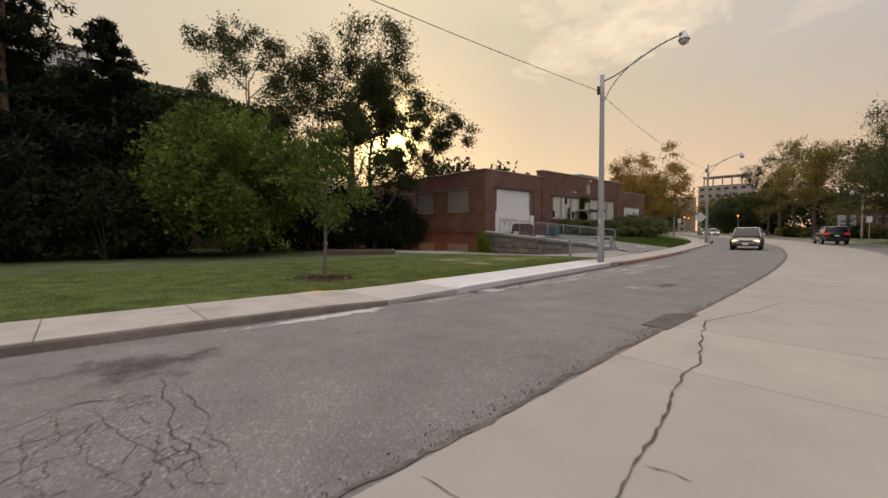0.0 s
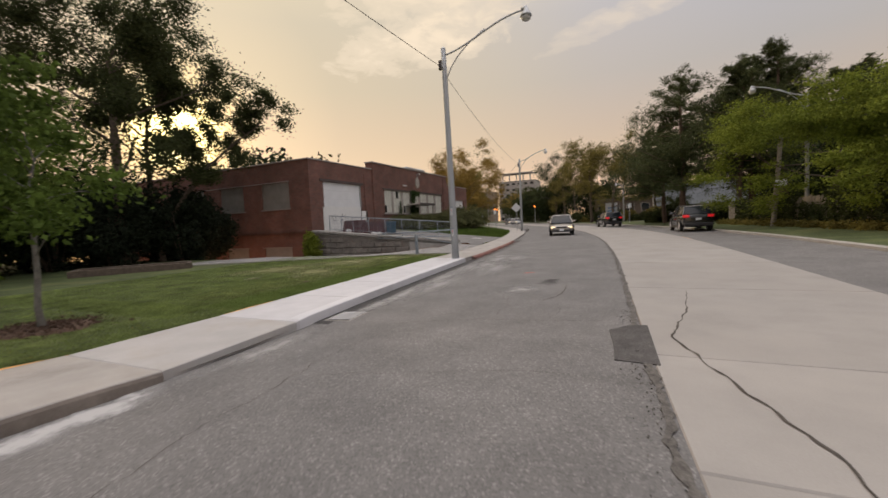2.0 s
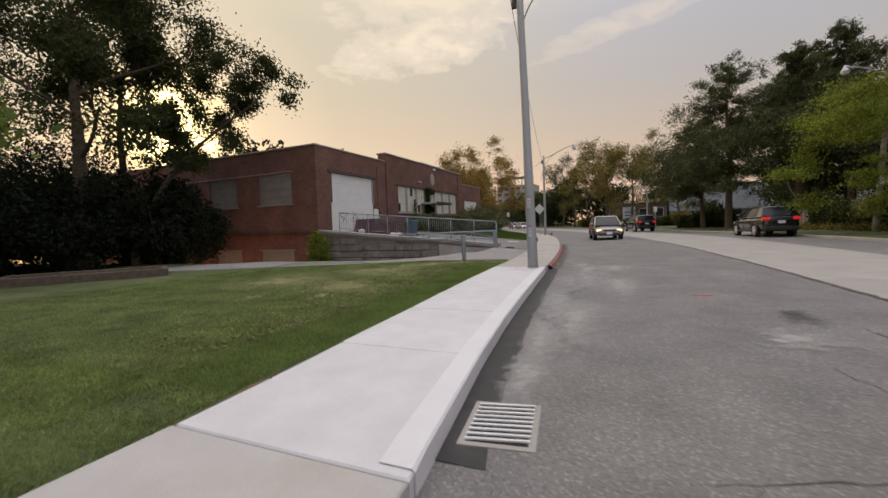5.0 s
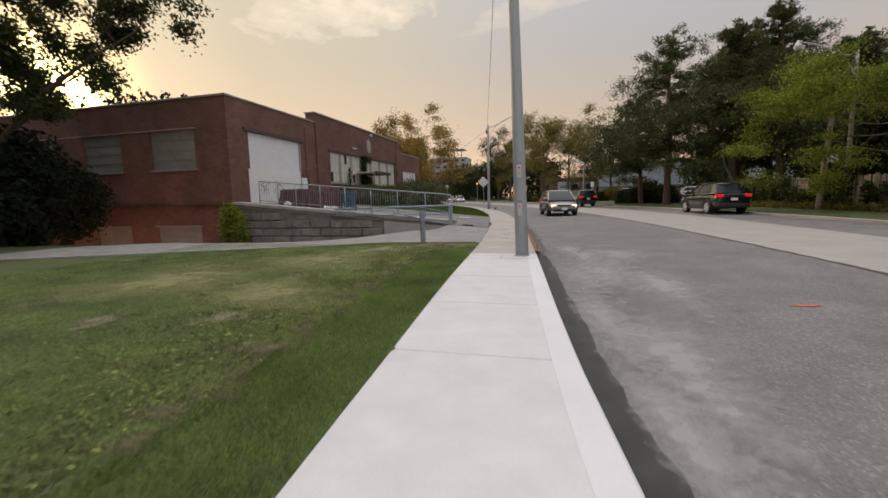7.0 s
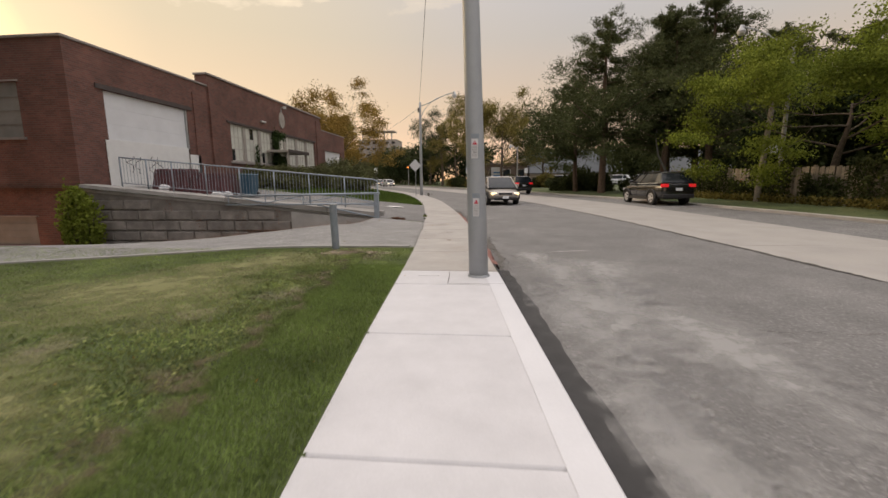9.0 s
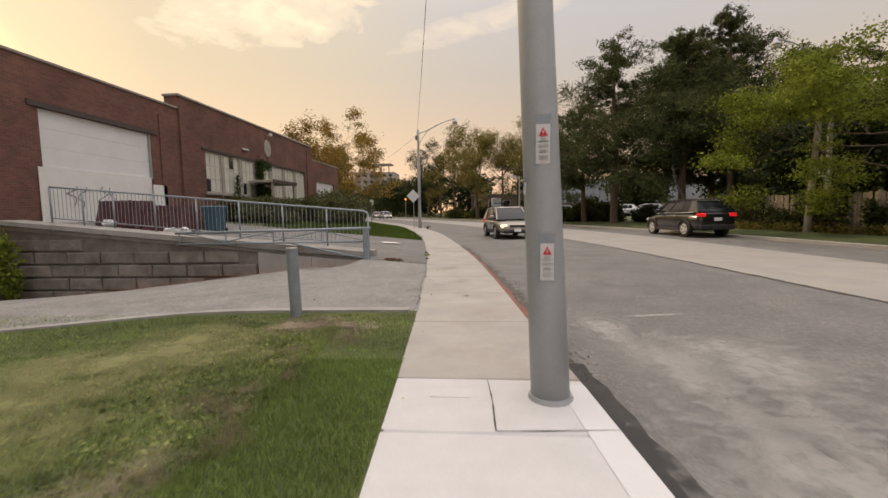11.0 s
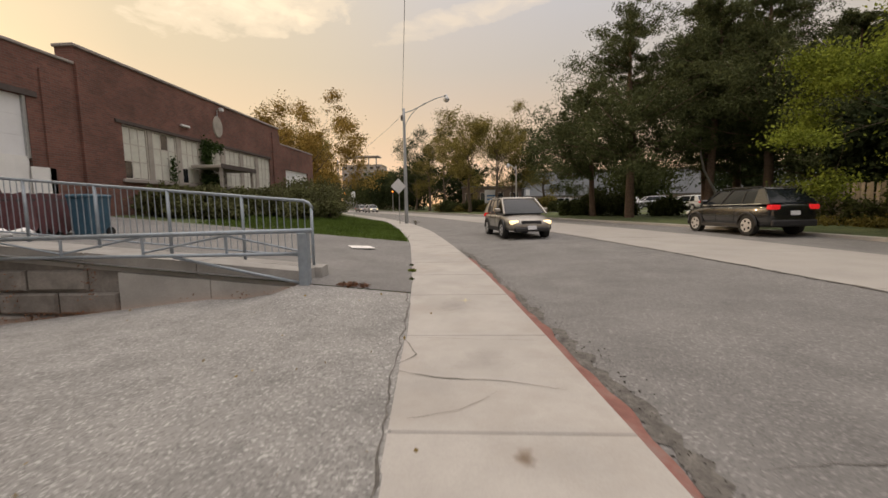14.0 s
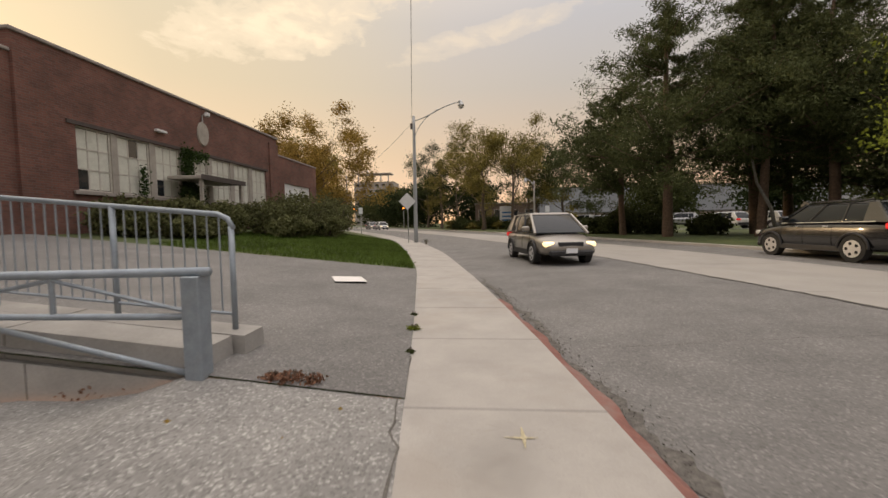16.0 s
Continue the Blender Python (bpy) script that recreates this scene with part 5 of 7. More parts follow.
def shrub(at, rx, ry, h, seed, mat, label, count=4000, leaf=0.09, name="shrub", group="", category="shrub"):
    """A bush: stems from the ground and leaves thick on its lumpy outside, thinner within."""
    rng = np.random.default_rng(seed)
    t = thing(name, label, category, at, group=group)
    g = Geo()
    for k in range(9):
        a = rng.uniform(0, 6.28)
        q = Vector((math.cos(a) * rx * 0.6, math.sin(a) * ry * 0.6, h * rng.uniform(0.55, 0.85)))
        g.tube([(q.x * 0.15, q.y * 0.15, -0.1), q * 0.55 + Vector((0, 0, 0.05)), q], [min(0.05, rx * 0.04), min(0.03, rx * 0.03), min(0.01, rx * 0.01)], 5, caps=False)
    part("stem", g, M["bark"], t)
    k = 44
    d = rng.normal(size=(k, 3))
    d /= np.linalg.norm(d, axis=1)[:, None]
    lob = d * np.array([rx, ry, h * 0.5]) * rng.uniform(0.3, 0.92, (k, 1)) + np.array([0, 0, h * 0.5])
    size = rng.uniform(0.16, 0.42, k)
    i = rng.choice(k, count, p=size ** 2 / (size ** 2).sum())
    e = rng.normal(size=(count, 3))
    e /= np.linalg.norm(e, axis=1)[:, None]
    pos = lob[i] + e * rng.uniform(0.2, 1.0, (count, 1)) ** 0.5 * np.array([rx, ry, h * 0.55]) * size[i][:, None] + rng.normal(size=(count, 3)) * 0.03 * rx
    # ragged shoots past the outline
    ns = 150
    sd = rng.normal(size=(ns, 3)) + np.array([0, 0, 0.5])
    sd /= np.linalg.norm(sd, axis=1)[:, None]
    ends = rng.uniform(0.95, 1.28, ns)
    m = count // 5
    j = rng.integers(0, ns, m)
    along = 0.7 + (ends[j] - 0.7) * rng.uniform(0, 1, m)
    pos[:m] = sd[j] * np.array([rx, ry, h * 0.5]) * along[:, None] + np.array([0, 0, h * 0.5]) + rng.normal(size=(m, 3)) * 0.028 * rx
    pos[:, 2] = np.maximum(pos[:, 2], rng.uniform(0.0, min(0.25, h * 0.3), count))
    leaves("foliage", pos, rng.uniform(0.6, 1.3, count) * leaf, mat, t, rng)
    return t


def lz(x, y):
    return lawn_z(x, y) - 0.03


# lawn side
broadleaf("young_tree", (-10.25, 5.45, lz(-10.25, 5.45)), 4.2, 1.25, 0.05, 3, M["leaf_green"], M["bark_pale"], "slender young tree with sparse green leaves on the lawn", leaf=0.07, count=3300, first=0.4, gens=2, clump=0.5)
rng_m = np.random.default_rng(2)
mul = thing("mulch_ring", "flat ring of brown mulch round the young tree", "mulch", (-10.2, 5.4, lz(-10.2, 5.4) + 0.03), kind="stuff")
g = Geo()
ring = [(math.cos(a) * (0.85 + 0.1 * math.sin(3 * a)), math.sin(a) * (0.75 + 0.08 * math.cos(5 * a))) for a in [i * math.pi / 12 for i in range(24)]]
g.prism([(x, y, -0.05) for x, y in ring], [(x * 0.8, y * 0.8, 0.04) for x, y in ring])
part("mound", g, M["mulch"], mul)
cs = np.column_stack([rng_m.normal(size=900) * 0.38, rng_m.normal(size=900) * 0.34, np.full(900, 0.045)])
leaves("chips", cs, rng_m.uniform(0.02, 0.05, 900), M["mulch"], mul, rng_m)
shrub((-24.5, 6.6, lz(-24.5, 6.6)), 4.5, 4.6, 7.9, 11, M["leaf_bright"], "large bushy green tree leafy down to the lawn", count=42000, leaf=0.12, name="bushy_tree", category="tree")
for k, (x, y, h, r) in enumerate(((-27.5, -2.6, 16.5, 4.0), (-26.0, -6.8, 15.0, 4.0), (-29.5, 1.6, 13.0, 3.6), (-31, -9, 17, 4.2), (-25, -12, 15, 4.2))):
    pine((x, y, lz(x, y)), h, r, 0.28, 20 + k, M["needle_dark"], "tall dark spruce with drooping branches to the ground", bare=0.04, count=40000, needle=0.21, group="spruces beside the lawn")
for k, (x, y, h, r) in enumerate(((-24.5, -3.2, 4.6, 2.6), (-24.8, 1.0, 4.2, 2.5), (-24.3, -7.6, 4.6, 2.6), (-27.5, 3.5, 6.5, 2.8), (-28.5, 9.5, 5.5, 2.8))):
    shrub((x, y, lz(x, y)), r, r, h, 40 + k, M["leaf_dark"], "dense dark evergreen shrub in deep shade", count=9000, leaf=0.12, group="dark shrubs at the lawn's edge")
broadleaf("street_tree", (-17.5, -7.0, lz(-17.5, -7)), 11.0, 3.0, 0.16, 51, M["leaf_olive"], M["bark"], "pale-leaved tree at the lawn's far end", leaf=0.13, count=9000, first=0.5, gens=2)
broadleaf("elm_tree", (-27.0, 15.6, lz(-27, 15.6)), 14.3, 5.0, 0.34, 61, M["leaf_elm"], M["bark"], "tall elm tree with open dark crown against the sky", leaf=0.085, count=58000, first=0.45, gens=4, clump=1.05)
broadleaf("elm_tree", (-32.2, 9.9, lz(-32, 10)), 16.4, 4.4, 0.22, 62, M["leaf_elm"], M["bark"], "thinner elm with sparse upper branches", leaf=0.085, count=22000, first=0.5, gens=4, clump=0.7)
broadleaf("elm_tree", (-29.5, 18.5, lz(-29, 18)), 13.0, 3.6, 0.25, 63, M["leaf_elm"], M["bark"], "elm trunk rising behind the dark hedge", leaf=0.11, count=16000, first=0.5, gens=3, clump=0.8)
broadleaf("leaning_tree", (-26.8, 17.4, lz(-26, 17)), 10.0, 2.2, 0.17, 64, M["leaf_elm"], M["bark"], "small leaning tree bending towards the brick building", leaf=0.08, count=20000, first=0.5, lean=(5.0, 3.2), gens=4, clump=0.6)
# last three stand taller, dark backing added to close the gap where sky showed
for k, (x, y, h, r) in enumerate(((-27.5, 20.4, 3.7, 2.2), (-27.6, 18.2, 4.8, 2.2), (-27.3, 15.2, 4.2, 2.1), (-26.3, 18.4, 4.3, 2.0), (-27.6, 12.6, 3.9, 2.0), (-29.6, 16.2, 5.0, 2.4), (-31.6, 14.0, 5.2, 2.5), (-29.5, 21.8, 3.8, 2.1), (-34, 18, 4.2, 2.4), (-33.5, 21.8, 4.4, 2.6), (-37.5, 15.5, 9, 4), (-38, 20, 8, 3.6), (-34.5, 12.5, 8, 3.0))):
    shrub((x, y, lz(x, y) - 0.1), r, r, h, 70 + k, M["needle_dark"], "dark clipped yew hedge bush beside the brick wall, tallest three added as backing", count=11000, leaf=0.1, name="yew_bush", group="yew bushes by the side wall")
shrub((-21.0, 23.45, -0.75), 0.5, 0.4, 2.3, 81, M["leaf_lime"], "yellow-green shrub growing at the building's corner", count=2500, leaf=0.07)
shrub((-20.6, 23.5, -0.75), 0.55, 0.4, 1.9, 82, M["leaf_lime"], "yellow-green shrub against the block wall", count=2500, leaf=0.07)
# shrubs before the windows
for k, (x, y, h, r, m) in enumerate(((-20.2, 34.0, 1.3, 1.1, "leaf_sage"), (-19.9, 36.0, 1.35, 1.2, "leaf_sage"), (-19.6, 38.0, 1.4, 1.2, "leaf_sage"), (-19.2, 40.5, 1.6, 1.3, "leaf_sage"), (-18.8, 42.6, 2.2, 1.5, "leaf_sage"),
                                     (-18.6, 45.0, 2.5, 1.7, "leaf_sage"), (-18.2, 47.5, 2.3, 1.7, "leaf_sage"), (-19.0, 50.0, 2.2, 1.6, "leaf_sage"), (-18.6, 35.0, 0.8, 0.9, "leaf_sage"), (-17.6, 40.0, 1.1, 1.1, "leaf_sage"), (-17.2, 43.5, 1.2, 1.2, "leaf_sage"))):
    shrub((x, y, upper_z(x, y) - 0.05), r, r, h, 90 + k, M[m], "unkempt green shrub in front of the factory windows", count=4500, leaf=0.075, group="shrubs along the brick front")


def climber(name, label, boxes, mat, count, leaf, seed):
    rng = np.random.default_rng(seed)
    t = thing(name, label, "ivy", kind="stuff")
    vol = np.array([max((b[3] - b[0]), 0.1) * max((b[5] - b[2]), 0.1) * 1.0 + max((b[4] - b[1]), 0.1) * max((b[5] - b[2]), 0.1) for b in boxes])
    i = rng.choice(len(boxes), count, p=vol / vol.sum())
    b = np.array(boxes)[i]
    pos = b[:, :3] + (b[:, 3:] - b[:, :3]) * rng.uniform(0, 1, (count, 3))
    pos += rng.normal(size=(count, 3)) * 0.06
    leaves("foliage", pos, rng.uniform(0.6, 1.3, count) * leaf, mat, t, rng)
    return t


climber("ivy", "green ivy climbing beside the entrance canopy", [(FRONT + 0.1, 38.08, 2.3, FRONT + 0.3, 38.7, 5.0), (FRONT + 0.15, 37.7, 2.2, FRONT + 0.8, 38.7, 3.3), (FRONT + 0.1, 38.6, 4.5, FRONT + 0.2, 39.7, 4.95), (FRONT + 0.1, 35.95, 2.7, FRONT + 0.16, 36.05, 3.9)], M["ivy"], 3000, 0.07, 5)
climber("wall_weeds", "dry reddish weeds growing from the wall joints", [(-14.3, WALL_Y - 0.12, 0.15, -14.15, WALL_Y - 0.03, 0.8), (-15.6, WALL_Y - 0.1, 0.0, -15.4, WALL_Y - 0.03, 0.55), (-18.2, WALL_Y - 0.1, 0.6, -18.0, WALL_Y - 0.03, 1.05), (-17.1, WALL_Y - 0.1, 0.0, -16.8, WALL_Y - 0.03, 0.4),
                                                                         (-13.0, WALL_Y - 0.16, 0.08, -12.4, WALL_Y - 0.09, 0.16), (-11.9, WALL_Y - 0.16, 0.2, -11.3, WALL_Y - 0.09, 0.27), (-16, WALL_Y - 0.16, -0.2, -13.2, WALL_Y - 0.04, 0.0)], M["leaf_dry"], 700, 0.02, 6)
# across the road
GREEN = far_z(45) + 0.05
PINES = ((2.7, 47.8, 13.8, 6.2, 0.26, 0.25), (6.6, 45.5, 13.5, 4.4, 0.22, 0.3), (8.4, 48.8, 14.8, 4.8, 0.26, 0.25), (9.4, 44.3, 14.2, 4.4, 0.24, 0.26), (12.4, 42.5, 11.0, 4.6, 0.26, 0.2), (11.5, 50.5, 14, 4.6, 0.26, 0.2), (15.5, 46, 12.5, 4.6, 0.26, 0.15),
         (13.5, 37.5, 9.6, 4.2, 0.25, 0.12), (17.5, 40.0, 9.6, 4.2, 0.25, 0.1), (1.4, 51.8, 10.2, 4.6, 0.2, 0.3))
for k, (x, y, h, r, tr, bare) in enumerate(PINES):
    pine((x, y, GREEN), h, r, tr, 120 + k, M["needle"], "tall dark pine with a bare lower trunk and ragged crown", bare=bare, count=68000 if k < 5 else 26000, needle=0.11 if k < 5 else 0.16, lean=(0.6 * math.sin(k * 2.0), 0.4), group="pines across the road")
dead = thing("dead_trunk", "bare crooked pale dead stem among the pines", "tree", (7.1, 44.9, GREEN))
part("stem", Geo().tube([(0, 0, -0.1), (-0.3, 0.1, 1.6), (-1.0, 0.2, 3.0), (-1.25, 0.2, 4.2), (-1.2, 0.3, 5.0)], [0.11, 0.09, 0.07, 0.06, 0.03], 8), M["bark_pale"], dead, smooth=True)
broadleaf("lime_tree", (8.7, 31.4, GREEN - 0.1), 5.7, 4.1, 0.2, 140, M["leaf_lime"], M["bark"], "bright yellow-green tree hanging over the fence", leaf=0.065, count=90000, first=0.5, gens=4, clump=0.95, spread=0.0, squash=0.45)
broadleaf("lime_tree", (11.5, 25.5, GREEN - 0.1), 5.2, 4.4, 0.2, 141, M["leaf_lime"], M["bark"], "yellow-green roadside tree with drooping leaves", leaf=0.07, count=64000, first=0.45, gens=4, spread=-0.1, clump=0.95, squash=0.45)
for k, (x, y, h, r) in enumerate(((14, 30, 6.3, 3.6), (17, 34, 7, 4.2), (15, 24, 6, 3.8), (18, 28, 6.5, 4.4), (14, 18, 5.8, 3.8), (20, 46, 8, 4.5), (22, 38, 8, 5), (11.5, 38.5, 6, 2.6), (11, 34.5, 6, 2.6))):
    shrub((x, y, GREEN - 0.2), r, r, h, 150 + k, M["leaf_dark"], "dark dense thicket tree behind the fence", count=12000, leaf=0.17, name="thicket_tree", group="thicket behind the fence", category="tree")
for k, (x, y, h, r) in enumerate(((8.6, 41.6, 1.7, 1.2), (6.0, 49.5, 1.5, 1.2), (3.6, 52.0, 1.9, 1.4), (1.8, 53.5, 2.0, 1.4), (3.0, 55.5, 2.4, 1.6), (10.5, 44.5, 1.4, 1.2), (0.6, 55.2, 1.5, 1.2))):
    shrub((x, y, GREEN - 0.1), r, r, h, 160 + k, M["leaf_elm"], "low green shrub under the pines", count=4500, leaf=0.1, group="shrubs under the pines")
# grove beyond the bend
FAR = ((-8.2, 75.5, 11.2, 5.0, "leaf_olive", 0.24), (-4.6, 73.0, 10.4, 4.6, "leaf_olive", 0.22), (-12.2, 86, 9.8, 4.6, "leaf_olive", 0.2), (-15.3, 93, 13.5, 4.4, "leaf_dark", 0.24), (-2.0, 80, 10, 4.6, "leaf_elm", 0.2), (1.2, 72.5, 8.0, 4.0, "leaf_elm", 0.18), (-19, 104, 10, 4.6, "leaf_elm", 0.2),
       (-26.0, 63.5, 9.4, 5.2, "leaf_gold", 0.24), (-29.0, 69.0, 7.6, 3.6, "leaf_gold", 0.2), (-31.5, 76, 9, 4.2, "leaf_olive", 0.2), (-36, 88, 9, 4.5, "leaf_elm", 0.2), (-41, 100, 9, 4.5, "leaf_elm", 0.2), (-33.0, 58, 7.0, 3.6, "leaf_gold", 0.2))
for k, (x, y, h, r, m, tr) in enumerate(FAR):
    z = walk_z(y) - 0.1 if x < med_l(y) else far_z(y) - 0.05
    broadleaf("street_tree", (x, y, z), h, r, tr, 180 + k, M[m], M["bark"], "autumn street tree with an open yellowing crown" if m in ("leaf_gold", "leaf_olive") else "dark green street tree at the bend", leaf=0.1, count=26000 if r > 5 else 16000, first=0.32, gens=4, clump=0.95, spread=0.8, group="trees at the bend")
for k in range(14):
    x, y = -13.5 + k * 1.15, 84 - k * 1.25
    shrub((x + 0.8, y, far_z(y)), 1.3, 1.2, 1.5 + 0.5 * math.sin(k * 1.7), 210 + k, M["leaf_elm" if k % 3 else "leaf_olive"], "low green hedge shrub before the car park", count=1800, leaf=0.13, group="hedge before the car park")
for k, (x, y, h, r) in enumerate(((-44, 112, 9, 6), (-52, 126, 10, 7), (-26, 120, 9, 6), (-32, 135, 11, 7), (-62, 150, 11, 8), (-40, 155, 12, 8), (-20, 112, 10, 6), (-75, 175, 12, 9), (-50, 190, 13, 9), (-38, 46, 10, 4), (-44, 40, 11, 5), (-30, 150, 12, 8), (-10, 105, 9, 6), (-75, 140, 12, 9), (-60, 110, 11, 8), (-50, 85, 10, 7), (-46, 68, 10, 6), (20, 90, 9, 6), (35, 85, 10, 7), (30, 60, 11, 7), (28, 45, 11, 6), (26, 30, 10, 6), (25, 15, 10, 6), (22, 2, 10, 6), (20, -14, 10, 6), (-30, -22, 12, 6), (-22, -30, 11, 6))):
    z = base(y) + 0.05
    shrub((x, y, z), r, r, h, 240 + k, M["leaf_elm" if k % 2 else "leaf_dark"], "distant leafy tree closing the view", count=6000, leaf=0.3, name="distant_tree", group="distant trees", category="tree")

# ---- fence ----
fence = thing("fence", "weathered grey board fence overgrown with creeper", "fence")
rngf = random.Random(3)


def fence_x(y): return 5.2 + (40.6 - y) * 0.21


board = Geo().prism([(0, -0.058, 0), (0.02, -0.058, 0), (0.02, 0.058, 0), (0, 0.058, 0)], [(0, -0.058, 1.66), (0.02, -0.058, 1.66), (0.02, 0.058, 1.66), (0, 0.058, 1.66)]).mesh("slat", M["fence"])
y = 40.6
k = 0
while y > 12.0:
    ob = part("slat", board, None, fence)
    ob.location = (fence_x(y), y, far_z(y) + 0.06 + rngf.uniform(-0.04, 0.04))
    ob.rotation_euler = (radians(rngf.uniform(-2.0, 2.0)), 0, radians(11))
    y -= 0.135
for z in (0.4, 1.3):
    part("rail", Geo().tube([(fence_x(40.7) + 0.06, 40.7, far_z(40) + 0.06 + z), (fence_x(12) + 0.06, 12, far_z(12) + 0.06 + z)], 0.035, 4), M["fence"], fence)
for y in (40.6, 38.2, 35.8, 33.4, 31, 28.6, 26.2, 23.8, 21.4, 19, 16.6, 14.2, 12):
    part("post", Geo().box(fence_x(y) + 0.08, y - 0.05, far_z(y) - 0.1, fence_x(y) + 0.18, y + 0.05, far_z(y) + 1.8), M["fence"], fence)
vines = []
for a, b, lo, hi in ((38.9, 35.6, 0.2, 1.9), (35.4, 33.9, 0.0, 1.1), (34.0, 31.8, 0.1, 2.0), (31.2, 29.5, 0.0, 1.3), (29.3, 25.0, 0.1, 2.0), (24.5, 20.0, 0.0, 1.6), (19.5, 13.0, 0.1, 1.9)):
    n = 4
    for i in range(n):
        y0, y1 = a + (b - a) * i / n, a + (b - a) * (i + 1) / n
        vines.append((min(fence_x(y0), fence_x(y1)) - 0.3, y1, far_z(y0) + lo, max(fence_x(y0), fence_x(y1)) + 0.02, y0, far_z(y0) + hi * rngf.uniform(0.8, 1.08)))
climber("creeper", "green creeper spilling over the board fence", vines, M["leaf_elm"], 22000, 0.08, 31)
climber("verge_weeds", "long rough weeds along the foot of the fence", [(fence_x(y) - 0.9, y - 1.0, far_z(y) + 0.0, fence_x(y) - 0.2, y + 1.0, far_z(y) + 0.42) for y in range(14, 41, 2)], M["leaf_olive"], 9000, 0.07, 32)

# ---- cars ----


def rounded(ob, levels):
    m = ob.modifiers.new("rounding", "SUBSURF")
    m.levels = m.render_levels = levels
    return ob


def softened(ob, width):
    m = ob.modifiers.new("edges", "BEVEL")
    m.width, m.segments, m.limit_method = width, 3, "NONE"
    return ob


def car(name, label, at, rz, paint, kind, rims, lit=False, group=""):
    """A car built round its own centre, nose along +y. kind: 'suv' or 'hatch'."""
    c = thing(name, label, "car", at, rz, group)
    L, W, Hh = (4.5, 1.84, 1.66) if kind == "suv" else (4.25, 1.74, 1.54)
    wr = 0.36 if kind == "suv" else 0.32
    belt = 1.1 if kind == "suv" else 0.95
    floor = 0.26
    # lower body: rings along the length (y, half width, bottom, top)
    stations = [(-L / 2, 0.72, 0.42, belt * 0.9), (-L / 2 + 0.08, 0.9, floor + 0.06, belt), (-L / 2 + 0.6, 0.99, floor, belt), (-0.4, 1.0, floor, belt), (0.75, 1.0, floor, belt - 0.01),
                (1.15, 0.99, floor, belt - 0.04), (L / 2 - 0.55, 0.95, floor, belt - 0.12), (L / 2 - 0.12, 0.86, floor + 0.02, belt - 0.22), (L / 2, 0.7, 0.4, belt - 0.34)]
    g = Geo()
    n = 10
    dense = [stations[0]]
    for p, q in zip(stations, stations[1:]):
        dense += [tuple(u * 0.85 + v * 0.15 for u, v in zip(p, q)), q] if q[0] - p[0] > 0.3 else [q]
    stations = dense
    for y, w, b, t in stations:
        hw = W / 2 * w
        for x, z in ((-hw * 0.86, b), (hw * 0.86, b), (hw * 0.98, b + 0.12), (hw, (b + t) * 0.5), (hw * 0.985, t - 0.14), (hw * 0.9, t), (-hw * 0.9, t), (-hw * 0.985, t - 0.14), (-hw, (b + t) * 0.5), (-hw * 0.98, b + 0.12)):
            g.v.append((x, y, z))
    for i in range(len(stations) - 1):
        for k in range(n):
            l = (k + 1) % n
            g.f.append((i * n + k, (i + 1) * n + k, (i + 1) * n + l, i * n + l))
    g.f.append(tuple(range(n)))
    g.f.append(tuple((len(stations) - 1) * n + k for k in reversed(range(n))))
    rounded(part("body", g, paint, c, smooth=True), 2)
    # cabin: glass house between belt and roof, with painted roof and pillars
    yb0, yb1 = -L / 2 + 0.1, (1.12 if kind == "suv" else 1.38)
    yt0, yt1 = -L / 2 + (0.5 if kind == "suv" else 0.6), (0.3 if kind == "suv" else 0.45)
    wb, wt = W / 2 * 0.92, W / 2 * 0.74
    lo = [(-wb, yb0, belt - 0.02), (wb, yb0, belt - 0.02), (wb, yb1, belt - 0.05), (-wb, yb1, belt - 0.05)]
    hi = [(-wt, yt0, Hh - 0.06), (wt, yt0, Hh - 0.06), (wt, yt1, Hh - 0.06), (-wt, yt1, Hh - 0.06)]
    softened(part("glasshouse", Geo().prism(lo, hi), M["car_glass"], c, "dark reflecting car windows", True), 0.07)
    roof = Geo().prism([(p[0] * 1.03, p[1] + (0.03 if p[1] > 0 else -0.05), Hh - 0.075) for p in hi], [(p[0] * 0.86, p[1] * 0.93, Hh) for p in hi])
    softened(part("roof", roof, paint, c, "", True), 0.03)
    for s in (-1, 1):
        part("roof_rail", Geo().tube([(s * wt * 0.93, yt0 + 0.15, Hh + 0.02), (s * wt * 0.93, yt1 - 0.1, Hh + 0.02)], 0.018, 6), M["plastic_black"], c)
    for i, (a, b) in enumerate(zip(lo, hi)):
        part("pillar", Geo().tube([a, b], 0.042, 6), paint, c)
    for s in (-1, 1):
        ends = (0, 1) if s < 0 else (1, 0)
        pa, pb = Vector(lo[ends[0]]), Vector(hi[ends[0]])
        q = [pa, pa + Vector((0, 0.62, 0)), pb + Vector((0, 0.2, 0)), pb]
        side = Vector((s * 0.022, 0, 0.004))
        quarter = Geo()
        quarter.prism([p - side for p in q], [p + side for p in q])
        part("quarter_panel", quarter, paint, c)
        for u in (0.36, 0.68):
            a = Vector(lo[0 if s < 0 else 1]) * (1 - u) + Vector(lo[3 if s < 0 else 2]) * u
            b = Vector(hi[0 if s < 0 else 1]) * (1 - u) + Vector(hi[3 if s < 0 else 2]) * u
            part("pillar", Geo().tube([a, b], 0.03, 6), M["plastic_black"] if u > 0.5 else paint, c)
        part("window_trim", Geo().tube([Vector(lo[0 if s < 0 else 1]) + Vector((s * 0.012, 0.3, 0.01)), Vector(lo[3 if s < 0 else 2]) + Vector((s * 0.012, -0.1, 0.01))], 0.014, 5), M["chrome"], c, "bright chrome strip")
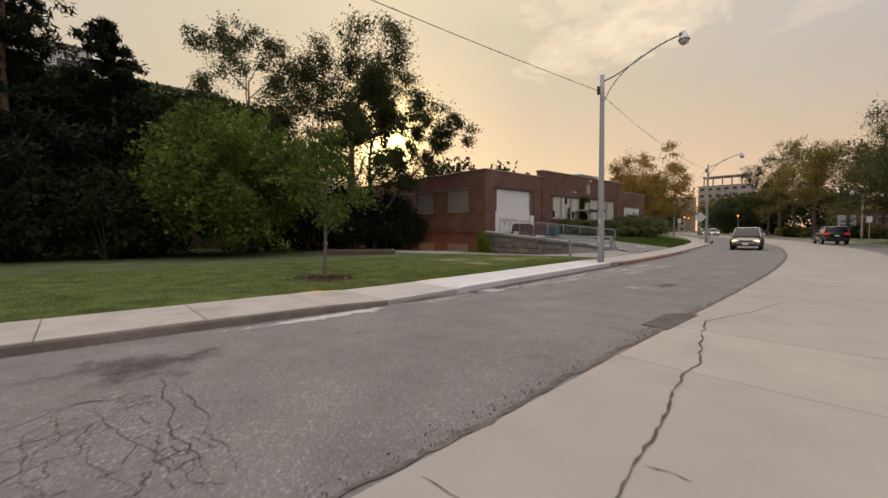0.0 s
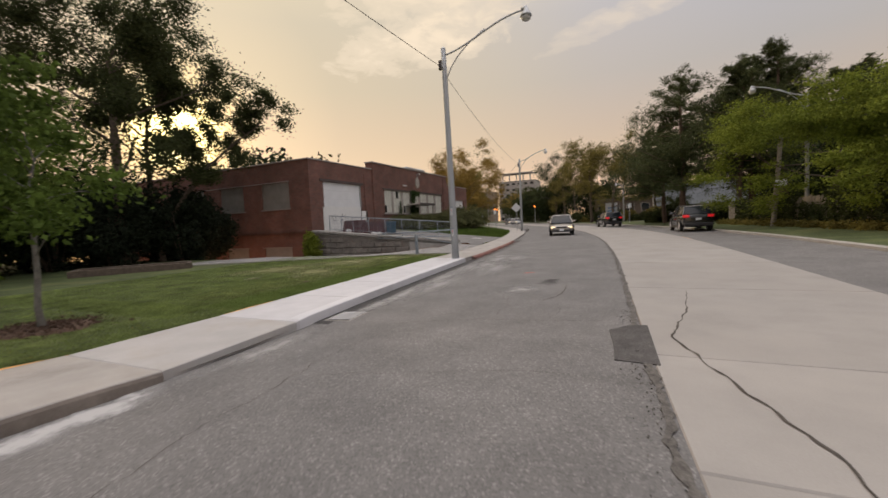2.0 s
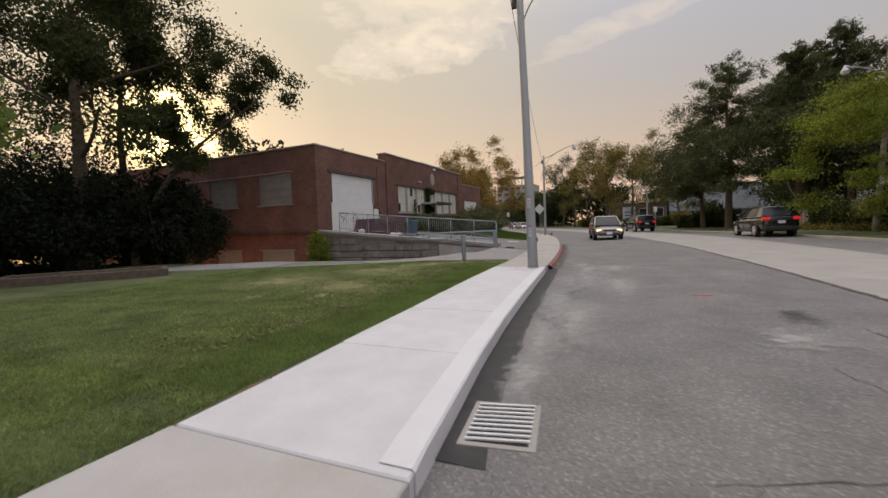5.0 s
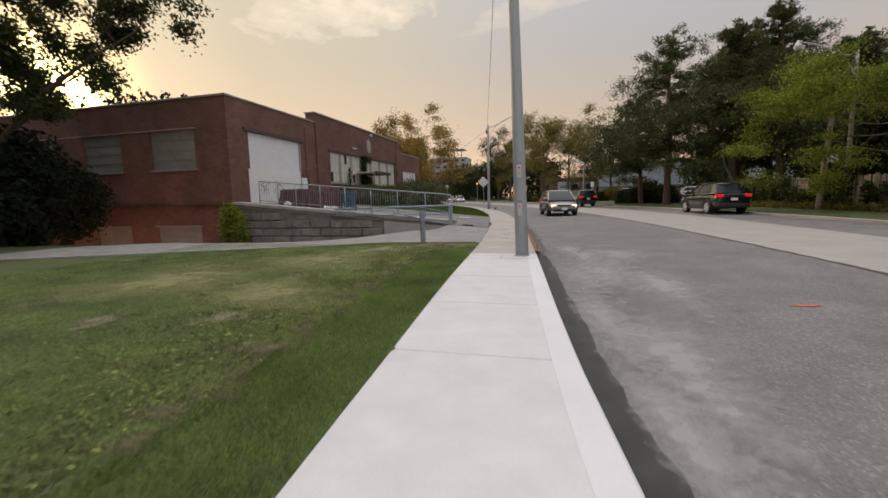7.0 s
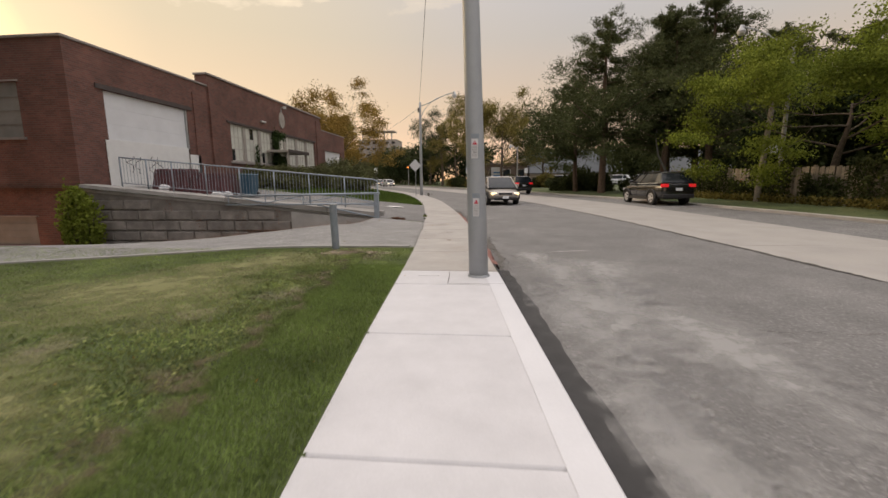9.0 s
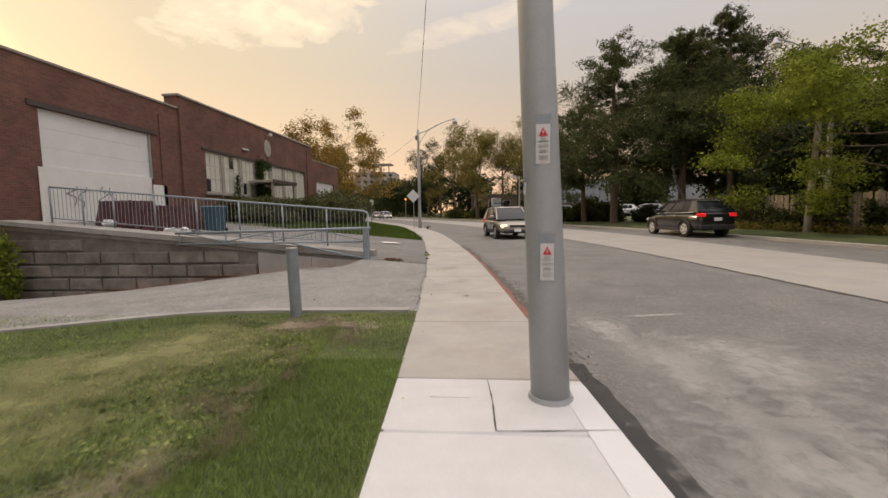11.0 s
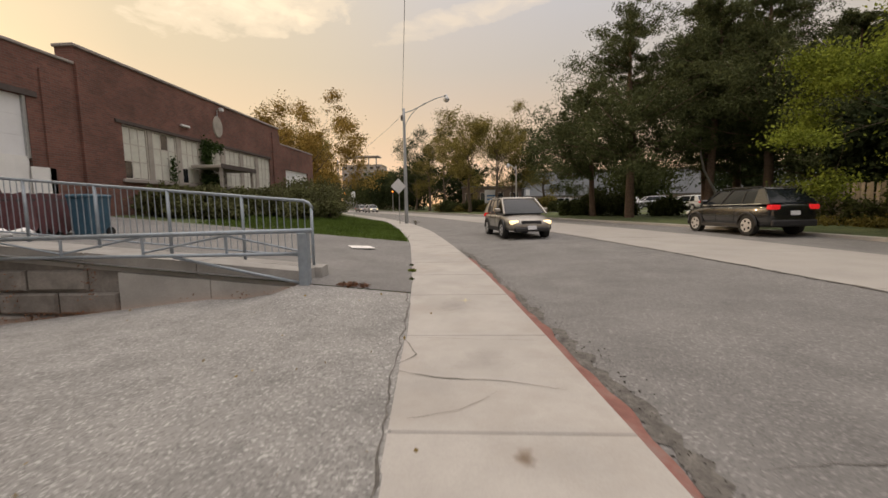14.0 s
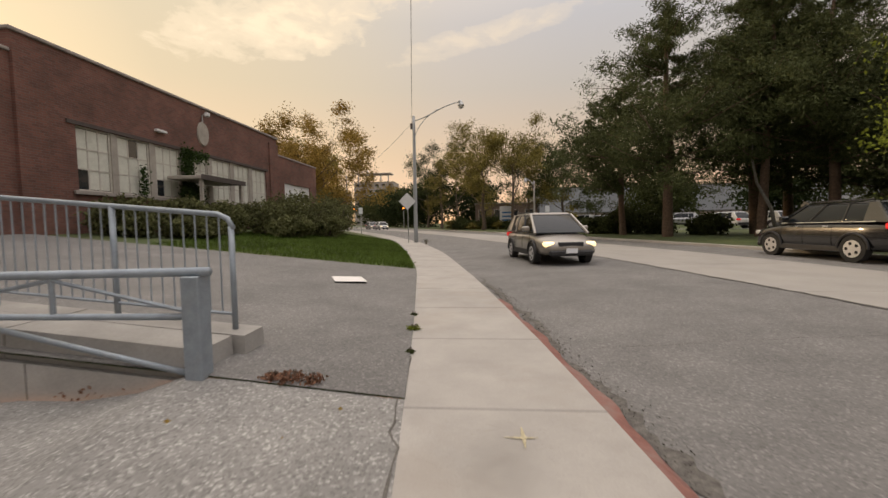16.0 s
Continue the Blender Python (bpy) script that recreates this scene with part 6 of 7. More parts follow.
        part("sill", Geo().box(s * W / 2 * 0.96, -1.0, floor, s * (W / 2 + 0.005), 1.0, floor + 0.16, 0.02), M["plastic_black"], c)
        m = part("mirror", Geo().box(s * W / 2 * 0.93, 0.72, belt + 0.02, s * (W / 2 + 0.16), 0.9, belt + 0.17, 0.035), paint, c)
        for yy in (-L / 2 + 0.92, L / 2 - 0.9):
            wheel = part("wheel", Geo().tube([(s * (W / 2 - 0.2), yy, wr), (s * (W / 2 + 0.004), yy, wr)], wr, 22), M["tyre"], c, smooth=False)
            part("rim", Geo().tube([(s * (W / 2 - 0.02), yy, wr), (s * (W / 2 + 0.012), yy, wr)], wr * 0.66, 16), rims, wheel)
            # black discs on the rim paint the shade between the spokes
            for q in range(5):
                a = q * 2 * math.pi / 5
                part("spoke_gap", Geo().tube([(s * (W / 2 + 0.008), yy + math.cos(a) * wr * 0.42, wr + math.sin(a) * wr * 0.42), (s * (W / 2 + 0.016), yy + math.cos(a) * wr * 0.42, wr + math.sin(a) * wr * 0.42)], wr * 0.13, 8), M["dark"], wheel)
            arch = [(s * (W / 2 + 0.002), yy + math.cos(a) * (wr + 0.06), wr + math.sin(a) * (wr + 0.06)) for a in [math.pi * i / 12 for i in range(13)]]
            part("wheel_arch", Geo().tube(arch, 0.035, 6), M["plastic_black"], c)
        for hy in (-0.55, 0.42):
            part("door_handle", Geo().box(s * W / 2 * 0.985, hy - 0.09, belt - 0.16, s * (W / 2 + 0.012), hy + 0.09, belt - 0.13, 0.008), M["chrome"], c)
        for hy in (-0.72, 0.2, 0.98):
            part("door_seam", Geo().tube([(s * W / 2 * 0.99, hy, floor + 0.2), (s * W / 2 * 0.998, hy, belt * 0.66), (s * W / 2 * 0.975, hy, belt - 0.1)], 0.006, 4), M["dark"], c)
        part("tail_light", Geo().box(s * W / 2 * 0.55, -L / 2 + 0.0, belt - 0.2, s * W / 2 * 0.93, -L / 2 + 0.2, belt - 0.04, 0.03), M["tail"], c, "glowing red tail light")
        part("headlight", Geo().box(s * W / 2 * 0.5, L / 2 - 0.32, belt - 0.42, s * W / 2 * 0.86, L / 2 - 0.06, belt - 0.27, 0.04), M["head"] if lit else M["lens"], c, "lit warm headlight" if lit else "clear headlight")
    part("front_bumper", Geo().box(-W / 2 * 0.72, L / 2 - 0.12, 0.28, W / 2 * 0.72, L / 2 + 0.03, 0.44, 0.04), M["plastic_black"], c)
    part("grille", Geo().box(-W / 2 * 0.42, L / 2 - 0.1, belt - 0.42, W / 2 * 0.42, L / 2 - 0.015, belt - 0.28, 0.02), M["plastic_black"], c)
    part("rear_bumper", Geo().box(-W / 2 * 0.85, -L / 2 - 0.04, 0.34, W / 2 * 0.85, -L / 2 + 0.1, 0.56, 0.04), M["plastic_black"], c)
    part("number_plate", Geo().box(-0.16, L / 2 + 0.03, 0.36, 0.16, L / 2 + 0.045, 0.5), M["plate"], c)
    part("number_plate", Geo().box(-0.16, -L / 2 - 0.02, 0.72, 0.16, -L / 2 + 0.01, 0.86), M["plate"], c)
    return c


car("suv", "black suv with chrome window strip on the far lane", (2.0, 34.7, base(34.7) + 0.02), 7, M["car_black"], "suv", M["rim"])
car("hatchback", "grey-brown hatchback with lit headlights driving on the near lane", (-6.55, 35.1, base(35) + 0.005), 190, M["car_grey"], "hatch", M["rim"], True)
car("suv", "black suv driving away near the bend", (-4.2, 53.0, base(53) + 0.02), 18, M["car_black"], "suv", M["rim"])
rngc = random.Random(12)
LOT = [(3.8, 76.5, 70, "car_white"), (6.4, 77.0, 75, "car_silver"), (9.2, 76.0, 80, "car_black"), (12.0, 75.5, 85, "car_white"), (4.8, 82.0, 95, "car_white"), (8.0, 83.0, 95, "car_silver"), (15.0, 74.0, 85, "car_silver"), (18.5, 72.5, 85, "car_white"), (7.4, 69.0, 20, "car_black"), (14.5, 63.0, 15, "car_white"), (17.5, 62.0, 15, "car_silver"), (20.5, 61.0, 15, "car_white")]
for x, y, r, m in LOT:
    car("parked_car", "%s car parked in the lot behind the trees" % m.split("_")[1], (x, y, far_z(y) + 0.13), r, M[m], "suv" if rngc.random() < 0.5 else "hatch", M["rim"], group="cars in the lot")
car("parked_car", "white car far down the street", (-27.5, 100, base(100) + 0.03), 210, M["car_white"], "hatch", M["rim"], True, group="far cars")
car("parked_car", "silver car far down the street", (-31.5, 108, base(108) + 0.03), 210, M["car_silver"], "hatch", M["rim"], True, group="far cars")
lot = Geo()
lot.prism([(-2, 66.5, far_z(66)), (26, 56, far_z(60)), (30, 95, far_z(90)), (-4, 95, far_z(90))], [(-2, 66.5, far_z(66) + 0.13), (26, 56, far_z(60) + 0.13), (30, 95, far_z(90) - 0.1), (-4, 95, far_z(90) - 0.1)])
structure("pavement_lot", lot, M["asphalt"], "asphalt car park behind the hedge")

# ---- far buildings ----


def building(name, label, x0, y0, x1, y1, h, z0, wall, windows=(), roof_mat=None, group=""):
    b = thing(name, label, "building", (0, 0, 0), group=group)
    part("wall", Geo().box(x0, y0, z0, x1, y1, z0 + h), wall, b)
    part("roof", Geo().box(x0 - 0.15, y0 - 0.15, z0 + h, x1 + 0.15, y1 + 0.15, z0 + h + 0.25), roof_mat or M["roof"], b)
    face, n, rows = windows if windows else ("s", 0, 0)
    for r in range(rows):
        for i in range(n):
            z = z0 + h * (r + 0.35) / rows
            dz = h / rows * 0.42
            if face == "s":
                w = (x1 - x0) / n
                a = x0 + w * (i + 0.22)
                win = part("window", Geo().box(a, y0 - 0.06, z, a + w * 0.56, y0 - 0.005, z + dz), M["sash"], b)
                part("pane", Geo().box(a + 0.06, y0 - 0.08, z + 0.06, a + w * 0.56 - 0.06, y0 - 0.062, z + dz - 0.06), M["glass"], win)
            else:
                w = (y1 - y0) / n
                a = y0 + w * (i + 0.22)
                win = part("window", Geo().box(x1 + 0.005, a, z, x1 + 0.06, a + w * 0.56, z + dz), M["sash"], b)
                part("pane", Geo().box(x1 + 0.062, a + 0.06, z + 0.06, x1 + 0.08, a + w * 0.56 - 0.06, z + dz - 0.06), M["glass"], win)
    return b


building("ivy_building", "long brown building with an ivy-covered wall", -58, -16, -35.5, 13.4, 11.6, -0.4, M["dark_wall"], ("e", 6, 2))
climber("ivy", "dark ivy covering the old building's wall", [(-35.5, -16, 2.0, -35.1, 13.4, 11.6), (-35.9, -16, 11.3, -35.1, 13.5, 12.1)], M["ivy"], 22000, 0.2, 44)
building("rooftop_block", "brown brick rooftop block above the ivy wall", -54, 3.2, -46, 10.5, 3.6, 11.4, M["tan_wall"])
building("apartment_house", "pale rendered house behind the spruces", -60, -8.0, -50, 1.2, 18.5, -0.4, M["white_wall"], ("e", 3, 4))
building("warehouse", "long grey clad warehouse with a brick base", 2, 98, 60, 118, 4.6, far_z(98) + 2.2, M["grey_clad"])
building("brick_annex", "long red brick annex before the grey warehouse", 2, 97.4, 60, 118, 2.2, far_z(98), M["tan_wall"], ("s", 10, 1))
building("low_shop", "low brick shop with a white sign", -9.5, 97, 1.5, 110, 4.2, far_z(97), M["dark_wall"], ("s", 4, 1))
sg = thing("notice_board", "white notice board on posts beside the hedge", "sign", (-5.2, 77.0, far_z(77)), 5)
part("panel", Geo().box(-0.9, -0.05, 0.7, 0.9, 0.05, 3.1, 0.02), M["plate"], sg)
for s in (-0.8, 0.8):
    part("post", Geo().box(s - 0.06, -0.03, 0, s + 0.06, 0.06, 0.7), M["timber"], sg)
for k in range(3):
    part("print_line", Geo().box(-0.6, -0.06, 1.2 + k * 0.5, 0.6, -0.052, 1.4 + k * 0.5), M["ink_blue"], sg)
for x, y, w, d, h, wall in ((-78, 250, 22, 16, 24, "far_concrete"), (-108, 262, 20, 16, 20, "tan_wall"), (-62, 235, 14, 14, 14, "tan_wall"), (-88, 205, 12, 10, 11, "dark_wall"), (-120, 220, 16, 12, 12, "dark_wall")):
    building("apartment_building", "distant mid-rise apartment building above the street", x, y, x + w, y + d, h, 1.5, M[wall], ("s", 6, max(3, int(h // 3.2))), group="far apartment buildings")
crane = thing("roof_frame", "bare concrete frame of an unfinished building", "building frame", (-76, 251, 25.7))
for i in range(5):
    part("column", Geo().box(i * 4.2, 0, 0, i * 4.2 + 0.5, 0.5, 4.5), M["far_concrete"], crane)
part("deck", Geo().box(-0.5, -0.5, 4.5, 18.5, 8, 5.0), M["far_concrete"], crane)
# traffic lights and small signs down the street
for x, y, h in ((-31.5, 96, 4.2), (-23.5, 102, 4.4), (-36, 112, 4.4)):
    tl = thing("traffic_light", "distant traffic signal glowing amber", "traffic light", (x, y, walk_z(y)), group="signals down the street")
    part("mast", Geo().tube([(0, 0, 0), (0, 0, h)], 0.07, 8), M["galv"], tl)
    part("signal_box", Geo().box(-0.18, -0.16, h - 0.9, 0.18, 0.1, h + 0.1, 0.03), M["plastic_black"], tl)
    part("lamp", Geo().tube([(0, -0.2, h - 0.4), (0, -0.16, h - 0.4)], 0.15, 12), M["amber"], tl)
br = thing("bicycle_rail", "low grey metal rail beside the far sidewalk", "rail", (-22.5, 66, upper_z(-22.5, 66)))
part("hoop", Geo().tube([(-0.9, 0, 0), (-0.9, 0, 0.8), (0.9, 0, 0.8), (0.9, 0, 0)], 0.04, 6), M["galv"], br)
for x, y in ((-20.5, 62), (-26, 72), (-2.2, 62.5)):
    sp = thing("sign_post", "slim grey post with a small white sign", "sign", (x, y, upper_z(x, y) if x < -15 else far_z(y)), group="small roadside signs")
    part("post", Geo().tube([(0, 0, -0.1), (0, 0, 2.6)], 0.04, 6), M["galv"], sp)
    part("panel", Geo().box(-0.2, -0.05, 2.0, 0.2, -0.03, 2.6), M["plate"], sp)

# ---- clutter ----
pb = thing("timber_planter", "low empty planting bed edged with dark timbers", "planter", (-20.9, 12.7, lawn_z(-20.9, 12.7) - 0.04), 57)
for y0, y1, x0, x1 in ((-0.9, -0.72, -2.1, 2.1), (0.72, 0.9, -2.1, 2.1)):
    part("timber", Geo().box(x0, y0, 0, x1, y1, 0.3, 0.02), M["timber"], pb)
for x0 in (-2.1, 1.92):
    part("timber", Geo().box(x0, -0.715, 0, x0 + 0.18, 0.715, 0.29, 0.02), M["timber"], pb)
part("soil", Geo().box(-1.92, -0.715, 0, 1.915, 0.715, 0.12), M["earth"], pb)

sk = thing("covered_skip", "row of carts under a maroon tarpaulin by the railing", "tarpaulin", (-18.0, 26.6, 0))
rngk = np.random.default_rng(9)
for k, (x, w, h) in enumerate(((-1.55, 1.5, 0.95), (0.0, 1.5, 0.92))):
    bm = bmesh.new()
    bmesh.ops.create_grid(bm, x_segments=14, y_segments=10, size=0.5)
    g = Geo()
    z0 = upper_z(-18 + x + w / 2, 26.6)
    zb = upper_z(-18 + x - w / 2, 26.6)
    for v in bm.verts:
        u, q = v.co.x, v.co.y
        edge_d = min(0.5 - abs(u), 0.5 - abs(q))
        up_h = h if edge_d > 0.01 else (0.12 + 0.08 * math.sin(u * 40 + q * 30))
        fold = 0.03 * math.sin(u * 34 + q * 5) + 0.03 * math.sin(q * 29)
        out = 0.0 if edge_d > 0.01 else 0.06
        v.co = (x + u * (w + out * 2), q * (1.1 + out * 2) + fold, (z0 + zb) / 2 - 0.1 + up_h + fold * 0.8)
    part("tarpaulin", g.take(bm), M["bin_red"], sk, smooth=False)
    part("cart_body", Geo().box(x - w / 2 + 0.08, -0.45, (z0 + zb) / 2, x + w / 2 - 0.08, 0.45, (z0 + zb) / 2 + h - 0.16, 0.05), M["plastic_black"], sk)
bb = thing("wheeled_bin", "blue plastic wheeled bin with a bulging lid", "bin", (-16.75, 26.9, upper_z(-16.75, 26.9) + 0.01))
part("body", Geo().prism([(-0.18, -0.24, 0.06), (0.18, -0.24, 0.06), (0.18, 0.26, 0.06), (-0.18, 0.26, 0.06)], [(-0.23, -0.3, 0.84), (0.23, -0.3, 0.84), (0.23, 0.3, 0.84), (-0.23, 0.3, 0.84)]), M["bin_blue"], bb)
part("lid", Geo().box(-0.26, -0.33, 0.84, 0.26, 0.33, 0.93, 0.03), M["bin_blue"], bb)
for s in (-1, 1):
    part("wheel", Geo().tube([(s * 0.17, 0.26, 0.1), (s * 0.23, 0.26, 0.1)], 0.1, 12), M["tyre"], bb)
for x, y in ((-16.9, 25.6), (-19.6, 25.9), (-17.1, 25.3)):
    bag = thing("plastic_bag", "crumpled white plastic bag on the asphalt", "bag", (x, y, upper_z(x, y)), group="bags by the carts")
    bm = bmesh.new()
    bmesh.ops.create_icosphere(bm, subdivisions=2, radius=0.2)
    for v in bm.verts:
        v.co *= 1 + 0.35 * noise.noise(v.co * 7 + Vector((x, y, 0)))
        v.co.z = max(v.co.z * 0.7 + 0.12, 0.0)
    part("bag", Geo().take(bm), M["bag_white"], bag)
pp = tagged(part("paper_sheet", Geo().box(-0.3, -0.42, 0, 0.3, 0.42, 0.006), M["paper"]), "flat white sheet of board lying on the driveway", "paper")
pp.matrix_basis = pose(-11.3, 29.15, upper_z(-11.3, 29.15) + 0.03, 0, 4, 24)
gr = thing("drain_grate", "cast iron street drain grate beside the kerb", "drain", (-5.83, 7.88, road_z(-5.83, 7.88) + 0.004), 8)
part("frame", Geo().box(-0.25, -0.34, -0.02, 0.25, 0.34, 0.008), M["concrete"], gr)
# solid black plate on the frame holds the shade of the drain opening
part("pit", Geo().box(-0.2, -0.29, 0.0, 0.2, 0.29, 0.012), M["dark"], gr)
for k in range(9):
    yy = -0.27 + k * 0.0675
    part("bar", Geo().prism([(-0.21, yy - 0.012, 0.006), (0.21, yy + 0.02, 0.006), (0.21, yy + 0.045, 0.006), (-0.21, yy + 0.013, 0.006)], [(-0.21, yy - 0.012, 0.022), (0.21, yy + 0.02, 0.022), (0.21, yy + 0.045, 0.022), (-0.21, yy + 0.013, 0.022)]), M["sticker"], gr)


# ---- cracks, stains and marks on the paving ----
def crack(pts, width, zf, seed, name="road_crack", mat=None, label="narrow dark crack across the paving", wob=0.05):
    rng = random.Random(seed)
    fine = []
    for (x0, y0), (x1, y1) in zip(pts, pts[1:]):
        n = max(2, int(math.hypot(x1 - x0, y1 - y0) / 0.09))
        for i in range(n):
            t = i / n
            fine.append((x0 + (x1 - x0) * t, y0 + (y1 - y0) * t))
    fine.append(pts[-1])
    g = Geo()
    px = py = 0.0
    n = len(fine)
    for i, (x, y) in enumerate(fine):
        px = px * 0.75 + rng.uniform(-1, 1) * wob * 0.5
        py = py * 0.75 + rng.uniform(-1, 1) * wob * 0.5
        x1, y1 = fine[min(i + 1, n - 1)]
        x0, y0 = fine[max(i - 1, 0)]
        d = math.hypot(x1 - x0, y1 - y0) or 1
        nx, ny = -(y1 - y0) / d, (x1 - x0) / d
        w = width * rng.uniform(0.25, 1.0) * (0.35 + 0.65 * min(1, 6 * min(i, n - 1 - i) / n))
        for s in (-1, 1):
            a, b = x + px + nx * w * s / 2, y + py + ny * w * s / 2
            g.v.append((a, b, zf(a, b) + 0.005))
    for i in range(n - 1):
        g.f.append((2 * i, 2 * i + 1, 2 * i + 3, 2 * i + 2))
    return tagged(part(name, g, mat or M["joint"]), label, kind="structure")


def lane_z(x, y): return base(y) + 0.036
def wz(x, y): return walk_z(y) + 0.001


CRACKS = [
    ([(-3.74, 0.56), (-2.97, 0.38), (-2.25, 0.37), (-1.67, 0.41), (-1.12, 0.4)], 0.035), ([(-3.21, 0.54), (-2.5, 0.56), (-1.89, 0.52), (-1.52, 0.58), (-1.21, 0.55)], 0.025), ([(-2.98, 0.38), (-3.05, 0.2), (-3.2, -0.16), (-3.11, -0.4), (-2.94, -0.57), (-2.9, -1.6)], 0.022),
    ([(-3.09, -0.13), (-2.47, -0.03), (-1.91, 0.14), (-1.38, 0.26)], 0.022), ([(-2.33, -0.12), (-1.69, -0.02), (-1.35, 0.13)], 0.022), ([(-1.71, 0.42), (-1.62, 0.26), (-1.72, 0.14)], 0.018), ([(-2.6, 0.0), (-2.5, -0.5), (-2.2, -0.9)], 0.02), ([(-2.2, -0.1), (-2.0, -0.5), (-1.6, -0.8)], 0.02), ([(-3.1, -0.3), (-2.6, -0.45), (-2.0, -0.4), (-1.5, -0.3)], 0.018),
    ([(-3.6, 1.6), (-3.73, 2.22), (-3.87, 2.83), (-4.25, 4.0), (-4.45, 5.32), (-4.57, 5.69), (-4.52, 6.52), (-4.47, 7.34), (-4.33, 7.67)], 0.014), ([(-3.73, 2.73), (-3.15, 2.92), (-2.39, 3.15), (-1.87, 3.37), (-1.36, 3.6)], 0.016), ([(-4.29, 5.26), (-3.47, 5.49), (-2.69, 5.76), (-1.82, 5.99), (-1.59, 6.04)], 0.012),
    ([(-1.96, 3.78), (-1.65, 3.75), (-1.4, 3.78)], 0.011), ([(-1.3, 4.17), (-1.45, 4.01), (-1.45, 3.72)], 0.011), ([(-4.67, 7.55), (-4.0, 7.78), (-3.25, 7.98), (-2.56, 8.04), (-1.84, 8.18), (-1.24, 8.3)], 0.024),
    ([(-2.74, 6.97), (-2.66, 6.72), (-2.6, 6.54)], 0.014), ([(-2.54, 11.32), (-2.49, 10.47), (-2.68, 9.56)], 0.04), ([(-3.4, 9.68), (-3.23, 8.95), (-3.23, 8.14)], 0.02), ([(-2.5, 9.6), (-2.3, 8.9), (-2.4, 8.1)], 0.012), ([(-6.0, 15.1), (-4.45, 14.7), (-3.3, 14.75), (-2.2, 14.65), (-1.6, 14.7)], 0.014),
    ([(-6.92, 20.25), (-6.15, 20.29), (-5.09, 20.35), (-3.6, 20.5), (-2.3, 20.6)], 0.014), ([(-7.82, 25.67), (-6.68, 25.74), (-5.58, 25.87), (-4.61, 26.0), (-3.0, 26.4)], 0.016), ([(-5.0, 40.5), (-8.6, 41)], 0.02), ([(-3.9, 33.2), (-9.0, 33.6)], 0.02),
]
for k, (p, w) in enumerate(CRACKS):
    crack(p, w * (0.45 if k < 9 and k != 2 else 0.7), road_z, 300 + k, wob=0.07)
for k, (p, w) in enumerate([
    ([(0.62, 1.4), (0.44, 2.14), (0.32, 2.64), (0.19, 3.41), (-0.05, 4.4), (-0.1, 5.1), (-0.32, 5.75), (-0.56, 6.55), (-0.77, 7.55), (-0.6, 8.6), (-0.45, 9.64), (-0.35, 10.94)], 0.032), ([(-0.43, 1.37), (-0.29, 1.37), (-0.1, 1.4), (0.0, 1.2)], 0.016), ([(0.41, 2.49), (0.54, 2.51), (0.67, 2.5)], 0.012)]):
    crack(p, w, lane_z, 340 + k, wob=0.035)
for k, (p, w) in enumerate([([(-8.99, 21.22), (-8.6, 21.1), (-8.21, 21.05), (-7.73, 20.9)], 0.022), ([(-9.1, 22.1), (-8.9, 21.58), (-9.01, 21.33)], 0.02), ([(-9.06, 22.02), (-8.4, 22.0), (-7.8, 21.95)], 0.008), ([(-8.81, 20.48), (-8.5, 20.6), (-8.25, 20.88)], 0.01)]):
    crack(p, w * 0.55, wz, 360 + k, wob=0.03)
crack([(-7.88, 16.78), (-7.85, 16.4), (-7.84, 16.0), (-7.5, 16.02), (-7.06, 16.05)], 0.014, wz, 371, wob=0.002, label="saw-cut joint round the lamp pole")
crack([(walk_l(v) - 0.02, v) for v in [17.2 + i * 0.7 for i in range(21)]], 0.024, wz, 372, mat=M["crumble"], label="dirt-filled crack along the sidewalk's edge", wob=0.05)
crack([(kerb(v) + 0.24, v) for v in [17.6 + i * 0.8 for i in range(18)]], 0.24, lambda x, y: road_z(x, y) + 0.004, 373, mat=M["crumble"], label="crumbled gutter joint filled with grit", wob=0.1)
crack([(med_l(v) - 0.05, v) for v in [-2 + i * 1.0 for i in range(48)]], 0.12, lambda x, y: road_z(x, y) + 0.006, 374, mat=M["crumble"], label="broken dark joint between asphalt and concrete", wob=0.05)
crack([(-10.75, 24.12), (-10.0, 24.11), (-9.35, 24.1)], 0.012, upper_z, 375, label="joint between the two driveways")


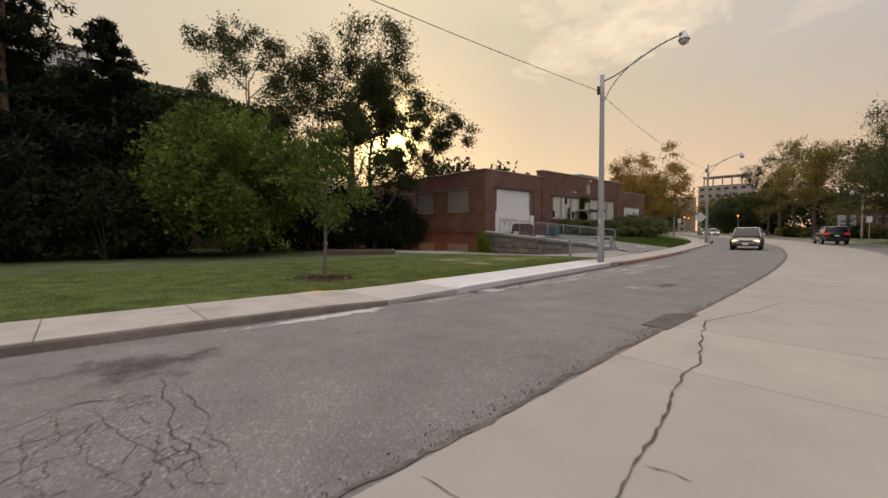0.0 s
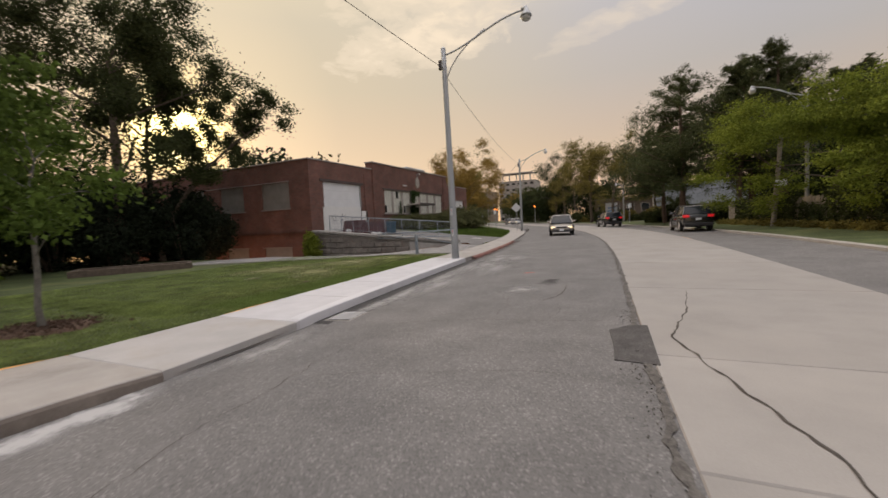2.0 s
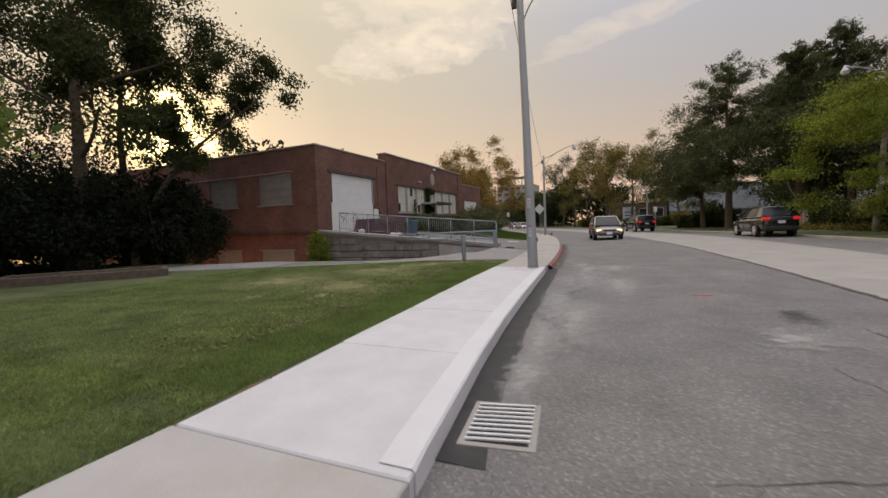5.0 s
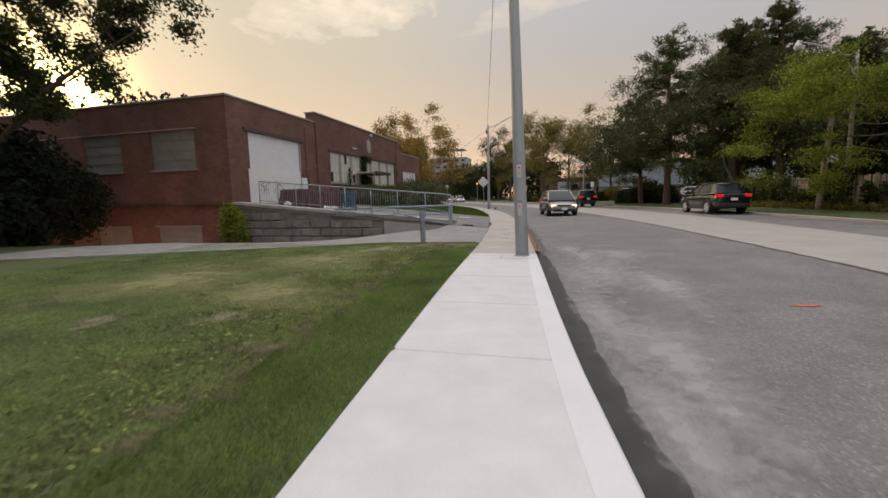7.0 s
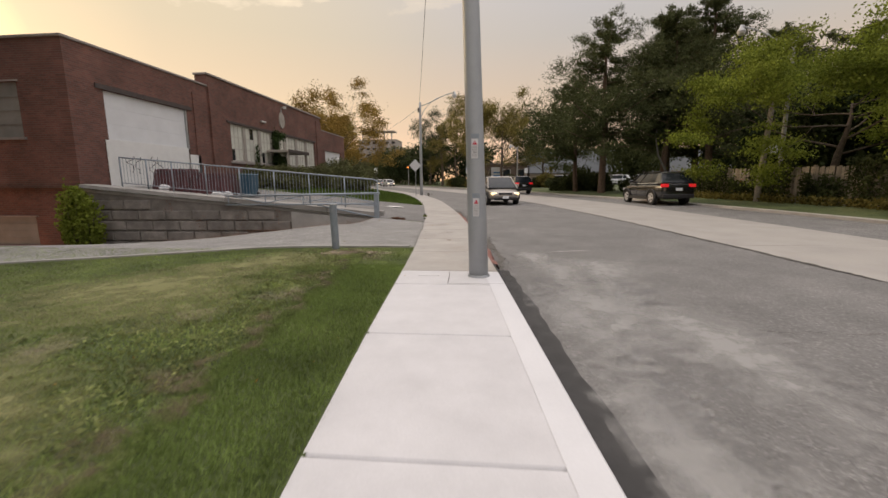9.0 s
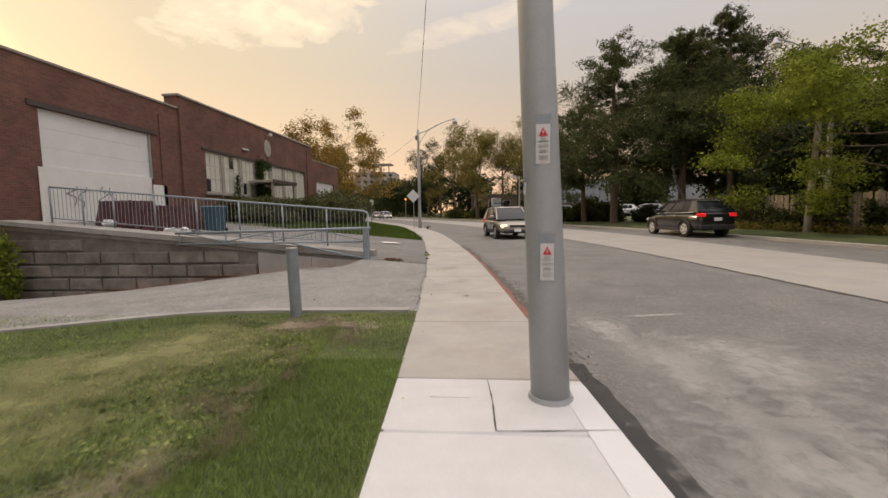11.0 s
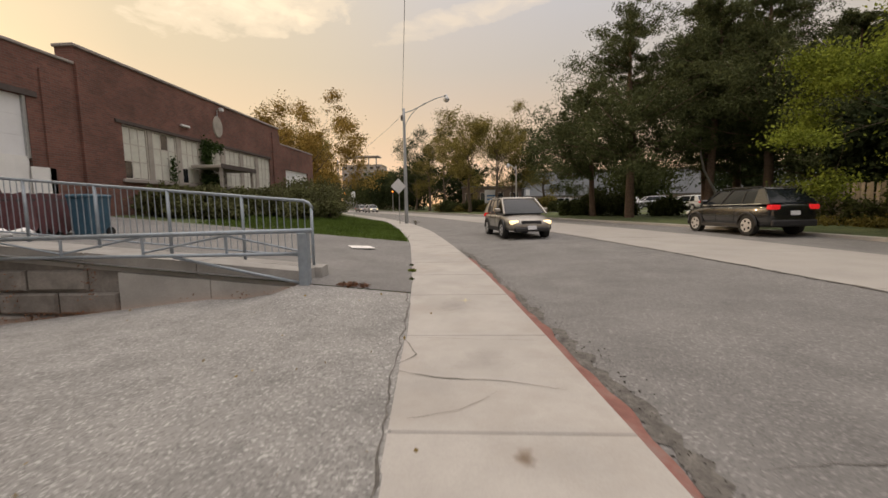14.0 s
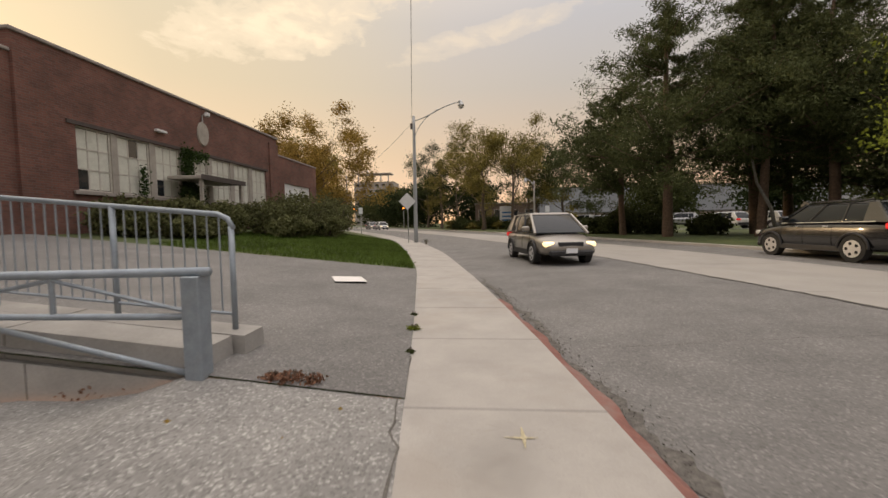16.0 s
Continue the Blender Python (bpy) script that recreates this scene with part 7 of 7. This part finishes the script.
def crazing(x0, x1, y0, y1, step, keep, width, seed):
    """A net of fine cracks round small broken pieces of asphalt."""
    rng = random.Random(seed)
    nx, ny = int((x1 - x0) / step), int((y1 - y0) / step)
    node = {(i, j): (x0 + (i + rng.uniform(-0.45, 0.45)) * step * (x1 - x0) / (nx * step), y0 + (j + rng.uniform(-0.45, 0.45)) * step) for i in range(nx + 1) for j in range(ny + 1)}
    g = Geo()
    for (i, j), a in node.items():
        for q in ((i + 1, j), (i, j + 1)):
            if q not in node or rng.random() > keep * (1 - 0.6 * abs(2 * j / ny - 1) ** 2):
                continue
            b = node[q]
            d = math.hypot(b[0] - a[0], b[1] - a[1]) or 1
            ux, uy = -(b[1] - a[1]) / d, (b[0] - a[0]) / d
            n, o, k = 5, 0.0, len(g.v)
            for r in range(n + 1):
                o = rng.uniform(-0.02, 0.02) if 0 < r < n else 0.0
                w = width * rng.uniform(0.2, 1.0)
                cx, cy = a[0] + (b[0] - a[0]) * r / n + ux * o, a[1] + (b[1] - a[1]) * r / n + uy * o
                for s in (-1, 1):
                    px, py = cx + ux * w * s / 2, cy + uy * w * s / 2
                    g.v.append((px, py, road_z(px, py) + 0.0045))
            for r in range(n):
                g.f.append((k + 2 * r, k + 2 * r + 1, k + 2 * r + 3, k + 2 * r + 2))
    return tagged(part("road_crack", g, M["joint"]), "net of fine alligator cracks in the asphalt", kind="structure")


crazing(-3.4, -1.3, -0.7, 0.5, 0.2, 0.42, 0.011, 391)
crazing(-2.1, -1.2, 0.1, 0.6, 0.13, 0.55, 0.012, 392)


def stain(cx, cy, rx, ry, rz, zf, mat, name, label, lift=0.007):
    g = Geo()
    n, rings = 28, 5
    ca, sa = math.cos(radians(rz)), math.sin(radians(rz))
    for r in range(rings):
        u = r / (rings - 1)
        for k in range(n):
            a = 2 * math.pi * k / n
            wob = 1 + 0.12 * math.sin(3 * a + cx) + 0.08 * math.sin(7 * a + cy)
            x, y = math.cos(a) * rx * u * wob, math.sin(a) * ry * u * wob
            px, py = cx + x * ca - y * sa, cy + x * sa + y * ca
            g.v.append((px, py, zf(px, py) + lift))
    for r in range(rings - 1):
        for k in range(n):
            l = (k + 1) % n
            g.f.append((r * n + k, (r + 1) * n + k, (r + 1) * n + l, r * n + l))
    me = g.mesh(name, mat)
    at = me.attributes.new("fade", "FLOAT", "POINT")
    at.data.foreach_set("value", [1 - r / (rings - 1) for r in range(rings) for _ in range(n)])
    return tagged(new(name, me), label, kind="structure")


stain(-5.52, 3.3, 0.3, 2.3, 3, road_z, M["white_stain"], "road_stain", "white cement wash along the kerb")
stain(-5.6, 6.0, 0.25, 1.4, 6, road_z, M["dust_stain"], "road_stain", "pale dusty gutter", 0.008)
for k, (x, y, a, b) in enumerate(((-6.0, 10.2, 0.36, 2.0), (-6.2, 12.6, 0.42, 2.2), (-6.3, 15.2, 0.55, 2.0), (-5.75, 11.5, 0.6, 2.2), (-5.9, 15.6, 0.75, 2.0), (-6.1, 17.6, 0.75, 1.6), (-5.2, 14.5, 0.7, 2.2), (-5.4, 17.5, 0.9, 1.6), (-6.4, 18.7, 0.4, 1.0), (-5.9, 8.8, 0.3, 1.0), (-3.4, 10.6, 0.5, 0.6))):
    stain(x, y, a, b, 6, road_z, M["dust_stain"], "road_stain", "pale dust smeared on the asphalt", 0.0075 + 0.0005 * k)
stain(-4.2, 0.4, 1.1, 1.3, 0, road_z, M["dark_stain"], "road_stain", "dark damp patch on the asphalt", 0.0085)
stain(-3.0, 11.8, 0.5, 0.9, 0, road_z, M["dark_stain"], "road_stain", "dark scuffed patch on the asphalt", 0.0085)
stain(-6.9, 6.0, 0.45, 0.35, 20, wz, M["rust_stain"], "pavement_stain", "brownish stain on the sidewalk", 0.004)
stain(-7.0, 4.2, 0.5, 0.9, 10, wz, M["walk_dirt"], "pavement_stain", "grey dirt worn into the old sidewalk", 0.0045)
stain(-6.7, 1.6, 0.5, 1.1, 4, wz, M["walk_dirt"], "pavement_stain", "grey dirt worn into the old sidewalk", 0.0045)
stain(-7.9, 17.9, 0.5, 0.7, 0, wz, M["walk_dirt"], "pavement_stain", "grey dirt worn into the old sidewalk", 0.0045)
stain(-8.3, 21.4, 0.35, 0.6, 0, wz, M["walk_dirt"], "pavement_stain", "grey dirt worn into the old sidewalk", 0.0045)
stain(-8.6, 23.3, 0.5, 0.6, 0, wz, M["walk_dirt"], "pavement_stain", "grey dirt worn into the old sidewalk", 0.0045)
stain(-8.15, 20.1, 0.1, 0.14, 0, wz, M["rust_stain"], "pavement_stain", "brown blotch on the sidewalk", 0.004)
stain(-10.0, 18.4, 1.3, 0.55, 8, lawn_z, stain_material("bare_soil_patch", (0.22, 0.17, 0.12), scale=3.0, peak=0.9), "lawn_stain", "bare worn soil at the lawn's corner", 0.02)
patch = Geo()
ring = [(-0.93 - 0.03, 6.45), (-1.38, 6.5), (-1.42, 7.1), (-1.5, 7.7), (-1.28, 8.0), (-1.05, 8.05)]
patch.prism([(x, y, road_z(x, y) - 0.02) for x, y in reversed(ring)][::-1], [(x, y, road_z(x, y) + 0.012) for x, y in ring])
structure("road_patch", patch, M["asphalt_patch"], "dark asphalt patch beside the concrete lane")
crack([(-4.05, 13.3), (-3.72, 13.35)], 0.13, road_z, 380, "road_mark", M["red_mark"], "red spray-paint dash on the road", 0.01)
crack([(-6.0, 19.3), (-5.2, 19.35)], 0.1, road_z, 381, "road_mark", M["white_mark"], "worn white paint dash on the road", 0.01)
crack([(-8.58, 23.55), (-8.38, 23.55)], 0.03, wz, 382, "pavement_mark", M["yellow_mark"], "faded yellow cross on the sidewalk", 0.01)
crack([(-8.47, 23.43), (-8.47, 23.67)], 0.03, lambda x, y: wz(x, y) + 0.001, 383, "pavement_mark", M["yellow_mark"], "faded yellow cross on the sidewalk", 0.01)
cover = tagged(part("utility_cover", Geo().box(-8.3, 16.45, walk_z(16.5) - 0.02, -8.0, 16.6, walk_z(16.5) + 0.004), M["walk_new"]), "small flush concrete utility cover", kind="structure")

# ---- grass, weeds and litter ----
rngg = np.random.default_rng(77)


def blades(name, label, n, y0, y1, wmin, wmax, power, h, mat, zf, w=0.006):
    yv = rngg.uniform(y0, y1, n)
    off = wmin + (wmax - wmin) * rngg.uniform(0, 1, n) ** power
    ytab = np.linspace(y0, y1, 60)
    xv = np.interp(yv, ytab, [walk_l(v) for v in ytab]) - off
    zv = np.array([zf(float(a), float(b)) for a, b in zip(xv, yv)])
    hh = rngg.uniform(0.5, 1.2, n) * h
    ang = rngg.uniform(0, 6.283, n)
    lean = rngg.normal(size=(n, 2)) * 0.5 * hh[:, None]
    v = np.empty((n, 3, 3))
    cx, sx = np.cos(ang) * w, np.sin(ang) * w
    v[:, 0] = np.column_stack([xv - cx, yv - sx, zv - 0.005])
    v[:, 1] = np.column_stack([xv + cx, yv + sx, zv - 0.005])
    v[:, 2] = np.column_stack([xv + lean[:, 0], yv + lean[:, 1], zv + hh])
    me = bpy.data.meshes.new(name)
    me.vertices.add(n * 3)
    me.vertices.foreach_set("co", v.reshape(-1))
    me.loops.add(n * 3)
    me.loops.foreach_set("vertex_index", np.arange(n * 3, dtype=np.int32))
    me.polygons.add(n)
    me.polygons.foreach_set("loop_start", np.arange(0, n * 3, 3, dtype=np.int32))
    me.update(calc_edges=True)
    me.materials.append(mat)
    return tagged(new(name, me), label, "grass", kind="stuff")


blades("lawn_blades", "short mown grass blades of the lawn", 230000, 6.5, 18.9, 0.85, 9.0, 1.5, 0.032, M["blade"], lawn_z, 0.005)
blades("lawn_blades_south", "short grass blades beside the old sidewalk", 160000, -3.0, 7.4, 0.0, 9.0, 1.5, 0.032, M["blade"], lawn_z, 0.006)
blades("new_sod", "strip of thick fresh sod along the new sidewalk", 62000, 7.3, 17.2, 0.0, 0.98, 1.0, 0.042, M["sod"], lawn_z, 0.005)
blades("north_lawn_blades", "longer unmown grass of the north lawn", 45000, 32.1, 50, 0.05, 7.5, 1.2, 0.13, M["leaf_green"], upper_z, 0.012)
blades("corner_blades", "thin worn grass at the lawn corner", 5000, 17.2, 18.95, 0.0, 1.1, 1.0, 0.03, M["blade"], lawn_z, 0.005)
# loose soil beside the sod, in broken patches
dry = stain_material("dry_turf_patch", (0.3, 0.26, 0.17), scale=6.0, peak=0.5)
turf = stain_material("yellowing_turf", (0.24, 0.235, 0.1), scale=3.5, lo=0.25, hi=0.6, peak=0.75)
soil = stain_material("soil_patch", (0.135, 0.1, 0.06), scale=9.0, peak=0.5)
for k, (o, y, a, b, m) in enumerate(((1.3, 15.4, 0.5, 0.7, dry), (1.9, 14.6, 0.55, 0.5, dry), (1.35, 16.3, 0.4, 0.5, soil), (1.25, 13.2, 0.3, 0.6, soil), (2.6, 13.6, 0.5, 0.5, dry), (0.7, 17.9, 0.7, 0.6, soil), (1.2, 18.5, 0.9, 0.35, soil), (0.5, 18.3, 0.35, 0.3, dry), (3.4, 15.8, 0.6, 0.5, dry), (3.2, 15.6, 2.0, 1.9, turf), (4.8, 13.2, 1.8, 2.0, turf), (2.4, 17.4, 1.5, 1.1, turf), (2.4, 12.6, 1.0, 1.6, turf), (2.2, 11.4, 0.5, 0.6, dry), (1.15, 10.6, 0.3, 0.8, soil), (3.6, 11.0, 0.7, 0.5, dry))):
    stain(walk_l(y) - o, y, a, b, 20 * k, lawn_z, m, "lawn_stain", "patch of dry thin turf and soil", 0.018 + 0.0006 * k)
for k in range(26):
    y = 9.2 + k * 0.33
    stain(walk_l(y) - 1.0 - 0.12 * math.sin(k * 2.1), y, 0.24 + 0.07 * math.sin(k * 1.3), 0.36, 25 * math.sin(k * 3.3), lawn_z, soil, "lawn_stain", "bare brown soil beside the new sod", 0.024 + 0.0004 * k)
nc = 6500
cy = rngg.uniform(8.0, 18.2, nc)
cl = np.array([(walk_l(float(v)) - 1.12 - abs(rngg.normal()) * 0.85, float(v), 0.0) for v in cy])
cl[:, 2] = [lawn_z(float(a), float(b)) + 0.015 for a, b in cl[:, :2]]
clov = thing("clover_weeds", "pale broad-leaved weeds scattered in the lawn", "weeds", kind="stuff")
leaves("foliage", cl, rngg.uniform(0.01, 0.034, nc), M["leaf_weed"], clov, rngg, aspect=0.5)
for k, (x, y, s, h, m) in enumerate(((-9.5, 25.95, 0.1, 0.05, "leaf_lime"), (-10.16, 24.14, 0.12, 0.07, "leaf_dry"), (-10.0, 24.15, 0.1, 0.06, "leaf_dry"), (-12.0, 46.4, 0.3, 0.25, "leaf_elm"), (-10.3, 24.13, 0.09, 0.05, "leaf_dry"), (-9.4, 25.1, 0.04, 0.03, "leaf_elm"), (-9.62, 26.7, 0.05, 0.03, "leaf_elm"))):
    shrub((x, y, upper_z(x, y) if x < walk_l(y) else walk_z(y)), s, s, h, 400 + k, M[m], "small weed tuft growing from a paving joint", count=220, leaf=0.016, name="weed", group="weeds in the paving")
nl = 130
cs = np.column_stack([np.zeros(nl), rngg.uniform(4, 24, nl), np.zeros(nl)])
for i in range(nl):
    yv = float(cs[i, 1])
    xv = walk_l(yv) - abs(rngg.normal()) * 2.2 + 0.3
    cs[i] = (xv, yv, (walk_z(yv) if xv > walk_l(yv) else (lawn_z(xv, yv) if yv < 19 else lower_z(xv, yv))) + 0.02)
grit = []
for i in range(1700):
    yv = float(rngg.uniform(17.0, 30.0))
    xv = kerb(yv) + 0.14 + abs(float(rngg.normal())) * 0.15
    grit.append((xv, yv, road_z(xv, yv) + 0.012))
for i in range(1100):
    yv = float(rngg.uniform(-1.0, 9.0))
    xv = med_l(yv) - 0.05 - abs(float(rngg.normal())) * 0.12
    grit.append((xv, yv, road_z(xv, yv) + 0.01))
gg = thing("gutter_grit", "loose grit and crumbled asphalt along the joints", "gravel", kind="stuff")
leaves("stones", grit, rngg.uniform(0.003, 0.012, len(grit)), M["crumble"], gg, rngg, aspect=0.8)
fallen = thing("fallen_leaves", "scattered dry fallen leaves on lawn and driveway", "leaves", kind="stuff")
leaves("foliage", cs, rngg.uniform(0.008, 0.02, nl), M["leaf_gold"], fallen, rngg, aspect=0.7)
